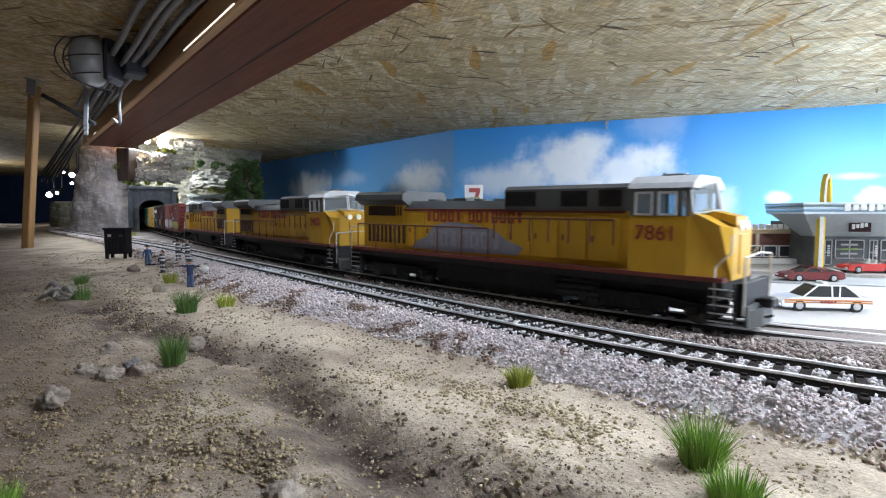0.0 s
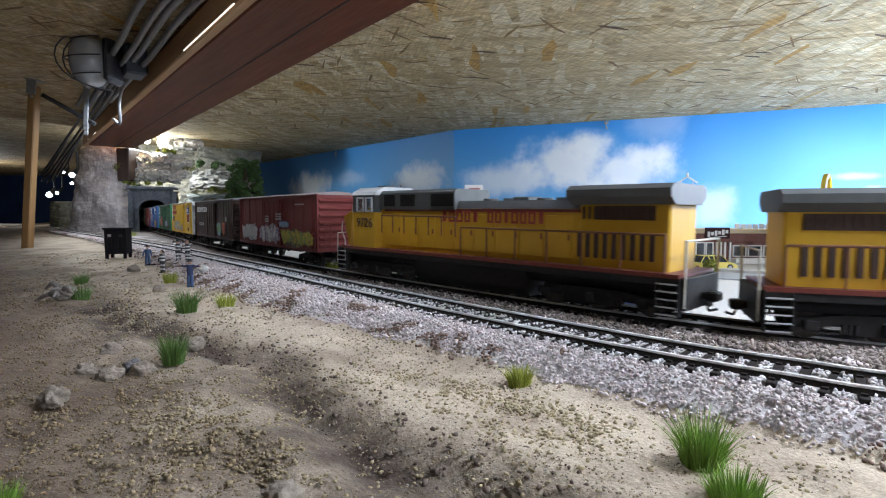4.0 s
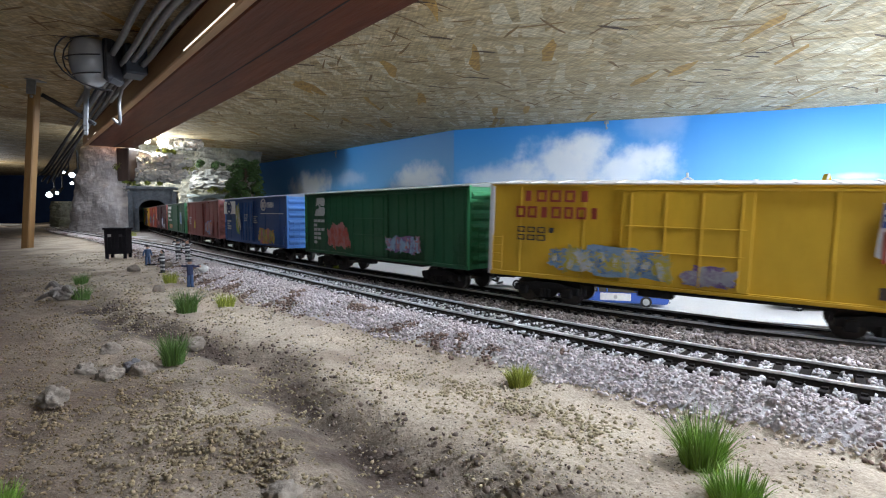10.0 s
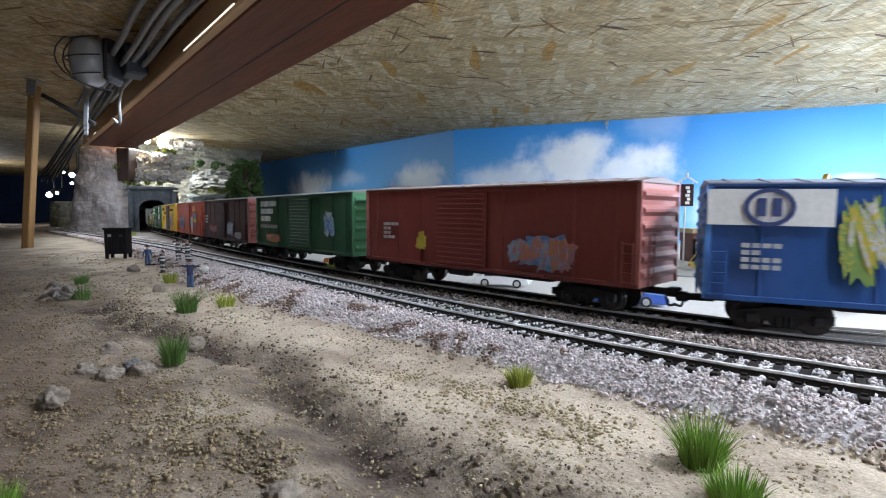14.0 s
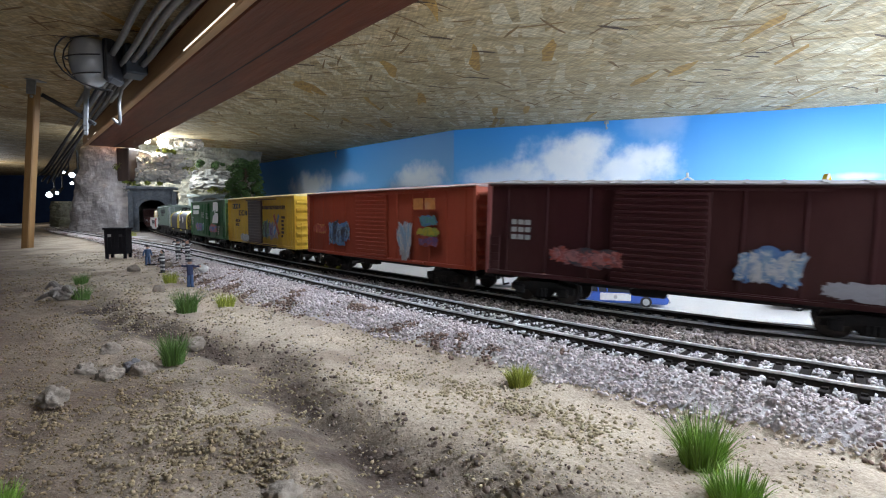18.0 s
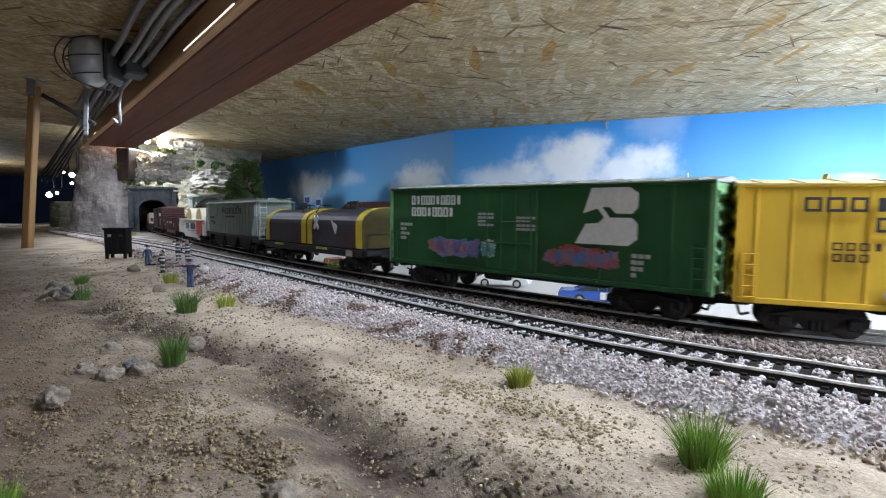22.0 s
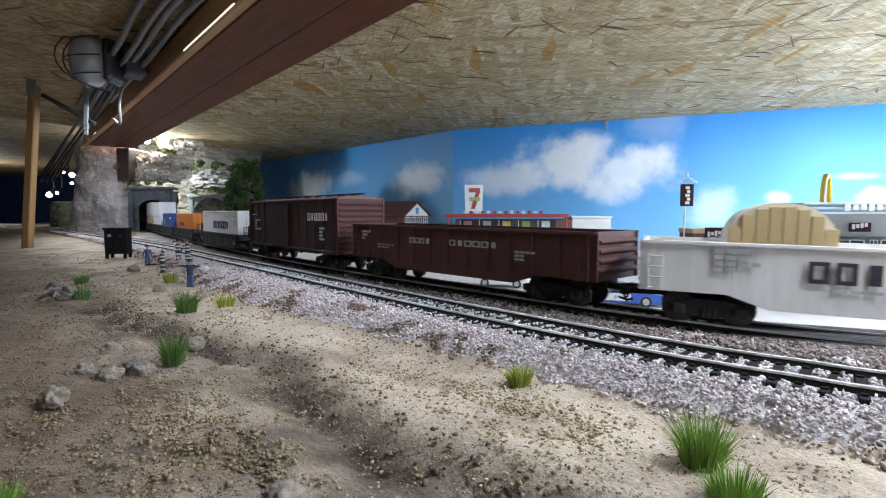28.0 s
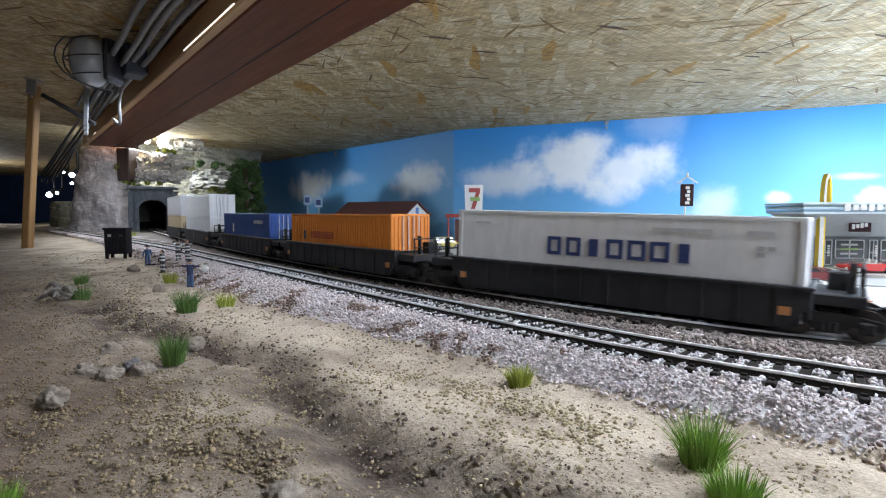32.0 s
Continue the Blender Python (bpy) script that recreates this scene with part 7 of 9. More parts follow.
gs = RNG.uniform(0.0002, 0.0007, 800)
gp[:, 2] = grid_z(gp) + 0.2 * gs
stones("dark_clods", gp, gs, mat("dark_clod", (0.20, 0.15, 0.12), (0.09, 0.065, 0.05), 500, 0.95, random_amount=0.4), "dark brown clods of earth along the gully", 0.5, 0.8)

BOULDER = mat("grey_boulder", (0.33, 0.28, 0.225), (0.20, 0.165, 0.13), 260, 0.9, bump=0.6, bump_scale=420, stain=(0.2, 0.155, 0.12), stain_scale=90, stain_amount=0.6)
BOULDER_DARK = mat("slate_boulder", (0.22, 0.21, 0.22), (0.13, 0.12, 0.125), 260, 0.9, bump=0.6, bump_scale=420)


def boulder(x, y, size, material, seed, squash=0.75):
    bm = bmesh.new()
    bmesh.ops.create_icosphere(bm, subdivisions=4, radius=1.0)
    for v in bm.verts:
        d = v.co.normalized()
        r = 1 + 0.32 * noise.fractal(d * 1.3 + Vector((seed, 0, 0)), 0.9, 2.0, 4) + 0.14 * noise.cell(d * 2.3 + Vector((0, seed, 0)))
        v.co = Vector((d.x * r, d.y * r * 0.85, max(d.z * r * squash, -0.35))) * size
    z = height_at(x, y)
    return solo("stone", bm, material, "dull grey-brown stone half sunk in the sand" if material is BOULDER else "dark slate-grey stone on the sand", "stone", "stones on the sand", at=pose(x, y, z + size * 0.22, 0, 0, seed * 70), smooth=True)


for k, (x, y, r, dk) in enumerate(((-0.1250, 0.1960, 0.0037, 0), (-0.1185, 0.1720, 0.0034, 0), (-0.1080, 0.1680, 0.0040, 0), (-0.1045, 0.1750, 0.0034, 1), (-0.0990, 0.1705, 0.0036, 0), (-0.1000, 0.2100, 0.0046, 0),
                                   (-0.1085, 0.1440, 0.0040, 0), (-0.0285, 0.0915, 0.0030, 0), (-0.182, 0.335, 0.004, 0), (-0.31, 0.345, 0.004, 0), (-0.265, 0.45, 0.005, 0), (-0.245, 0.47, 0.005, 0))):
    boulder(x, y, r, BOULDER_DARK if dk else BOULDER, k + 1.3)

# ---- grass tufts ----
GRASS = mat("grass_green", (0.27, 0.43, 0.07), (0.14, 0.27, 0.035), 700, 0.6, random_amount=0.35, stretch=(1, 1, 0.2))
GRASS_YELLOW = mat("grass_yellow", (0.42, 0.45, 0.07), (0.27, 0.31, 0.04), 700, 0.65, random_amount=0.35, stretch=(1, 1, 0.2))
GRASS_DARK = mat("grass_dark", (0.14, 0.25, 0.055), (0.065, 0.13, 0.028), 700, 0.65, random_amount=0.35, stretch=(1, 1, 0.2))


def tuft(x, y, h, r, n, material, label, seed):
    """A tuft of separate curved blades."""
    rnd = random.Random(seed)
    vs, fs = [], []
    for _ in range(int(n * 1.7)):
        a = rnd.uniform(0, 2 * math.pi)
        rr = r * 0.55 * math.sqrt(rnd.random())
        bx_, by_ = rr * math.cos(a), rr * math.sin(a)
        lean = rnd.uniform(0.1, 1.0) * (0.3 + rr / (r * 0.55))
        hh, wd = h * rnd.uniform(0.4, 1.08), rnd.uniform(0.00009, 0.00019)
        ta = rnd.uniform(0, math.pi)
        tx, ty = wd * math.cos(ta), wd * math.sin(ta)
        k0 = len(vs)
        for i in range(5):
            t = i / 4
            out = lean * hh * 0.55 * t * t
            w = 1 - t * 0.9
            px_, py_, pz = bx_ + math.cos(a) * out, by_ + math.sin(a) * out, hh * (t - 0.12 * t * t * lean)
            vs += [(px_ - tx * w, py_ - ty * w, pz), (px_ + tx * w, py_ + ty * w, pz)]
            if i:
                fs.append((k0 + 2 * i - 2, k0 + 2 * i - 1, k0 + 2 * i + 1, k0 + 2 * i))
    me = raw_mesh("grass_tuft", vs, fs, material)
    return solo("grass_tuft", me, None, label, "grass", "grass tufts", at=Matrix.Translation((x, y, height_at(x, y) - 0.0004)))


tuft(0.0505, 0.1000, 0.0118, 0.0066, 420, GRASS, "fresh green grass tuft standing on the sand", 1)
tuft(0.0490, 0.0855, 0.0066, 0.0070, 420, GRASS, "short fresh green grass tuft close to the lens", 2)
tuft(0.0227, 0.1535, 0.0068, 0.0056, 360, GRASS_YELLOW, "yellow-green grass tuft at the ballast edge", 3)
tuft(-0.0930, 0.1790, 0.0108, 0.0062, 340, GRASS_DARK, "dark green grass tuft beside grey stones", 4)
tuft(-0.1245, 0.2540, 0.0120, 0.0080, 320, GRASS_DARK, "dark green grass tuft on the sand bank", 5)
tuft(-0.1199, 0.2890, 0.0078, 0.0075, 300, GRASS_YELLOW, "yellow-green grass tuft below the ballast", 6)
tuft(-0.2180, 0.3150, 0.0095, 0.0080, 260, GRASS_DARK, "dark green grass tuft by the old stump", 7)
tuft(-0.2620, 0.3800, 0.0080, 0.0070, 220, GRASS_DARK, "small dark green grass tuft on the sand", 8)
tuft(-0.2000, 0.3850, 0.0100, 0.0070, 260, GRASS_YELLOW, "yellow-green grass tuft near the figures", 9)
tuft(-0.0838, 0.4015, 0.0095, 0.0085, 260, GRASS_YELLOW, "yellow-green grass tuft between the two tracks", 10)
tuft(-0.1900, 0.0960, 0.0060, 0.0080, 260, GRASS, "grass tuft at the sandy edge", 11)
tuft(-0.0845, 0.0960, 0.0045, 0.0070, 220, GRASS, "short grass tuft on the pebbles", 12)
tuft(-0.62, 1.05, 0.012, 0.016, 200, GRASS_YELLOW, "yellow moss tuft at the tunnel mouth", 13)

# ---- old stump, crate shed, figures ----
STUMP = mat("grey_dead_wood", (0.30, 0.265, 0.235), (0.12, 0.10, 0.09), 240, 0.9, bump=0.7, stretch=(1, 1, 0.3))
st = thing("tree_stump", "grey weathered dead tree stump with bare roots", "stump", at=pose(-0.226, 0.312, height_at(-0.226, 0.312)))
for k in range(9):
    rnd = random.Random(40 + k)
    a = k * 0.7
    p0 = Vector((rnd.uniform(-0.006, 0.006), rnd.uniform(-0.003, 0.003), 0.005))
    p1 = p0 + Vector((math.cos(a) * 0.007, math.sin(a) * 0.005, rnd.uniform(-0.003, 0.006)))
    p2 = p1 + Vector((math.cos(a) * 0.006, math.sin(a) * 0.004, rnd.uniform(-0.005, 0.0)))
    bm = bmesh.new()
    rod(bm, p0, p1, 0.0022, 7, 0.0014)
    rod(bm, p1, p2, 0.0014, 7, 0.0005)
    part("root", bm, STUMP, st)
bm = bmesh.new()
bmesh.ops.create_icosphere(bm, subdivisions=3, radius=0.0062)
for v in bm.verts:
    v.co *= 1 + 0.35 * noise.noise(v.co * 350)
    v.co.z = v.co.z * 0.7 + 0.004
part("stump", bm, STUMP, st)

CRATE = mat("tarred_wood", (0.020, 0.018, 0.022), (0.010, 0.009, 0.011), 300, 0.7, bump=0.3, stretch=(1, 1, 0.2), spec=0.15)
shed = thing("lineside_shed", "small black tarred wooden lineside shed on short legs", "shed", at=pose(-0.3614, 0.587, height_at(-0.36, 0.587), 0, 0, 12))
bm = bmesh.new()
box(bm, 0, 0, 0.0185, 0.0215, 0.018, 0.027, 0.0005)
part("body", bm, CRATE, shed)
bm = bmesh.new()
box(bm, 0, 0, 0.0328, 0.0240, 0.021, 0.0022, 0.0005)
part("roof", bm, CRATE, shed)
for sx in (-1, 1):
    for sy in (-1, 1):
        bm = bmesh.new()
        box(bm, sx * 0.009, sy * 0.0075, 0.0025, 0.0028, 0.0028, 0.0052)
        part("leg", bm, CRATE, shed)
    bm = bmesh.new()
    box(bm, sx * 0.0055, -0.0092, 0.0250, 0.0032, 0.0006, 0.0036)
    part("window", bm, GREY_INK if sx < 0 else BLACK_INK, shed)
for k in range(6):
    bm = bmesh.new()
    box(bm, -0.0090 + k * 0.0036, -0.0093, 0.0180, 0.0030, 0.0005, 0.0120)
    part("plank", bm, CRATE, shed)

SKIN = mat("figure_skin", (0.55, 0.33, 0.24), (0.48, 0.28, 0.2), 300, 0.6)
DENIM = mat("figure_denim", (0.075, 0.135, 0.25), (0.05, 0.09, 0.18), 500, 0.8)
NAVY = mat("figure_navy", (0.030, 0.045, 0.11), (0.02, 0.03, 0.08), 500, 0.8)
STRIPE_W = mat("figure_white", (0.62, 0.62, 0.60), (0.5, 0.5, 0.48), 500, 0.8)
STRIPE_K = mat("figure_black", (0.05, 0.05, 0.055), (0.035, 0.035, 0.04), 500, 0.8)
FIG_MATS = [SKIN, DENIM, NAVY, STRIPE_W, STRIPE_K]


def figurine(x, y, turn, label, trousers, shirt, hat, arms, h=0.0200):
    """A moulded standing toy figure in one plain mesh."""
    k = h / 0.0200
    bm = bmesh.new()

    def add(fn, mi):
        before = set(bm.faces)
        fn()
        for f in set(bm.faces) - before:
            f.material_index = mi

    striped = shirt == 9
    for sx in (-1, 1):
        if striped:
            for i in range(5):
                z0, z1 = 0.0009 + 0.0016 * i, 0.0009 + 0.0016 * (i + 1)
                add(lambda: rod(bm, (sx * 0.0013, 0, z0), (sx * 0.0012, 0, z1), 0.00105, 8), 3 if i % 2 else 4)
        else:
            add(lambda: rod(bm, (sx * 0.0014, 0, 0.0008), (sx * 0.0011, 0, 0.0092), 0.00100, 8, 0.00120), trousers)
        add(lambda: box(bm, sx * 0.0014, -0.0005, 0.0005, 0.0014, 0.0028, 0.0010, 0.0003), 4)
    if striped:
        for i in range(5):
            z0 = 0.0088 + 0.00145 * i
            add(lambda: rod(bm, (0, 0, z0), (0, 0, z0 + 0.00145), 0.00215, 10), 3 if i % 2 else 4)
    else:
        add(lambda: rod(bm, (0, 0, 0.0088), (0, 0, 0.0160), 0.0020, 10, 0.0023), shirt)
    top = 0.0156
    for sx, (ex, ez, hx, hz) in zip((-1, 1), arms):
        e, hnd = (sx * ex, -0.0006, ez), (sx * hx, -0.0012, hz)
        add(lambda: rod(bm, (sx * 0.0021, 0, top), e, 0.0008, 7), 3 if striped else shirt)
        add(lambda: rod(bm, e, hnd, 0.0007, 7), 4 if striped else shirt)
        add(lambda: bmesh.ops.create_icosphere(bm, subdivisions=1, radius=0.0008, matrix=Matrix.Translation(hnd)), 0)
    add(lambda: bmesh.ops.create_icosphere(bm, subdivisions=2, radius=0.00155, matrix=Matrix.Translation((0, 0, 0.0178))), 0)
    if hat >= 0:
        add(lambda: rod(bm, (0, 0, 0.0184), (0, 0, 0.0188), 0.0026, 12), hat)
        add(lambda: rod(bm, (0, 0, 0.0186), (0, 0, 0.0200), 0.0015, 10, 0.0013), hat)
    bmesh.ops.scale(bm, vec=(k, k, k), verts=bm.verts)
    me = mesh_of("figurine", bm, FIG_MATS)
    return solo("figurine", me, None, label, "figurine", "figures by the track", at=pose(x, y, height_at(x, y), 0, 0, turn))


DOWN, OUT, UP = (0.0032, 0.0125, 0.0036, 0.0095), (0.0045, 0.0148, 0.0072, 0.0150), (0.0042, 0.0172, 0.0022, 0.0195)
figurine(-0.1764, 0.3662, 170, "toy figure in blue shirt and jeans with outstretched arms", 1, 2, 4, (OUT, OUT))
figurine(-0.2843, 0.5067, 20, "toy figure in blue overalls and a dark hat", 1, 1, 4, (DOWN, DOWN))
figurine(-0.2367, 0.4436, -30, "toy figure in a striped suit, hands to its head", 4, 9, -1, (DOWN, UP))
figurine(-0.2490, 0.4950, 10, "toy figure in a striped suit with a dark cap", 4, 9, 4, (UP, DOWN))
figurine(-0.2377, 0.4900, 0, "toy figure in a striped suit with raised arms", 4, 9, -1, (UP, UP))
bm = bmesh.new()
bmesh.ops.create_icosphere(bm, subdivisions=3, radius=0.0042)
for v in bm.verts:
    v.co *= 1 + 0.3 * noise.noise(v.co * 300)
    v.co.z *= 0.8
solo("sack", bm, STRIPE_W, "white bulging sack beside the toy figures", "sack", at=pose(-0.1880, 0.412, height_at(-0.188, 0.412) + 0.004))
bm = bmesh.new()
box(bm, 0, 0, 0.0008, 0.024, 0.0030, 0.0014, 0.0003)
solo("timber_sleeper", bm, SLEEPER, "spare dark timber sleeper lying by the figures", "timber", at=pose(-0.268, 0.497, height_at(-0.268, 0.497), 0, 0, -8))

# ---- post, lamp, cables on the beam ----
post = thing("wooden_post", "yellow pine post with a metal bracket under the ceiling", "post", at=pose(-0.6165, 0.785, -0.012, 0, 5.6, 0))
bm = bmesh.new()
box(bm, -0.003, 0, 0.120, 0.0115, 0.012, 0.240, 0.0012)
part("timber", bm, POST_WOOD, post)
GALV = mat("galvanised_steel", (0.36, 0.37, 0.38), (0.26, 0.27, 0.28), 200, 0.6, 0.5)
bm = bmesh.new()
box(bm, -0.002, -0.0078, 0.2360, 0.014, 0.0016, 0.020, 0.0004)
box(bm, 0.0, -0.002, 0.2470, 0.018, 0.020, 0.0016, 0.0004)
part("bracket", bm, GALV, post, "dull metal angle bracket")
for dz in (0.229, 0.245):
    bm = bmesh.new()
    rod(bm, (0, -0.0085, dz - 0.006), (0, -0.0098, dz - 0.006), 0.0022, 8)
    part("screw", bm, GALV, post)
bm = bmesh.new()
rod(bm, (0.008, 0.0, 0.228), (0.075, 0.02, 0.195), 0.003, 6)
part("brace", bm, DARK_WALL, post)

CABLE = mat("grey_cable", (0.30, 0.30, 0.31), (0.22, 0.22, 0.23), 120, 0.5)
CABLE_DARK = mat("dark_cable", (0.05, 0.05, 0.055), (0.03, 0.03, 0.035), 120, 0.5)
BEAM_POSE = Matrix.Translation((-0.0143, 0.4055, 0.2)) @ BEAM_TURN


def cable(label, pts, r, material):
    """A flexible cable along the beam; points in the beam's own space."""
    p = [Vector(q) for q in spline([tuple(BEAM_POSE @ Vector(q)) for q in pts], 10)]
    bm = bmesh.new()
    rings = []
    for i, q in enumerate(p):
        t = (p[min(i + 1, len(p) - 1)] - p[max(i - 1, 0)]).normalized()
        a = t.cross(Vector((0, 0, 1))).normalized()
        c = a.cross(t)
        rings.append([bm.verts.new(q + (a * math.cos(k * math.pi / 4) + c * math.sin(k * math.pi / 4)) * r) for k in range(8)])
    for r0, r1 in zip(rings, rings[1:]):
        for k in range(8):
            bm.faces.new((r0[k], r0[(k + 1) % 8], r1[(k + 1) % 8], r1[k]))
    bm.faces.new(rings[0][::-1])
    bm.faces.new(rings[-1])
    bmesh.ops.recalc_face_normals(bm, faces=bm.faces[:])
    return solo("cable", bm, material, label, "cable", "cables on the beam", smooth=True)


for k, (o, z, r) in enumerate(((0.116, 0.020, 0.0032), (0.126, 0.024, 0.0034), (0.136, 0.021, 0.0030), (0.147, 0.028, 0.0034))):
    cable("grey flexible cable clipped along the beam", [(-0.30, o, z), (-0.02, o + 0.001, z + 0.001), (0.10, o - 0.002, z), (0.22, o + 0.002, z - 0.002), (0.36, o - 0.001, z - 0.003), (0.50 + 0.03 * k, o + 0.002, z - 0.006), (0.62 + 0.04 * k, o + 0.004, z - 0.010)], r, CABLE)
for k in range(6):
    rnd = random.Random(70 + k)
    o, dz = 0.114 + 0.005 * k, rnd.uniform(-0.008, 0.012)
    cable("thin dark cable running along the beam to the pillar", [(0.40 + 0.03 * k, o, 0.024), (0.62, o + 0.004, 0.012 + dz), (0.84, o + 0.006 + rnd.uniform(-0.004, 0.004), 0.002 + dz), (1.02, o + 0.012, -0.012 + dz), (1.20, o + 0.020 + 0.004 * k, -0.040 - 0.004 * k), (1.36, o + 0.03 + 0.006 * k, -0.075 + dz)], 0.0024, CABLE_DARK)
cable("grey cable dropping from the beam to the ground", [(0.50, 0.115, 0.03), (0.54, 0.12, 0.0), (0.56, 0.118, -0.03), (0.60, 0.12, -0.02)], 0.0022, CABLE)
# steel box under the ceiling that carries the lamp
bm = bmesh.new()
box(bm, 0, 0, 0, 0.024, 0.036, 0.034, 0.002)
solo("junction_box", bm, mat("dark_blue_box", (0.06, 0.075, 0.095), (0.04, 0.05, 0.065), 80, 0.5), "dark blue-grey junction box beside the beam", "junction box", at=pose(-0.372, 0.648, 0.222, 0, 0, 40))
for k in range(3):
    bm = bmesh.new()
    box(bm, 0, 0, 0, 0.006, 0.010, 0.075, 0.001)
    solo("conduit", bm, GALV, "grey metal cable conduit hanging beside the beam", "conduit", "conduits", at=pose(-0.515 - 0.03 * k, 0.775 + 0.045 * k, 0.205, 3, 4, 30))

LAMP_GLASS = mat("frosted_lamp_glass", (0.40, 0.41, 0.42), (0.34, 0.35, 0.36), 60, 0.22, spec=0.6, coat=0.4)
bulk = thing("bulkhead_lamp", "unlit frosted bulkhead lamp with a black wire cage", "lamp", at=pose(-0.410, 0.628, 0.219, 0, 0, 8))
bm = bmesh.new()
bmesh.ops.create_uvsphere(bm, u_segments=28, v_segments=18, radius=1.0)
for v in bm.verts:
    v.co = Vector((v.co.x * 0.022, v.co.y * 0.022, v.co.z * 0.032))
part("glass", bm, LAMP_GLASS, bulk, "frosted oval glass", smooth=True)
bm = bmesh.new()
box(bm, 0.024, 0, 0, 0.010, 0.034, 0.054, 0.004)
part("base", bm, CABLE_DARK, bulk)
for k in range(3):
    bm = bmesh.new()
    a = -0.8 + 0.8 * k
    pts = [(0.024 - 0.052 * math.sin(math.pi * i / 12), 0.023 * math.sin(a) * math.sin(math.pi * i / 12) - 0.004, 0.035 * math.cos(math.pi * i / 12) * (1.0)) for i in range(13)]
    wire(bm, pts, 0.0008)
    part("cage_wire", bm, CABLE_DARK, bulk)
for z in (-0.020, 0.0, 0.020):
    bm = bmesh.new()
    pts = [(0.022 - 0.049 * math.sin(math.pi * i / 12) * (1 - (z / 0.05) ** 2), -0.026 * math.cos(math.pi * i / 12), z) for i in range(13)]
    wire(bm, pts, 0.0008)
    part("cage_wire", bm, CABLE_DARK, bulk)

# strip light that shows at the beam's edge
LED = glow("strip_led", (1.0, 0.98, 0.92), 1.4)
for a, b in ((0.10, 0.25), (0.93, 0.965), (1.05, 1.06)):
    bm = bmesh.new()
    box(bm, (a + b) / 2, 0.1062, 0.0010, b - a, 0.0008, 0.0009)
    solo("led_strip", bm, LED, "short bright strip light on the beam edge", "strip light", "strip lights", at=BEAM_POSE)

# lamps in the next aisle, and its table edge
LAMP_GLOW = glow("aisle_lamp_glow", (0.75, 0.88, 1.0), 6.0)
for k, (x, y, z, r) in enumerate(((-1.50, 2.02, 0.112, 0.011), (-1.455, 2.0, 0.118, 0.006), (-1.47, 2.06, 0.20, 0.006), (-1.20, 1.72, 0.165, 0.009), (-1.16, 1.66, 0.135, 0.005))):
    lt = thing("spot_lamp", "small glowing lamp in the next aisle", "lamp", "aisle lamps", at=pose(x, y, z))
    bm = bmesh.new()
    bmesh.ops.create_icosphere(bm, subdivisions=2, radius=r)
    part("bulb", bm, LAMP_GLOW, lt, smooth=True)
    bm = bmesh.new()
    rod(bm, (0, 0.004, 0.0), (0, 0.03, 0.02), r * 1.1, 10, r * 0.7)
    rod(bm, (0, 0.03, 0.02), (0, 0.03, CEIL - z), 0.003, 6)
    part("housing", bm, CABLE_DARK, lt)
bm = bmesh.new()
box(bm, 0, 0, 0, 0.30, 0.02, 0.008, 0.001)
solo("table_edge", bm, WHITE_INK, "pale edge board of the next aisle's table", "board", at=pose(-1.72, 2.05, -0.004, 0, 0, -20))


def small_rock(u, v):
    a = u * 2 * math.pi
    p = (-1.235 + (0.035 - 0.012 * v) * math.cos(a), 1.72 + 0.03 * math.sin(a), -0.01 + 0.09 * v)
    d = crag(p, 24, 0.010, 14.0)
    return (p[0] + d * math.cos(a), p[1] + d * math.sin(a), p[2])


solo("rock_column", rock_mesh("rock_column", small_rock, 48, 40, PALE_ROCK), None, "pale plaster rock column behind the pillar", "rock")

# ---- stones, moss and conifer round the tunnel mouths ----
WALL_STONE = mat("wall_stone", (0.42, 0.41, 0.39), (0.25, 0.245, 0.23), 90, 0.9, bump=0.6, random_amount=0.3)


def stone_ledge(at, w, h, rows, label):
    th = thing("rock_ledge", label, "rock", "rock ledges", at=at)
    rnd = random.Random(int(w * 1e4) + rows)
    for r in range(rows):
        x = -w / 2 + rnd.uniform(-0.006, 0.0)
        while x < w / 2:
            bw = rnd.uniform(0.014, 0.040)
            bm = bmesh.new()
            bmesh.ops.create_icosphere(bm, subdivisions=3, radius=0.5)
            sd = rnd.uniform(0, 50)
            for v in bm.verts:
                d = Vector((math.copysign(abs(v.co.x * 2) ** 0.6, v.co.x), math.copysign(abs(v.co.y * 2) ** 0.7, v.co.y), math.copysign(abs(v.co.z * 2) ** 0.6, v.co.z))) * 0.5
                d *= 1 + 0.45 * noise.fractal(d * 3.4 + Vector((sd, 0, 0)), 0.9, 2.0, 3)
                v.co = Vector((d.x * bw * 1.2, d.y * 0.03, d.z * h / rows * 1.35))
            o = part("stone", bm, WALL_STONE, th)
            o.matrix_basis = Matrix.Translation((x + bw / 2, rnd.uniform(-0.005, 0.004) + 0.004 * r, h / rows * (r + 0.5) + rnd.uniform(-0.003, 0.003))) @ Matrix.Rotation(rnd.uniform(-0.16, 0.16), 4, "Y")
            x += bw * 0.94


stone_ledge(pose(-0.735, 1.340, 0.122, -6, 0, 26), 0.115, 0.072, 5, "pale stacked rock ledge above the tunnel portal")
stone_ledge(pose(-0.640, 1.485, 0.110, -6, 0, 20), 0.105, 0.050, 4, "grey stacked rock ledge above the pale portal")
stone_ledge(pose(-0.700, 1.420, 0.212, -10, 0, 24), 0.09, 0.034, 2, "pale rock ledge under the ceiling")


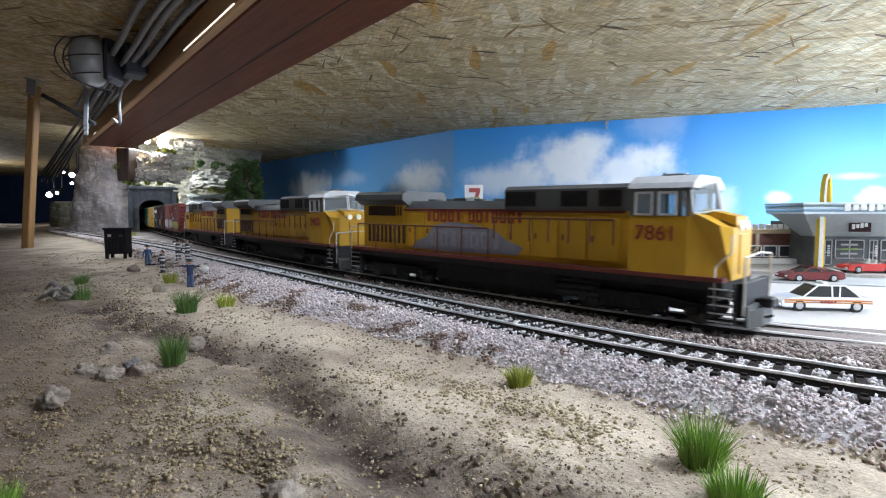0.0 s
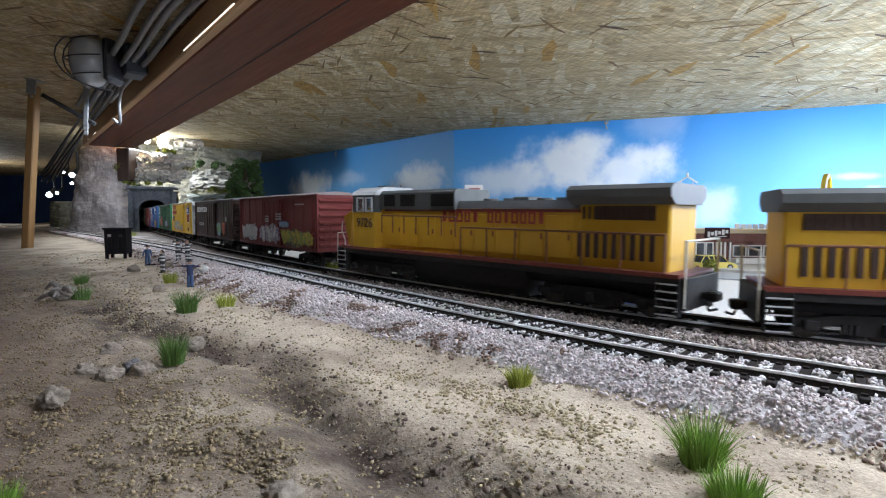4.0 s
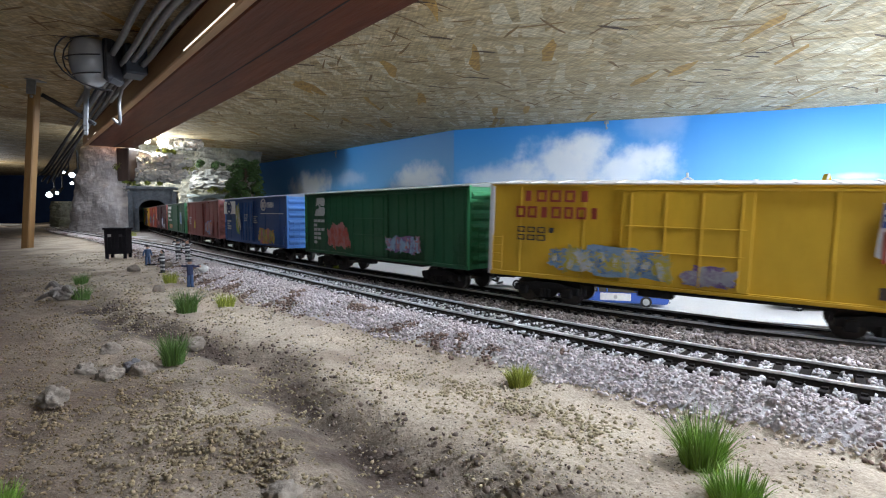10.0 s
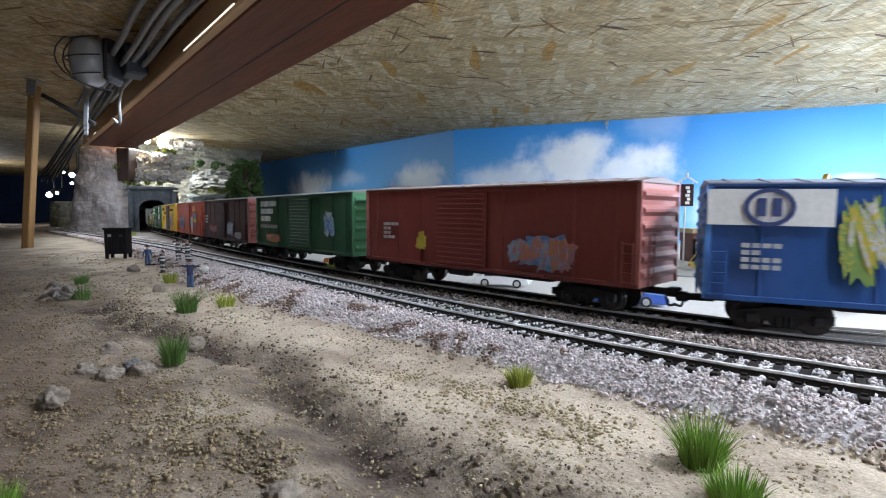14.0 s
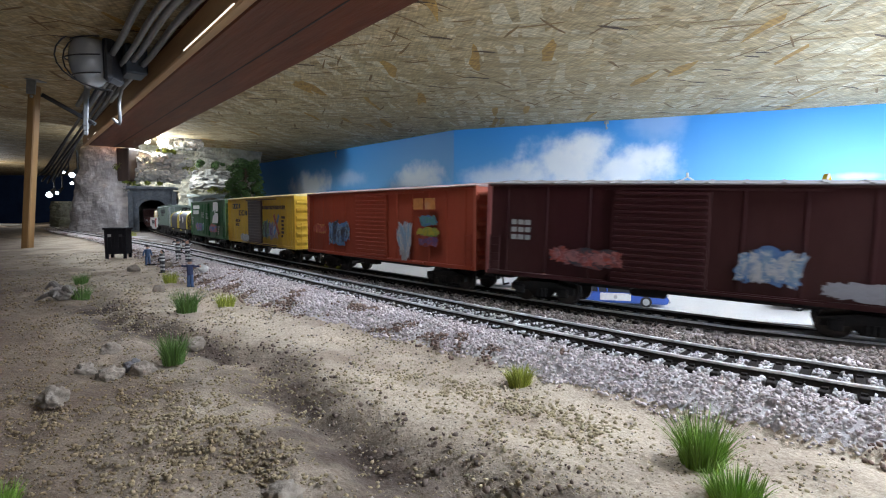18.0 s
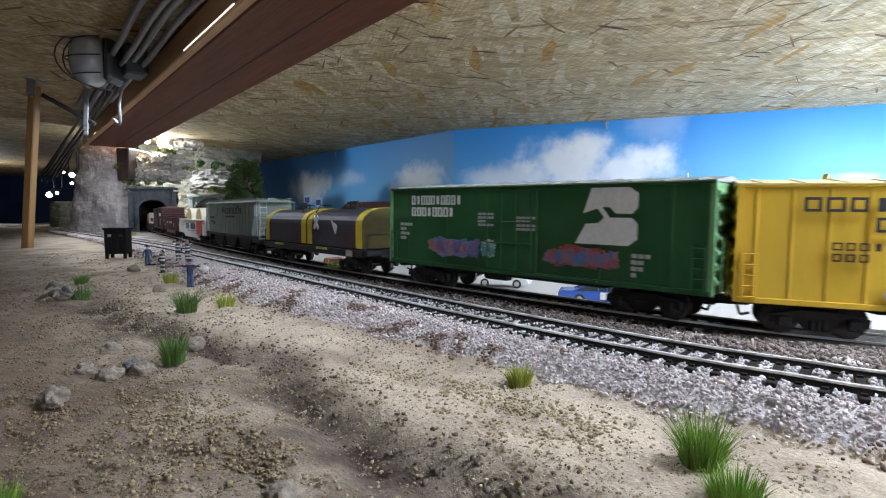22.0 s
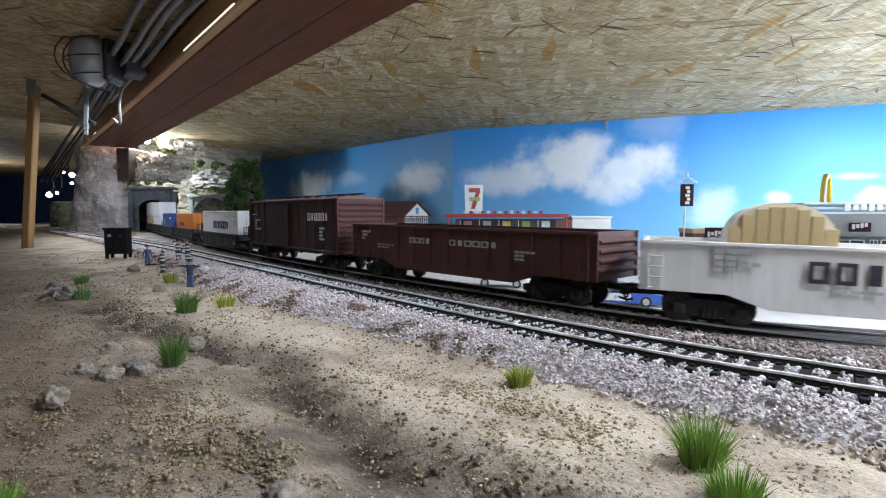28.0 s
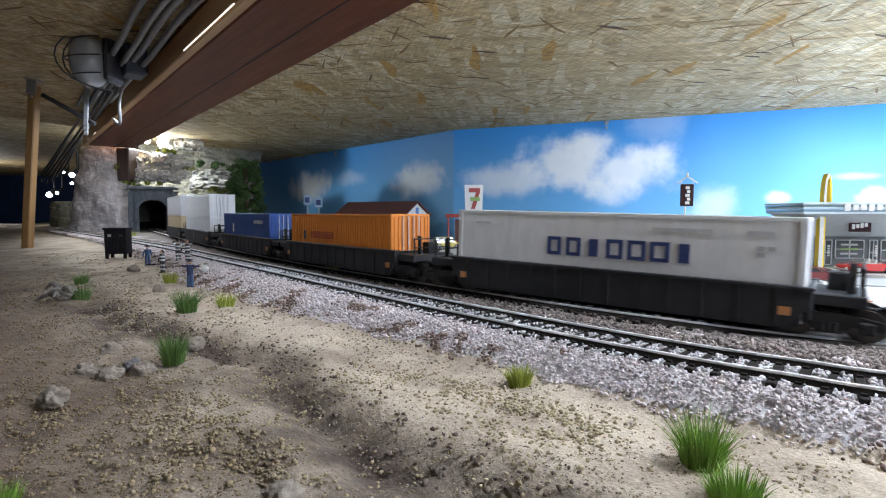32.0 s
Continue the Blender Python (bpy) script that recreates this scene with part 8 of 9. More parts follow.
def leaf_cloud(n, spread, size, seed, shape):
    """Many small leaves spread by a shape function, joined in one crown."""
    rnd = random.Random(seed)
    vs, fs = [], []
    for _ in range(n):
        c = shape(rnd)
        a, b = Vector((rnd.gauss(0, 1), rnd.gauss(0, 1), rnd.gauss(0, 1))).normalized(), Vector((rnd.gauss(0, 1), rnd.gauss(0, 1), rnd.gauss(0, 1))).normalized()
        b = (b - a * a.dot(b)).normalized()
        s = size * rnd.uniform(0.5, 1.3)
        k = len(vs)
        vs += [tuple(Vector(c) + a * s), tuple(Vector(c) + b * s * 0.6), tuple(Vector(c) - a * s), tuple(Vector(c) - b * s * 0.6)]
        fs.append((k, k + 1, k + 2, k + 3))
    return vs, fs


FOLIAGE = mat("conifer_foliage", (0.052, 0.11, 0.020), (0.020, 0.048, 0.010), 400, 0.8, random_amount=0.5)
BARK = mat("bark", (0.12, 0.08, 0.05), (0.06, 0.04, 0.025), 300, 0.9, bump=0.5)
MOSS_LEAF = mat("moss_foliage", (0.24, 0.26, 0.045), (0.11, 0.13, 0.02), 400, 0.9, random_amount=0.45)


def moss(x, y, z, w, d, h, n, seed, label="yellow-green moss clump on the rock", m=None):
    rnd0 = random.Random(seed)
    lumps = [(rnd0.uniform(-w / 2, w / 2), rnd0.uniform(-d / 2, d / 2), rnd0.uniform(0, h * 0.6), rnd0.uniform(0.35, 0.8)) for _ in range(7)]

    def shape(r):
        lx, ly, lz, s = r.choice(lumps)
        v = Vector((r.gauss(0, 1), r.gauss(0, 1), r.gauss(0, 1))).normalized() * s * h * 0.6 * r.random() ** 0.3
        return (lx + v.x * 1.3, ly + v.y, lz + v.z)
    vs, fs = leaf_cloud(n, 0, 0.0022, seed, shape)
    return solo("moss", raw_mesh("moss", vs, fs, m or MOSS_LEAF), None, label, "moss", "moss on the rocks", at=pose(x, y, z, 0, 0, 25))


moss(-0.735, 1.322, 0.112, 0.105, 0.016, 0.012, 1500, 1)
moss(-0.705, 1.36, 0.195, 0.040, 0.02, 0.014, 700, 2)
moss(-0.640, 1.46, 0.168, 0.10, 0.02, 0.020, 1400, 3, "dark green moss along the rock ledge", FOLIAGE)
moss(-0.675, 1.40, 0.150, 0.022, 0.02, 0.040, 900, 4)
moss(-0.765, 1.315, 0.090, 0.022, 0.02, 0.030, 700, 5, "dark green moss beside the portal", FOLIAGE)
moss(-0.605, 1.45, 0.098, 0.05, 0.02, 0.020, 800, 6)
moss(-0.790, 1.30, 0.150, 0.012, 0.012, 0.02, 400, 7)


def bushy_tree(x, y, z, h, r, seed, label):
    """A narrow bushy tree: tapered trunk, limbs, each ending in a dense clump of small leaves."""
    rnd = random.Random(seed)
    th = thing("bushy_tree", label, "tree", "trees", at=pose(x, y, z))
    bm = bmesh.new()
    rod(bm, (0, 0, 0), (0, 0, h * 0.94), 0.0048, 10, 0.0010)
    part("trunk", bm, BARK, th)
    limbs, vs, fs = bmesh.new(), [], []
    for k in range(78):
        t = (k + rnd.random()) / 78
        a = k * 2.4 + rnd.uniform(-0.4, 0.4)
        out = r * (0.55 + 0.45 * math.sin(math.pi * min(1.0, 0.25 + t * 0.75))) * rnd.uniform(0.55, 1.05)
        zc = h * (0.16 + 0.82 * t)
        tip = Vector((math.cos(a) * out, math.sin(a) * out, zc))
        rod(limbs, (0, 0, zc - 0.012), tip, 0.0011, 5, 0.0004)
        cr = rnd.uniform(0.0085, 0.0145)
        for _ in range(230):
            d = Vector((rnd.gauss(0, 1), rnd.gauss(0, 1), rnd.gauss(0, 1))).normalized()
            c = tip + Vector((d.x, d.y, d.z * 0.72)) * cr * rnd.uniform(0.72, 1.05)
            e = (d + Vector((rnd.gauss(0, 0.6), rnd.gauss(0, 0.6), rnd.gauss(0, 0.6)))).normalized()
            u = e.cross(Vector((0.3, 0.2, 1))).normalized()
            w = e.cross(u)
            s = rnd.uniform(0.0014, 0.0027)
            q = len(vs)
            vs += [tuple(c + u * s), tuple(c + w * s * 0.7), tuple(c - u * s), tuple(c - w * s * 0.7)]
            fs.append((q, q + 1, q + 2, q + 3))
    part("limb", limbs, BARK, th)
    part("crown", raw_mesh("crown", vs, fs, FOLIAGE), None, th, "dense dark green leaf clumps with gaps")
    return th


bushy_tree(-0.516, 1.39, -0.004, 0.186, 0.050, 5, "dark green bushy tree standing beside the pale tunnel portal")

# ---- the street ----
SZ = -0.022
CAR_GLASS = mat("car_glass", (0.04, 0.045, 0.05), (0.03, 0.033, 0.036), 100, 0.08, spec=0.7)
TYRE = mat("tyre", (0.02, 0.02, 0.02), (0.013, 0.013, 0.013), 300, 0.8)
RIM = mat("wheel_rim", (0.55, 0.55, 0.55), (0.42, 0.42, 0.42), 300, 0.35, 0.8)
LAMP_RED = mat("rear_lamp", (0.4, 0.02, 0.015), (0.3, 0.015, 0.01), 300, 0.3)
LAMP_CLEAR = mat("front_lamp", (0.75, 0.75, 0.72), (0.65, 0.65, 0.6), 300, 0.2)


def road_car(name, label, at, L, color, cabin, hgt=0.0160, open_top=False, category="car", extra=None, hood=0.0095):
    """A scale car: shaped lower body, glazed cabin, wheels, lamps. cabin: rear, roof rear, roof front, front of the screen as fractions of length."""
    th = thing(name, label, category, "street vehicles", at=at)
    c = mat(name + "_paint", color, tuple(v * 0.9 for v in color), 200, 0.25, coat=0.5)
    W = 0.0205
    bm = bmesh.new()
    z0, zb = 0.0022, hood
    pts = [(-L / 2, z0 + 0.001), (-L / 2, zb - 0.0008), (-L / 2 + 0.002, zb), (L * cabin[3], zb), (L / 2 - 0.004, zb - 0.0012), (L / 2, zb - 0.0030), (L / 2, z0 + 0.001), (L / 2 - 0.002, z0), (-L / 2 + 0.002, z0)]
    prism(bm, pts, -W / 2, W / 2)
    bmesh.ops.bevel(bm, geom=[e for e in bm.edges], offset=0.0007, segments=2, affect="EDGES")
    part("body", bm, c, th)
    if not open_top:
        bm = bmesh.new()
        cp = [(L * cabin[0], zb - 0.0004), (L * cabin[1], hgt - 0.0008), (L * cabin[2], hgt - 0.0008), (L * cabin[3], zb - 0.0004)]
        vs = prism(bm, cp, -W / 2 + 0.0008, W / 2 - 0.0008)
        for v in vs:
            if v.co.z > zb + 0.001:
                v.co.y *= 0.84
        part("cabin_glass", bm, CAR_GLASS, th)
        bm = bmesh.new()
        box(bm, L * (cabin[1] + cabin[2]) / 2, 0, hgt - 0.0004, L * (cabin[2] - cabin[1]) + 0.001, W * 0.80, 0.0010, 0.0004)
        part("roof", bm, c, th)
        for sy in (-1, 1):
            bm = bmesh.new()
            for fa, fb in ((cabin[0], cabin[1]), (cabin[3], cabin[2]), ((cabin[0] + cabin[3]) / 2, (cabin[1] + cabin[2]) / 2), ((cabin[0] * 0.62 + cabin[3] * 0.38), (cabin[1] * 0.8 + cabin[2] * 0.2))):
                rod(bm, (L * fa, sy * (W / 2 - 0.0006), zb - 0.0004), (L * fb, sy * (W / 2 * 0.84 - 0.0003), hgt - 0.0006), 0.00055, 6)
            part("pillar", bm, c, th)
    else:
        bm = bmesh.new()
        box(bm, -L * 0.06, 0, zb + 0.0002, L * 0.28, W * 0.78, 0.0006)
        for sy in (-1, 1):
            box(bm, -L * 0.10, sy * W * 0.2, zb + 0.0018, 0.0030, 0.0060, 0.0042, 0.0006)
        part("seat", bm, STRIPE_W, th)
        bm = bmesh.new()
        box(bm, L * 0.13, 0, zb + 0.0028, 0.0005, W * 0.82, 0.0055, turn=Matrix.Rotation(-0.45, 4, "Y"))
        part("windscreen", bm, PANE, th)
    for wx in (-L * 0.30, L * 0.30):
        for sy in (-1, 1):
            bm = bmesh.new()
            rod(bm, (wx, sy * (W / 2 - 0.0030), 0.0037), (wx, sy * (W / 2 + 0.0002), 0.0037), 0.0037, 18)
            wh = part("wheel", bm, TYRE, th)
            bm = bmesh.new()
            rod(bm, (wx, sy * (W / 2 - 0.0010), 0.0037), (wx, sy * (W / 2 + 0.0006), 0.0037), 0.0022, 14)
            part("rim", bm, RIM, wh)
    for sx, m in ((1, LAMP_CLEAR), (-1, LAMP_RED)):
        for sy in (-1, 1):
            bm = bmesh.new()
            box(bm, sx * (L / 2 - 0.0002), sy * W * 0.36, zb - 0.0042, 0.0010, 0.0038, 0.0018, 0.0003)
            part("lamp_lens", bm, m, th)
    for sx in (-1, 1):
        bm = bmesh.new()
        box(bm, sx * (L / 2 + 0.0002), 0, z0 + 0.0018, 0.0014, W * 0.98, 0.0016, 0.0004)
        part("bumper", bm, RIM if extra == "chrome" else c, th)
    return th, W, L, zb, hgt


SEDAN = (-0.36, -0.20, 0.10, 0.26)
taxi, W, L, zb, hg = road_car("taxi_car", "white taxi car with an orange stripe, parked on white grit", pose(0.2479, 0.345, SZ, 0, 0, 172), 0.056, (0.80, 0.80, 0.78), SEDAN, 0.0170)
for k, dz in enumerate((-0.0022, -0.0036)):
    bm = bmesh.new()
    box(bm, 0, W / 2 + 0.0001, zb + dz, L * 0.92, 0.0004, 0.0008 if k else 0.0011)
    part("side_stripe", bm, SPRAY["orange"], taxi, "orange side stripe")
bm = bmesh.new()
box(bm, -0.001, 0, hg + 0.0009, 0.003, 0.008, 0.0018, 0.0004)
part("roof_sign", bm, WHITE_INK, taxi)
lettering(taxi, W / 2 + 0.0006, -0.005, zb - 0.0040, 0.010, 0.0016, 5, RED_INK)
road_car("sports_car", "dark red metallic sports coupe parked by the drive-in", pose(0.3400, 0.487, SZ + 0.0005, 0, 0, 176), 0.050, (0.20, 0.022, 0.025), (-0.44, -0.14, 0.08, 0.24), 0.0135)
road_car("convertible_car", "bright red open convertible with pale seats", pose(0.4260, 0.530, SZ + 0.0035, 0, 0, 180), 0.050, (0.55, 0.03, 0.025), SEDAN, 0.0150, True, extra="chrome")
bluecar, W, L, zb, hg = road_car("long_blue_car", "long blue and white car parked beside the main track", pose(0.118, 0.366, SZ, 0, 0, -16), 0.072, (0.035, 0.10, 0.42), SEDAN, 0.0150, extra="chrome")
bm = bmesh.new()
box(bm, 0.002, -W / 2 - 0.0001, zb - 0.0030, 0.020, 0.0005, 0.0050, 0.0002)
part("door_panel", bm, WHITE_INK, bluecar, "white door panel with a round badge")
bm = bmesh.new()
rod(bm, (0.002, -W / 2 - 0.0002, zb - 0.003), (0.002, -W / 2 - 0.0007, zb - 0.003), 0.0013, 12)
part("badge", bm, GREY_INK, bluecar)
road_car("white_car", "small white car parked behind the main track", pose(0.052, 0.455, SZ, 0, 0, -18), 0.046, (0.74, 0.74, 0.74), SEDAN, 0.0155)
road_car("yellow_van", "yellow estate van near the sky sheet", pose(0.008, 0.975, SZ, 0, 0, 8), 0.052, (0.72, 0.60, 0.16), (-0.47, -0.42, 0.16, 0.30), 0.0200, category="van")
road_car("yellow_car", "pale yellow hatchback by the brown restaurant", pose(0.300, 0.585, SZ, 0, 0, 8), 0.046, (0.74, 0.62, 0.16), (-0.45, -0.34, 0.12, 0.28), 0.0170)
road_car("orange_pickup", "orange pickup beside the main track", pose(-0.118, 0.560, SZ, 0, 0, -50), 0.044, (0.60, 0.20, 0.05), (-0.05, -0.02, 0.14, 0.24), 0.0160, category="pickup")

# white delivery bus
bus = thing("white_bus", "plain white delivery bus parked beside the store", "bus", "street vehicles", at=pose(0.232, 0.770, SZ, 0, 0, -6))
bm = bmesh.new()
box(bm, 0, 0, 0.0205, 0.062, 0.024, 0.033, 0.0022)
part("body", bm, WHITE_INK, bus)
bm = bmesh.new()
box(bm, 0, 0, 0.0385, 0.050, 0.018, 0.003, 0.001)
part("roof_unit", bm, WHITE_INK, bus)
for k in range(3):
    bm = bmesh.new()
    box(bm, 0.008 + 0.009 * k, -0.0121, 0.0255, 0.0030, 0.0005, 0.0060)
    part("window", bm, CAR_GLASS, bus)
bm = bmesh.new()
box(bm, 0.0311, 0, 0.0250, 0.0006, 0.019, 0.0095)
part("windscreen", bm, CAR_GLASS, bus)
for wx in (-0.019, 0.019):
    for sy in (-1, 1):
        bm = bmesh.new()
        rod(bm, (wx, sy * 0.0095, 0.005), (wx, sy * 0.0122, 0.005), 0.005, 16)
        part("wheel", bm, TYRE, bus)

PAVE = mat("pale_pavement", (0.50, 0.50, 0.49), (0.40, 0.40, 0.39), 400, 0.85, bump=0.2, stain=(0.4, 0.4, 0.38), stain_scale=30)
bm = bmesh.new()
prism(bm, [(0.20, 0.640), (0.32, 0.545), (0.42, 0.505), (0.70, 0.42), (1.0, 0.6), (0.70, 0.92), (0.40, 0.90)], SZ - 0.004, SZ + 0.0035, "z")
solo("pavement", bm, PAVE, "pale raised pavement round the restaurants", kind="structure")
bm = bmesh.new()
prism(bm, [(0.19, 0.560), (0.30, 0.475), (0.42, 0.435), (0.66, 0.36), (0.69, 0.41), (0.42, 0.50), (0.315, 0.54), (0.20, 0.630)], SZ - 0.004, SZ + 0.0012, "z")
solo("road", bm, ASPHALT, "grey street in front of the restaurants", kind="structure")

# drive-in restaurant with a wide canopy and a yellow arch
CANOPY = mat("canopy_grey", (0.40, 0.43, 0.44), (0.33, 0.36, 0.37), 150, 0.5)
FASCIA = mat("fascia_blue_white", (0.62, 0.72, 0.76), (0.55, 0.65, 0.7), 150, 0.45)
FASCIA_DARK = mat("fascia_slate", (0.20, 0.30, 0.34), (0.16, 0.25, 0.28), 150, 0.45)
WALL_GREY = mat("wall_slate", (0.094, 0.105, 0.110), (0.072, 0.080, 0.085), 150, 0.6, stain=(0.22, 0.24, 0.25), stain_scale=50)
ARCH_YELLOW = mat("arch_yellow", (0.80, 0.58, 0.03), (0.7, 0.5, 0.025), 150, 0.35, coat=0.3)
BROWN_WALL = mat("brown_wall", (0.16, 0.055, 0.040), (0.11, 0.04, 0.03), 120, 0.6, stain=(0.2, 0.09, 0.07), stain_scale=60)
TAN = mat("tan_trim", (0.50, 0.40, 0.26), (0.42, 0.33, 0.21), 150, 0.6)
SIGN_DARK = mat("sign_dark_brown", (0.040, 0.016, 0.018), (0.027, 0.011, 0.012), 150, 0.8, spec=0.2)
diner = thing("drive_in_restaurant", "slate-grey drive-in restaurant with striped canopy and yellow arch", "restaurant", "street buildings", at=pose(0.388, 0.560, SZ + 0.0035, 0, 0, -4))
# local: x to the right from the canopy's near corner, y away
bm = bmesh.new()
prism(bm, [(0.024, 0.030), (0.26, 0.030), (0.26, 0.12), (0.024, 0.12)], 0.0, 0.050, "z")
part("wall", bm, WALL_GREY, diner)
bm = bmesh.new()
a = [bm.verts.new(p) for p in ((-0.012, -0.012, 0.0595), (0.30, -0.012, 0.0595), (0.30, 0.055, 0.0595), (-0.012, 0.055, 0.0595))]
b = [bm.verts.new(p) for p in ((0.022, 0.028, 0.0340), (0.28, 0.028, 0.0340), (0.28, 0.052, 0.0340), (0.022, 0.052, 0.0340))]
bm.faces.new(a)
bm.faces.new(b[::-1])
for i in range(4):
    bm.faces.new((a[i], b[i], b[(i + 1) % 4], a[(i + 1) % 4]))
part("canopy", bm, CANOPY, diner, "grey canopy with a sloping underside")
for k in range(5):
    bm = bmesh.new()
    o = 0.0006 * k
    prism(bm, [(-0.014 - o, -0.014 - o), (0.30, -0.014 - o), (0.30, 0.058), (-0.014 - o, 0.058)], 0.0590 + 0.0024 * k, 0.0590 + 0.0024 * k + (0.0016 if k % 2 else 0.0022), "z")
    part("fascia_strip", bm, FASCIA if k % 2 == 0 else FASCIA_DARK, diner)
bm = bmesh.new()
rows_ = 9
for i in range(rows_):
    box(bm, 0.026 + 0.0078 * i, -0.0180, 0.0655, 0.0058, 0.0012, 0.0058 if i % 3 else 0.0074, 0.0004)
part("letter_board", bm, WHITE_INK, diner, "raised white letters on the fascia")
bm = bmesh.new()
box(bm, 0.054, 0.004, 0.0455, 0.022, 0.0014, 0.0110, 0.0003)
sg = part("hanging_sign", bm, SIGN_DARK, diner, "dark hanging sign with a pale script")
bm = bmesh.new()
for i in range(4):
    box(bm, 0.047 + 0.0042 * i, 0.0030, 0.0455 + 0.0006 * i, 0.0030, 0.0004, 0.0050 - 0.0010 * (i % 2), turn=None)
part("script", bm, WHITE_INK, sg)
for x0, x1, z0, z1 in ((0.028, 0.042, 0.003, 0.030), (0.046, 0.076, 0.010, 0.030), (0.082, 0.090, 0.003, 0.030), (0.094, 0.140, 0.008, 0.030)):
    bm = bmesh.new()
    box(bm, (x0 + x1) / 2, 0.0294, (z0 + z1) / 2, x1 - x0, 0.0010, z1 - z0)
    win = part("window", bm, CAR_GLASS, diner)
    bm = bmesh.new()
    for zz in (z0, (z0 + z1) / 2, z1):
        box(bm, (x0 + x1) / 2, 0.0286, zz, x1 - x0, 0.0012, 0.0008)
    for xx in (x0, (x0 + x1) / 2, x1):
        box(bm, xx, 0.0286, (z0 + z1) / 2, 0.0008, 0.0012, z1 - z0)
    part("window_frame", bm, FRAME_GREY, win)
for k in range(3):
    bm = bmesh.new()
    box(bm, 0.060, 0.0276, 0.0150 + 0.005 * k, 0.018, 0.0006, 0.0020)
    part("menu_board", bm, SPRAY["green"] if k == 1 else GREY_INK, diner)
for k in range(2):
    bm = bmesh.new()
    for i in range(5):
        box(bm, 0.038 + 0.050 * k, 0.0270, 0.0130 + 0.0026 * i, 0.0026, 0.0006, 0.0018)
    part("banner_lettering", bm, WHITE_INK, diner)
bm = bmesh.new()
prism(bm, [(0.0070, -0.006), (0.0130, -0.006), (0.0130, 0.0), (0.0070, 0.0)], 0.0, 0.0600, "z")
leg = part("arch_leg", bm, ARCH_YELLOW, diner, "yellow arch leg through the canopy")
bm = bmesh.new()
box(bm, 0.0090, -0.0064, 0.030, 0.0040, 0.0006, 0.060)
part("leg_face", bm, WHITE_INK, leg)
bm = bmesh.new()
n = 16
cx, w_, h_ = 0.0140, 0.0042, 0.0330
arch_pts = [(cx - w_ * math.cos(math.pi * i / n), 0.0680 + h_ * math.sin(math.pi * i / n) ** 0.7) for i in range(n + 1)]
inn = [(cx - w_ * 0.48 * math.cos(math.pi * i / n), 0.0680 + h_ * 0.86 * math.sin(math.pi * i / n) ** 0.7) for i in range(n + 1)]
rings = [[bm.verts.new((p[0], y, p[1])) for p, y in ((arch_pts[i], -0.006), (arch_pts[i], 0.001), (inn[i], 0.001), (inn[i], -0.006))] for i in range(n + 1)]
for r0, r1 in zip(rings, rings[1:]):
    for k in range(4):
        bm.faces.new((r0[k], r0[(k + 1) % 4], r1[(k + 1) % 4], r1[k]))
bm.faces.new(rings[0])
bm.faces.new(rings[-1][::-1])
bmesh.ops.recalc_face_normals(bm, faces=bm.faces[:])
part("arch", bm, ARCH_YELLOW, diner, "white-edged yellow arch above the canopy")
bm = bmesh.new()
for i in range(n // 2 + 1):
    prism(bm, [arch_pts[i], arch_pts[i + 1], inn[i + 1], inn[i]], -0.0068, -0.0061)
part("arch_face", bm, WHITE_INK, diner)

# long brown restaurant
cafe = thing("brown_restaurant", "low brown restaurant with tan roof edge and white window frames", "restaurant", "street buildings", at=pose(0.304, 0.640, SZ + 0.0035, 0, 0, -3))
bm = bmesh.new()
box(bm, 0.075, 0.021, 0.0125, 0.150, 0.037, 0.025)
part("wall", bm, BROWN_WALL, cafe)
bm = bmesh.new()
box(bm, 0.075, 0.021, 0.0300, 0.152, 0.041, 0.0110, 0.0005)
part("band", bm, BROWN_WALL, cafe, "brown upper wall band")
bm = bmesh.new()
box(bm, 0.075, 0.021, 0.0380, 0.154, 0.044, 0.0055, 0.0006)
part("roof_edge", bm, TAN, cafe, "tan roof edge")
for i in range(9):
    bm = bmesh.new()
    box(bm, 0.052 + 0.0072 * i, 0.0020, 0.0435, 0.0056, 0.0022, 0.0060 if i % 4 else 0.0076, 0.0005)
    part("roof_letter", bm, WHITE_INK, cafe)
bm = bmesh.new()
box(bm, 0.027, -0.0020, 0.0360, 0.029, 0.0022, 0.0130, 0.0004)
sg = part("sign_board", bm, SIGN_DARK, cafe, "dark brown sign board with a white script")
bm = bmesh.new()
for i in range(6):
    box(bm, 0.0165 + 0.0042 * i, -0.0034, 0.0345 + 0.0006 * i, 0.0030, 0.0005, 0.0062 if i in (0, 2, 4) else 0.0040)
box(bm, 0.027, -0.0034, 0.0312, 0.022, 0.0004, 0.0008, turn=Matrix.Rotation(-0.10, 4, "Y"))
part("script", bm, WHITE_INK, sg)
for k, (x0, x1) in enumerate(((0.004, 0.014), (0.016, 0.024), (0.048, 0.063), (0.066, 0.081), (0.084, 0.099), (0.102, 0.117))):
    bm = bmesh.new()
    box(bm, (x0 + x1) / 2, 0.0024, 0.0140, x1 - x0, 0.0010, 0.0130 if k > 1 else 0.020)
    win = part("window", bm, CAR_GLASS, cafe)
    bm = bmesh.new()
    z0, z1 = (0.0075, 0.0205) if k > 1 else (0.004, 0.024)
    for zz in (z0, z1):
        box(bm, (x0 + x1) / 2, 0.0016, zz, x1 - x0 + 0.0016, 0.0016, 0.0014)
    for xx in (x0, x1):
        box(bm, xx, 0.0016, (z0 + z1) / 2, 0.0014, 0.0016, z1 - z0)
    part("window_frame", bm, WHITE_INK, win)
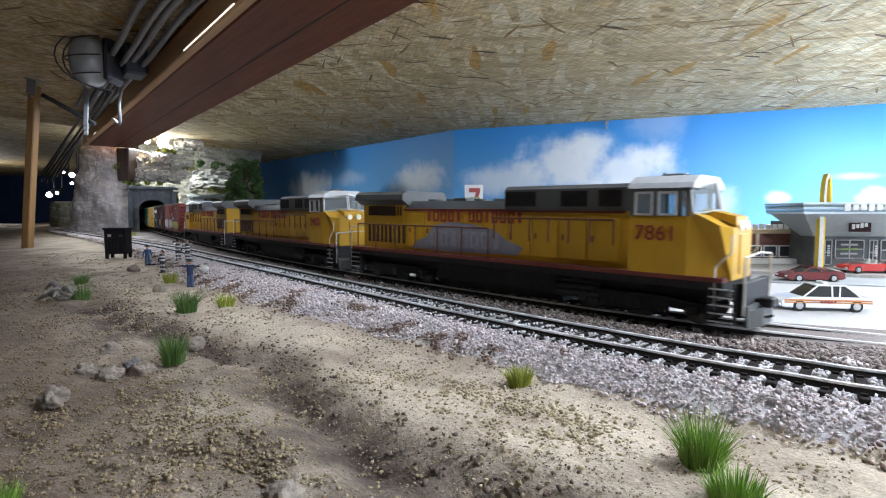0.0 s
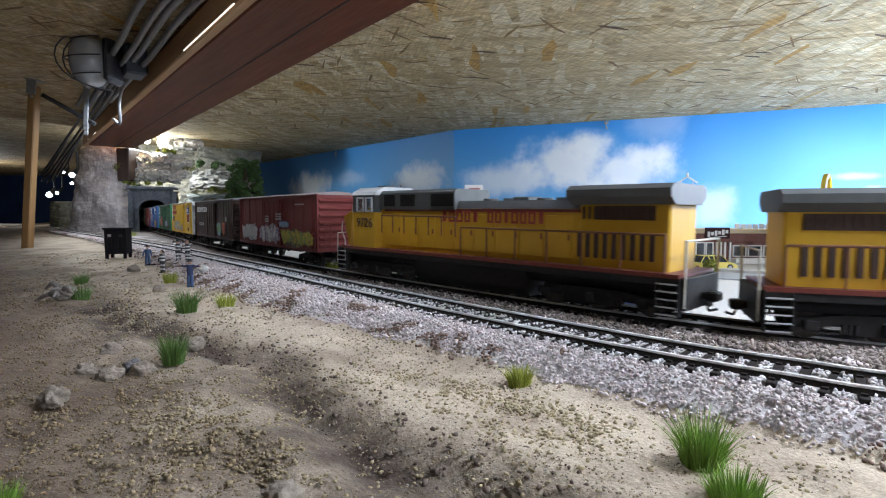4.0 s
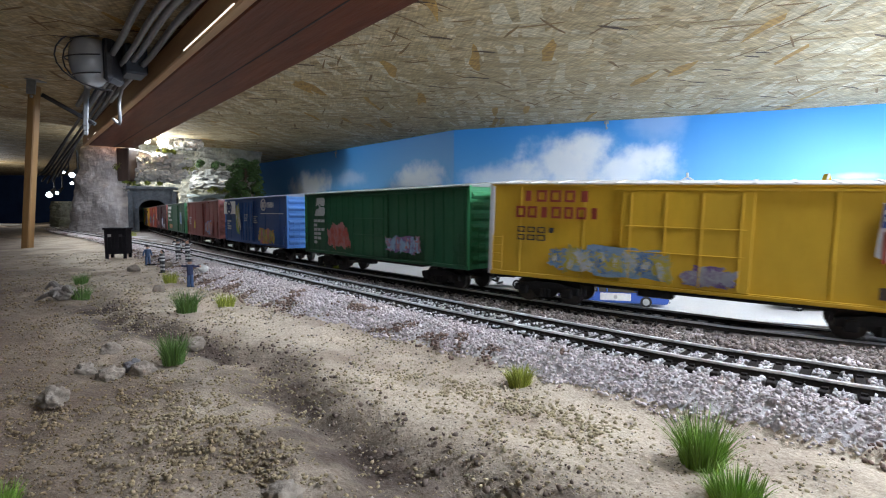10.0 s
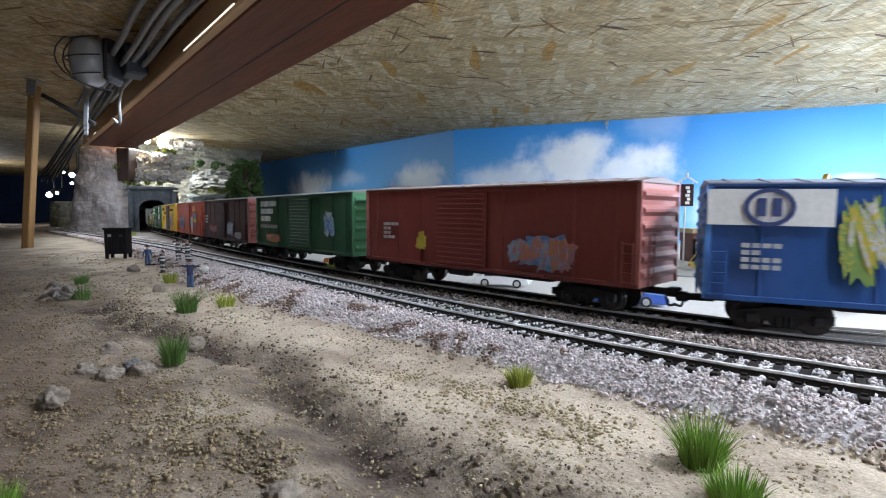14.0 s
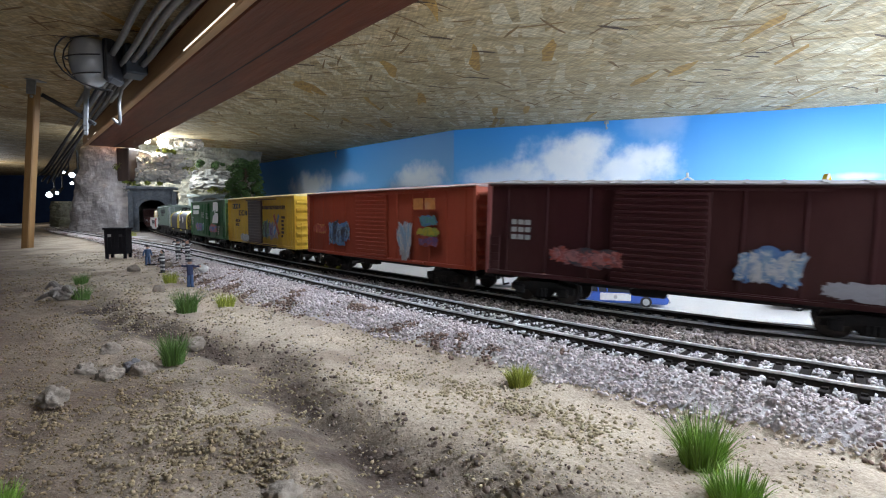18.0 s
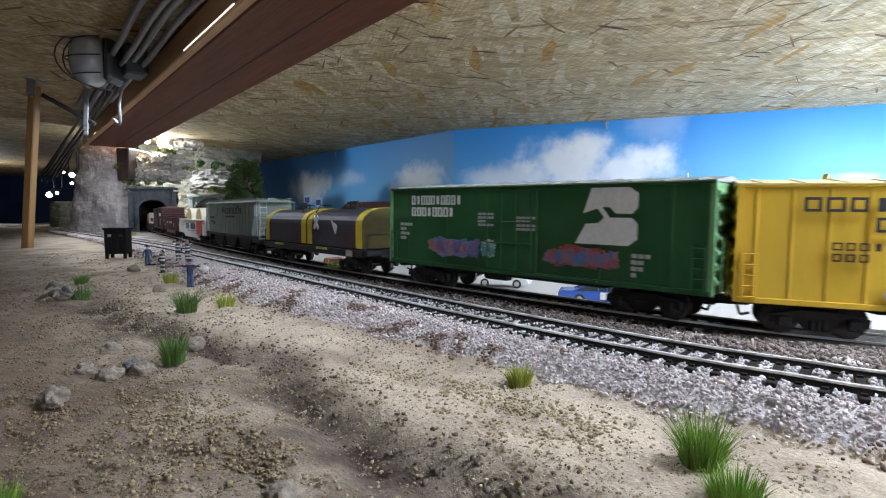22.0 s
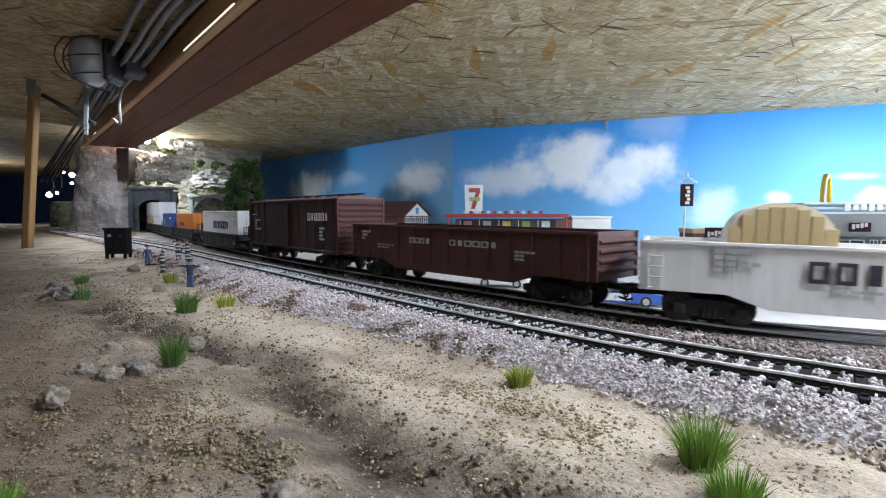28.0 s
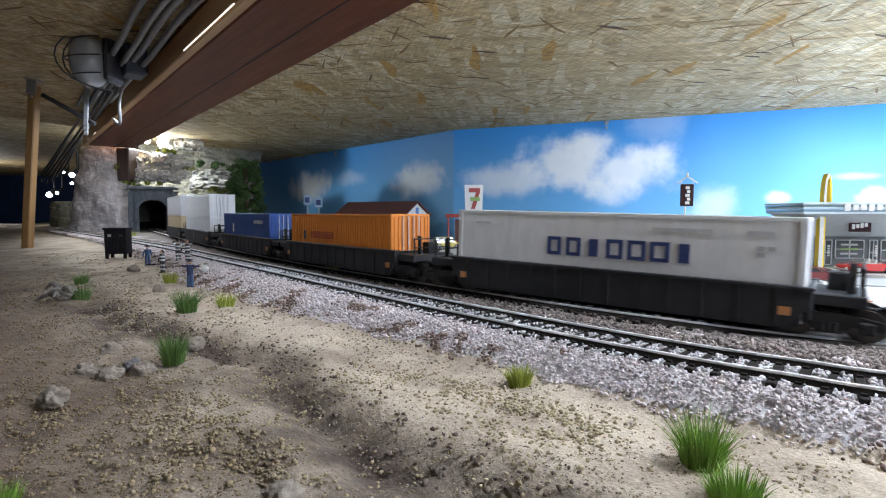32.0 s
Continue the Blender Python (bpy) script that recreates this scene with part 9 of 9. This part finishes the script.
for x in (0.028, 0.033, 0.038, 0.044):
    bm = bmesh.new()
    box(bm, x, 0.0012, 0.0125, 0.0022, 0.0022, 0.0245)
    part("column", bm, WHITE_INK, cafe)
bm = bmesh.new()
box(bm, 0.080, -0.010, 0.0030, 0.075, 0.012, 0.0060, 0.0006)
part("low_wall", bm, WHITE_INK, cafe, "low white wall before the windows")

# sign on a white pole
pole = thing("pole_sign", "brown upright sign with white script on a white pole", "sign", "street signs", at=pose(0.3000, 0.655, SZ + 0.0035))
bm = bmesh.new()
rod(bm, (0, 0.002, 0), (0, 0.002, 0.068), 0.0011, 10)
part("pole", bm, WHITE_INK, pole)
bm = bmesh.new()
box(bm, 0.0012, 0, 0.0820, 0.0155, 0.0030, 0.0270, 0.0004)
bd = part("board", bm, SIGN_DARK, pole)
bm = bmesh.new()
for i in range(5):
    box(bm, 0.0012 + 0.0012 * (i % 2), -0.0017, 0.0725 + 0.0046 * i, 0.0050 - 0.0012 * (i % 2), 0.0004, 0.0034, turn=None)
part("script", bm, WHITE_INK, bd)
bm = bmesh.new()
wire(bm, [(-0.0110, 0, 0.0970), (0.0012, 0, 0.1045), (0.0140, 0, 0.0970)], 0.0010)
rod(bm, (0.0012, 0, 0.104), (0.0012, 0, 0.1095), 0.0016, 8)
wire(bm, [(-0.006, 0, 0.0950), (-0.006, 0, 0.0990)], 0.0006)
wire(bm, [(0.0084, 0, 0.0950), (0.0084, 0, 0.0990)], 0.0006)
part("hanger", bm, WHITE_INK, pole)

# convenience store
store = thing("convenience_store", "flat convenience store with red roof edge and posters in windows", "shop", "street buildings", at=pose(0.012, 0.985, SZ, 0, 0, -4))
RED_TRIM = mat("red_trim", (0.34, 0.045, 0.04), (0.26, 0.035, 0.03), 150, 0.5)
bm = bmesh.new()
box(bm, 0.118, 0.055, 0.0260, 0.216, 0.10, 0.052)
part("wall", bm, BROWN_WALL, store)
bm = bmesh.new()
box(bm, 0.105, 0.045, 0.0570, 0.222, 0.125, 0.0035, 0.0006)
part("roof", bm, TAN, store)
bm = bmesh.new()
box(bm, 0.105, -0.0195, 0.0590, 0.222, 0.004, 0.0065, 0.0006)
part("roof_edge", bm, RED_TRIM, store, "red roof edge")
for i in range(14):
    bm = bmesh.new()
    box(bm, 0.030 + 0.0105 * i, -0.0180, 0.0650, 0.0060, 0.0012, 0.0040 + 0.0012 * (i % 3), 0.0003)
    part("roof_letter", bm, RED_TRIM if i % 2 else WHITE_INK, store)
for k in range(5):
    x0 = 0.020 + 0.036 * k
    bm = bmesh.new()
    box(bm, x0 + 0.016, 0.0044, 0.0310, 0.032, 0.0010, 0.038)
    win = part("window", bm, CAR_GLASS, store)
    bm = bmesh.new()
    box(bm, x0 + 0.014, 0.0032, 0.0390, 0.015, 0.0008, 0.020)
    part("poster", bm, (SPRAY["pink"], SPRAY["pale"], SPRAY["yellow"], SPRAY["green"], SPRAY["white"])[k], win, "bright poster in the window")
    bm = bmesh.new()
    box(bm, x0, 0.0036, 0.0310, 0.0014, 0.0014, 0.040)
    part("window_post", bm, WHITE_INK, win)
for x in (-0.001, 0.212):
    bm = bmesh.new()
    rod(bm, (x, -0.016, 0), (x, -0.016, 0.056), 0.0018, 8)
    part("column", bm, RED_TRIM, store)
bm = bmesh.new()
box(bm, 0.262, 0.05, 0.0270, 0.070, 0.085, 0.054, 0.0006)
part("annex", bm, WHITE_INK, store, "white windowless annex")
bm = bmesh.new()
box(bm, 0.262, 0.05, 0.0560, 0.074, 0.09, 0.004, 0.0006)
part("annex_roof", bm, FASCIA, store)
sign = thing("pole_sign", "white square sign with a red angular figure on a pole", "sign", "street signs", at=pose(0.0590, 1.000, SZ, 0, 0, 6))
bm = bmesh.new()
rod(bm, (-0.012, 0, 0), (-0.012, 0, 0.07), 0.0014, 8)
rod(bm, (0.012, 0, 0), (0.012, 0, 0.07), 0.0014, 8)
part("pole", bm, WHITE_INK, sign)
bm = bmesh.new()
prism(bm, [(-0.0170, 0.0660), (0.0150, 0.0660), (0.0165, 0.1165), (-0.0185, 0.1165)], -0.0015, 0.0015)
bd = part("board", bm, WHITE_INK, sign)
bm = bmesh.new()
prism(bm, [(-0.0105, 0.1105), (0.0105, 0.1105), (0.0105, 0.1030), (0.0010, 0.0715), (-0.0065, 0.0715), (0.0030, 0.1025), (-0.0105, 0.1025)], -0.0024, -0.0014)
part("red_figure", bm, RED_TRIM, bd)
bm = bmesh.new()
box(bm, 0.0010, -0.0026, 0.0900, 0.018, 0.0006, 0.0070)
part("green_band", bm, SPRAY["green"], bd)

# shop with a gable roof
shop = thing("gabled_shop", "low brick shop with a dark red gable roof and white gable", "shop", "street buildings", at=pose(-0.150, 1.300, SZ, 0, 0, -32))
ROOF_RED = mat("roof_dark_red", (0.13, 0.045, 0.04), (0.085, 0.03, 0.028), 200, 0.7, bump=0.3)
bm = bmesh.new()
box(bm, 0, 0, 0.0290, 0.205, 0.10, 0.058)
part("wall", bm, BROWN_WALL, shop)
bm = bmesh.new()
prism(bm, [(-0.056, 0.0555), (0.0, 0.0890), (0.056, 0.0555), (0.056, 0.0585), (0.0, 0.0920), (-0.056, 0.0585)], -0.110, 0.110, "x")
part("roof", bm, ROOF_RED, shop)
bm = bmesh.new()
prism(bm, [(-0.049, 0.0575), (0.0, 0.0868), (0.049, 0.0575)], 0.1000, 0.1050, "x")
gb = part("gable", bm, WHITE_INK, shop, "white gable with a blue emblem")
bm = bmesh.new()
box(bm, 0.1056, 0, 0.0690, 0.0010, 0.012, 0.015, 0.0003)
part("emblem", bm, SPRAY["blue"], gb)
for k in range(4):
    bm = bmesh.new()
    box(bm, 0.1030, -0.036 + 0.024 * k, 0.0430, 0.0014, 0.016, 0.022)
    win = part("window", bm, CAR_GLASS, shop)
    bm = bmesh.new()
    for dz in (-0.011, 0.0, 0.011):
        box(bm, 0.1040, -0.036 + 0.024 * k, 0.0430 + dz, 0.0012, 0.017, 0.0014)
    for dy in (-0.008, 0, 0.008):
        box(bm, 0.1040, -0.036 + 0.024 * k + dy, 0.0430, 0.0012, 0.0014, 0.022)
    part("window_frame", bm, WHITE_INK, win)
for k, (x, y, h) in enumerate(((-0.335, 1.31, 0.100), (-0.305, 1.30, 0.094))):
    sg = thing("pole_sign", "small blue square sign on a thin grey pole", "sign", "street signs", at=pose(x, y, SZ))
    bm = bmesh.new()
    rod(bm, (0, 0.001, 0), (0, 0.001, h), 0.0012, 8)
    part("pole", bm, GREY_INK, sg)
    bm = bmesh.new()
    box(bm, 0, -0.001, h - 0.004, 0.018, 0.0024, 0.024, 0.0004)
    bd = part("board", bm, SPRAY["sky"], sg)
    bm = bmesh.new()
    box(bm, 0, -0.0026, h - 0.004, 0.011, 0.0006, 0.013)
    part("emblem", bm, NAVY_INK, bd)
vs, fs = leaf_cloud(700, 0, 0.0016, 77, lambda r: tuple(Vector((r.gauss(0, 1), r.gauss(0, 1), r.gauss(0, 1))).normalized() * 0.0075 * r.random() ** 0.4 + Vector((0, 0, 0.007))))
solo("bush", raw_mesh("bush", vs, fs, MOSS_LEAF), None, "small yellow-green bush by the low white wall", "bush", at=pose(0.285, 0.560, SZ))
# curtain hooks that hold the sky sheet
for x, y, z in ((-0.338, 1.688, 0.226), (0.350, 1.146, 0.229)):
    hk = thing("sheet_hook", "small dull metal clip holding the sky sheet", "clip", "sheet clips", at=pose(x, y, z, 0, 0, -22))
    bm = bmesh.new()
    wire(bm, [(0, 0, 0.012), (0, -0.004, 0.004), (0, -0.004, -0.004), (0, 0, -0.007), (0.002, 0.003, -0.004)], 0.0014)
    part("hook", bm, GALV, hk)
    bm = bmesh.new()
    box(bm, 0, 0, 0.006, 0.010, 0.003, 0.006, 0.0006)
    part("jaw", bm, GALV, hk)

# the lamps that light the layout, hung under the board past the view
TUBE_GLOW = glow("tube_glow", (1.0, 0.98, 0.95), 3.0)
for lx, ly, lz, power in TUBES:
    tb = thing("tube_lamp", "short white tube lamp hanging under the strand board", "lamp", "tube lamps", at=pose(lx, ly, lz, 0, 0, 36))
    for sx in (-1, 1):
        bm = bmesh.new()
        rod(bm, (sx * 0.03, 0, 0), (sx * 0.10, 0, 0), 0.008, 14)
        part("tube", bm, TUBE_GLOW, tb)
    bm = bmesh.new()
    box(bm, 0, 0, 0.0200, 0.24, 0.03, 0.010, 0.002)
    part("housing", bm, WHITE_INK, tb)
# bodies of the added flat strip lamps
STRIP_GLOW = glow("strip_glow", (1.0, 0.98, 0.95), 3.0)
for at, aim, power in FILL_STRIPS:
    st_ = thing("fill_strip_lamp", "added unseen flat white fill lamp under the strand board", "lamp", "strip lamps", at=look(at, aim))
    bm = bmesh.new()
    box(bm, 0, 0, 0.010, 0.18, 0.045, 0.008, 0.002)
    part("housing", bm, WHITE_INK, st_)
    bm = bmesh.new()
    box(bm, 0, 0, 0.004, 0.16, 0.03, 0.002)
    part("diffuser", bm, STRIP_GLOW, st_)
# bulb over the tunnel
tl = thing("tunnel_lamp", "bare bright lamp behind the beam over the tunnel", "lamp", at=pose(-0.764, 1.378, 0.228))
bm = bmesh.new()
bmesh.ops.create_icosphere(bm, subdivisions=3, radius=0.008)
part("bulb", bm, glow("bulb_glow", (1.0, 0.98, 0.95), 12.0), tl, smooth=True)
bm = bmesh.new()
rod(bm, (0, 0, 0.006), (0, 0, 0.014), 0.008, 12)
part("socket", bm, WHITE_INK, tl)
# body of the added fill lamp; its cone keeps light off the ceiling
rl = thing("fill_lamp", "added unseen fill lamp with a white cone shade behind the camera", "lamp", at=pose(0.74, -0.55, 0.172))
bm = bmesh.new()
rod(bm, (0, 0, 0.035), (0, 0, 0.067), 0.004, 8)
for i in range(32):
    a0, a1 = 2 * math.pi * i / 32, 2 * math.pi * (i + 1) / 32
    lo0, lo1 = bm.verts.new((0.07 * math.cos(a0), 0.07 * math.sin(a0), 0.0)), bm.verts.new((0.07 * math.cos(a1), 0.07 * math.sin(a1), 0.0))
    hi0, hi1 = bm.verts.new((0.012 * math.cos(a0), 0.012 * math.sin(a0), 0.036)), bm.verts.new((0.012 * math.cos(a1), 0.012 * math.sin(a1), 0.036))
    bm.faces.new((lo0, lo1, hi1, hi0))
    bm.faces.new((hi0, hi1, bm.verts.new((0, 0, 0.037))))
bmesh.ops.remove_doubles(bm, verts=bm.verts[:], dist=1e-5)
part("shade", bm, WHITE_INK, rl)


# ---- movement ----
SPEED = 0.122
# the cars close up on the down grade past the street
SLACK = ((1.10, 0.0), (1.20, 0.0015), (1.27, 0.002), (1.32, -0.004), (1.37, -0.007), (1.42, -0.0095), (1.50, -0.012), (1.60, -0.024), (9.0, -0.024))


def motions():
    for th, rear, length, half_base in TRAIN:
        rows = []
        for k in range(65):
            t = k * 0.5
            c = rear + length / 2 + SPEED * t
            s = S_START + c + float(np.interp(c, *zip(*SLACK)))
            a, b = MAIN.at((s - half_base) % MAIN.length), MAIN.at((s + half_base) % MAIN.length)
            m, d = (a + b) / 2, b - a
            turn = Vector(d).to_track_quat("X", "Z").to_matrix().to_4x4()
            rows.append((t, Matrix.Translation(m) @ turn))
        walk(th, rows)


motions()
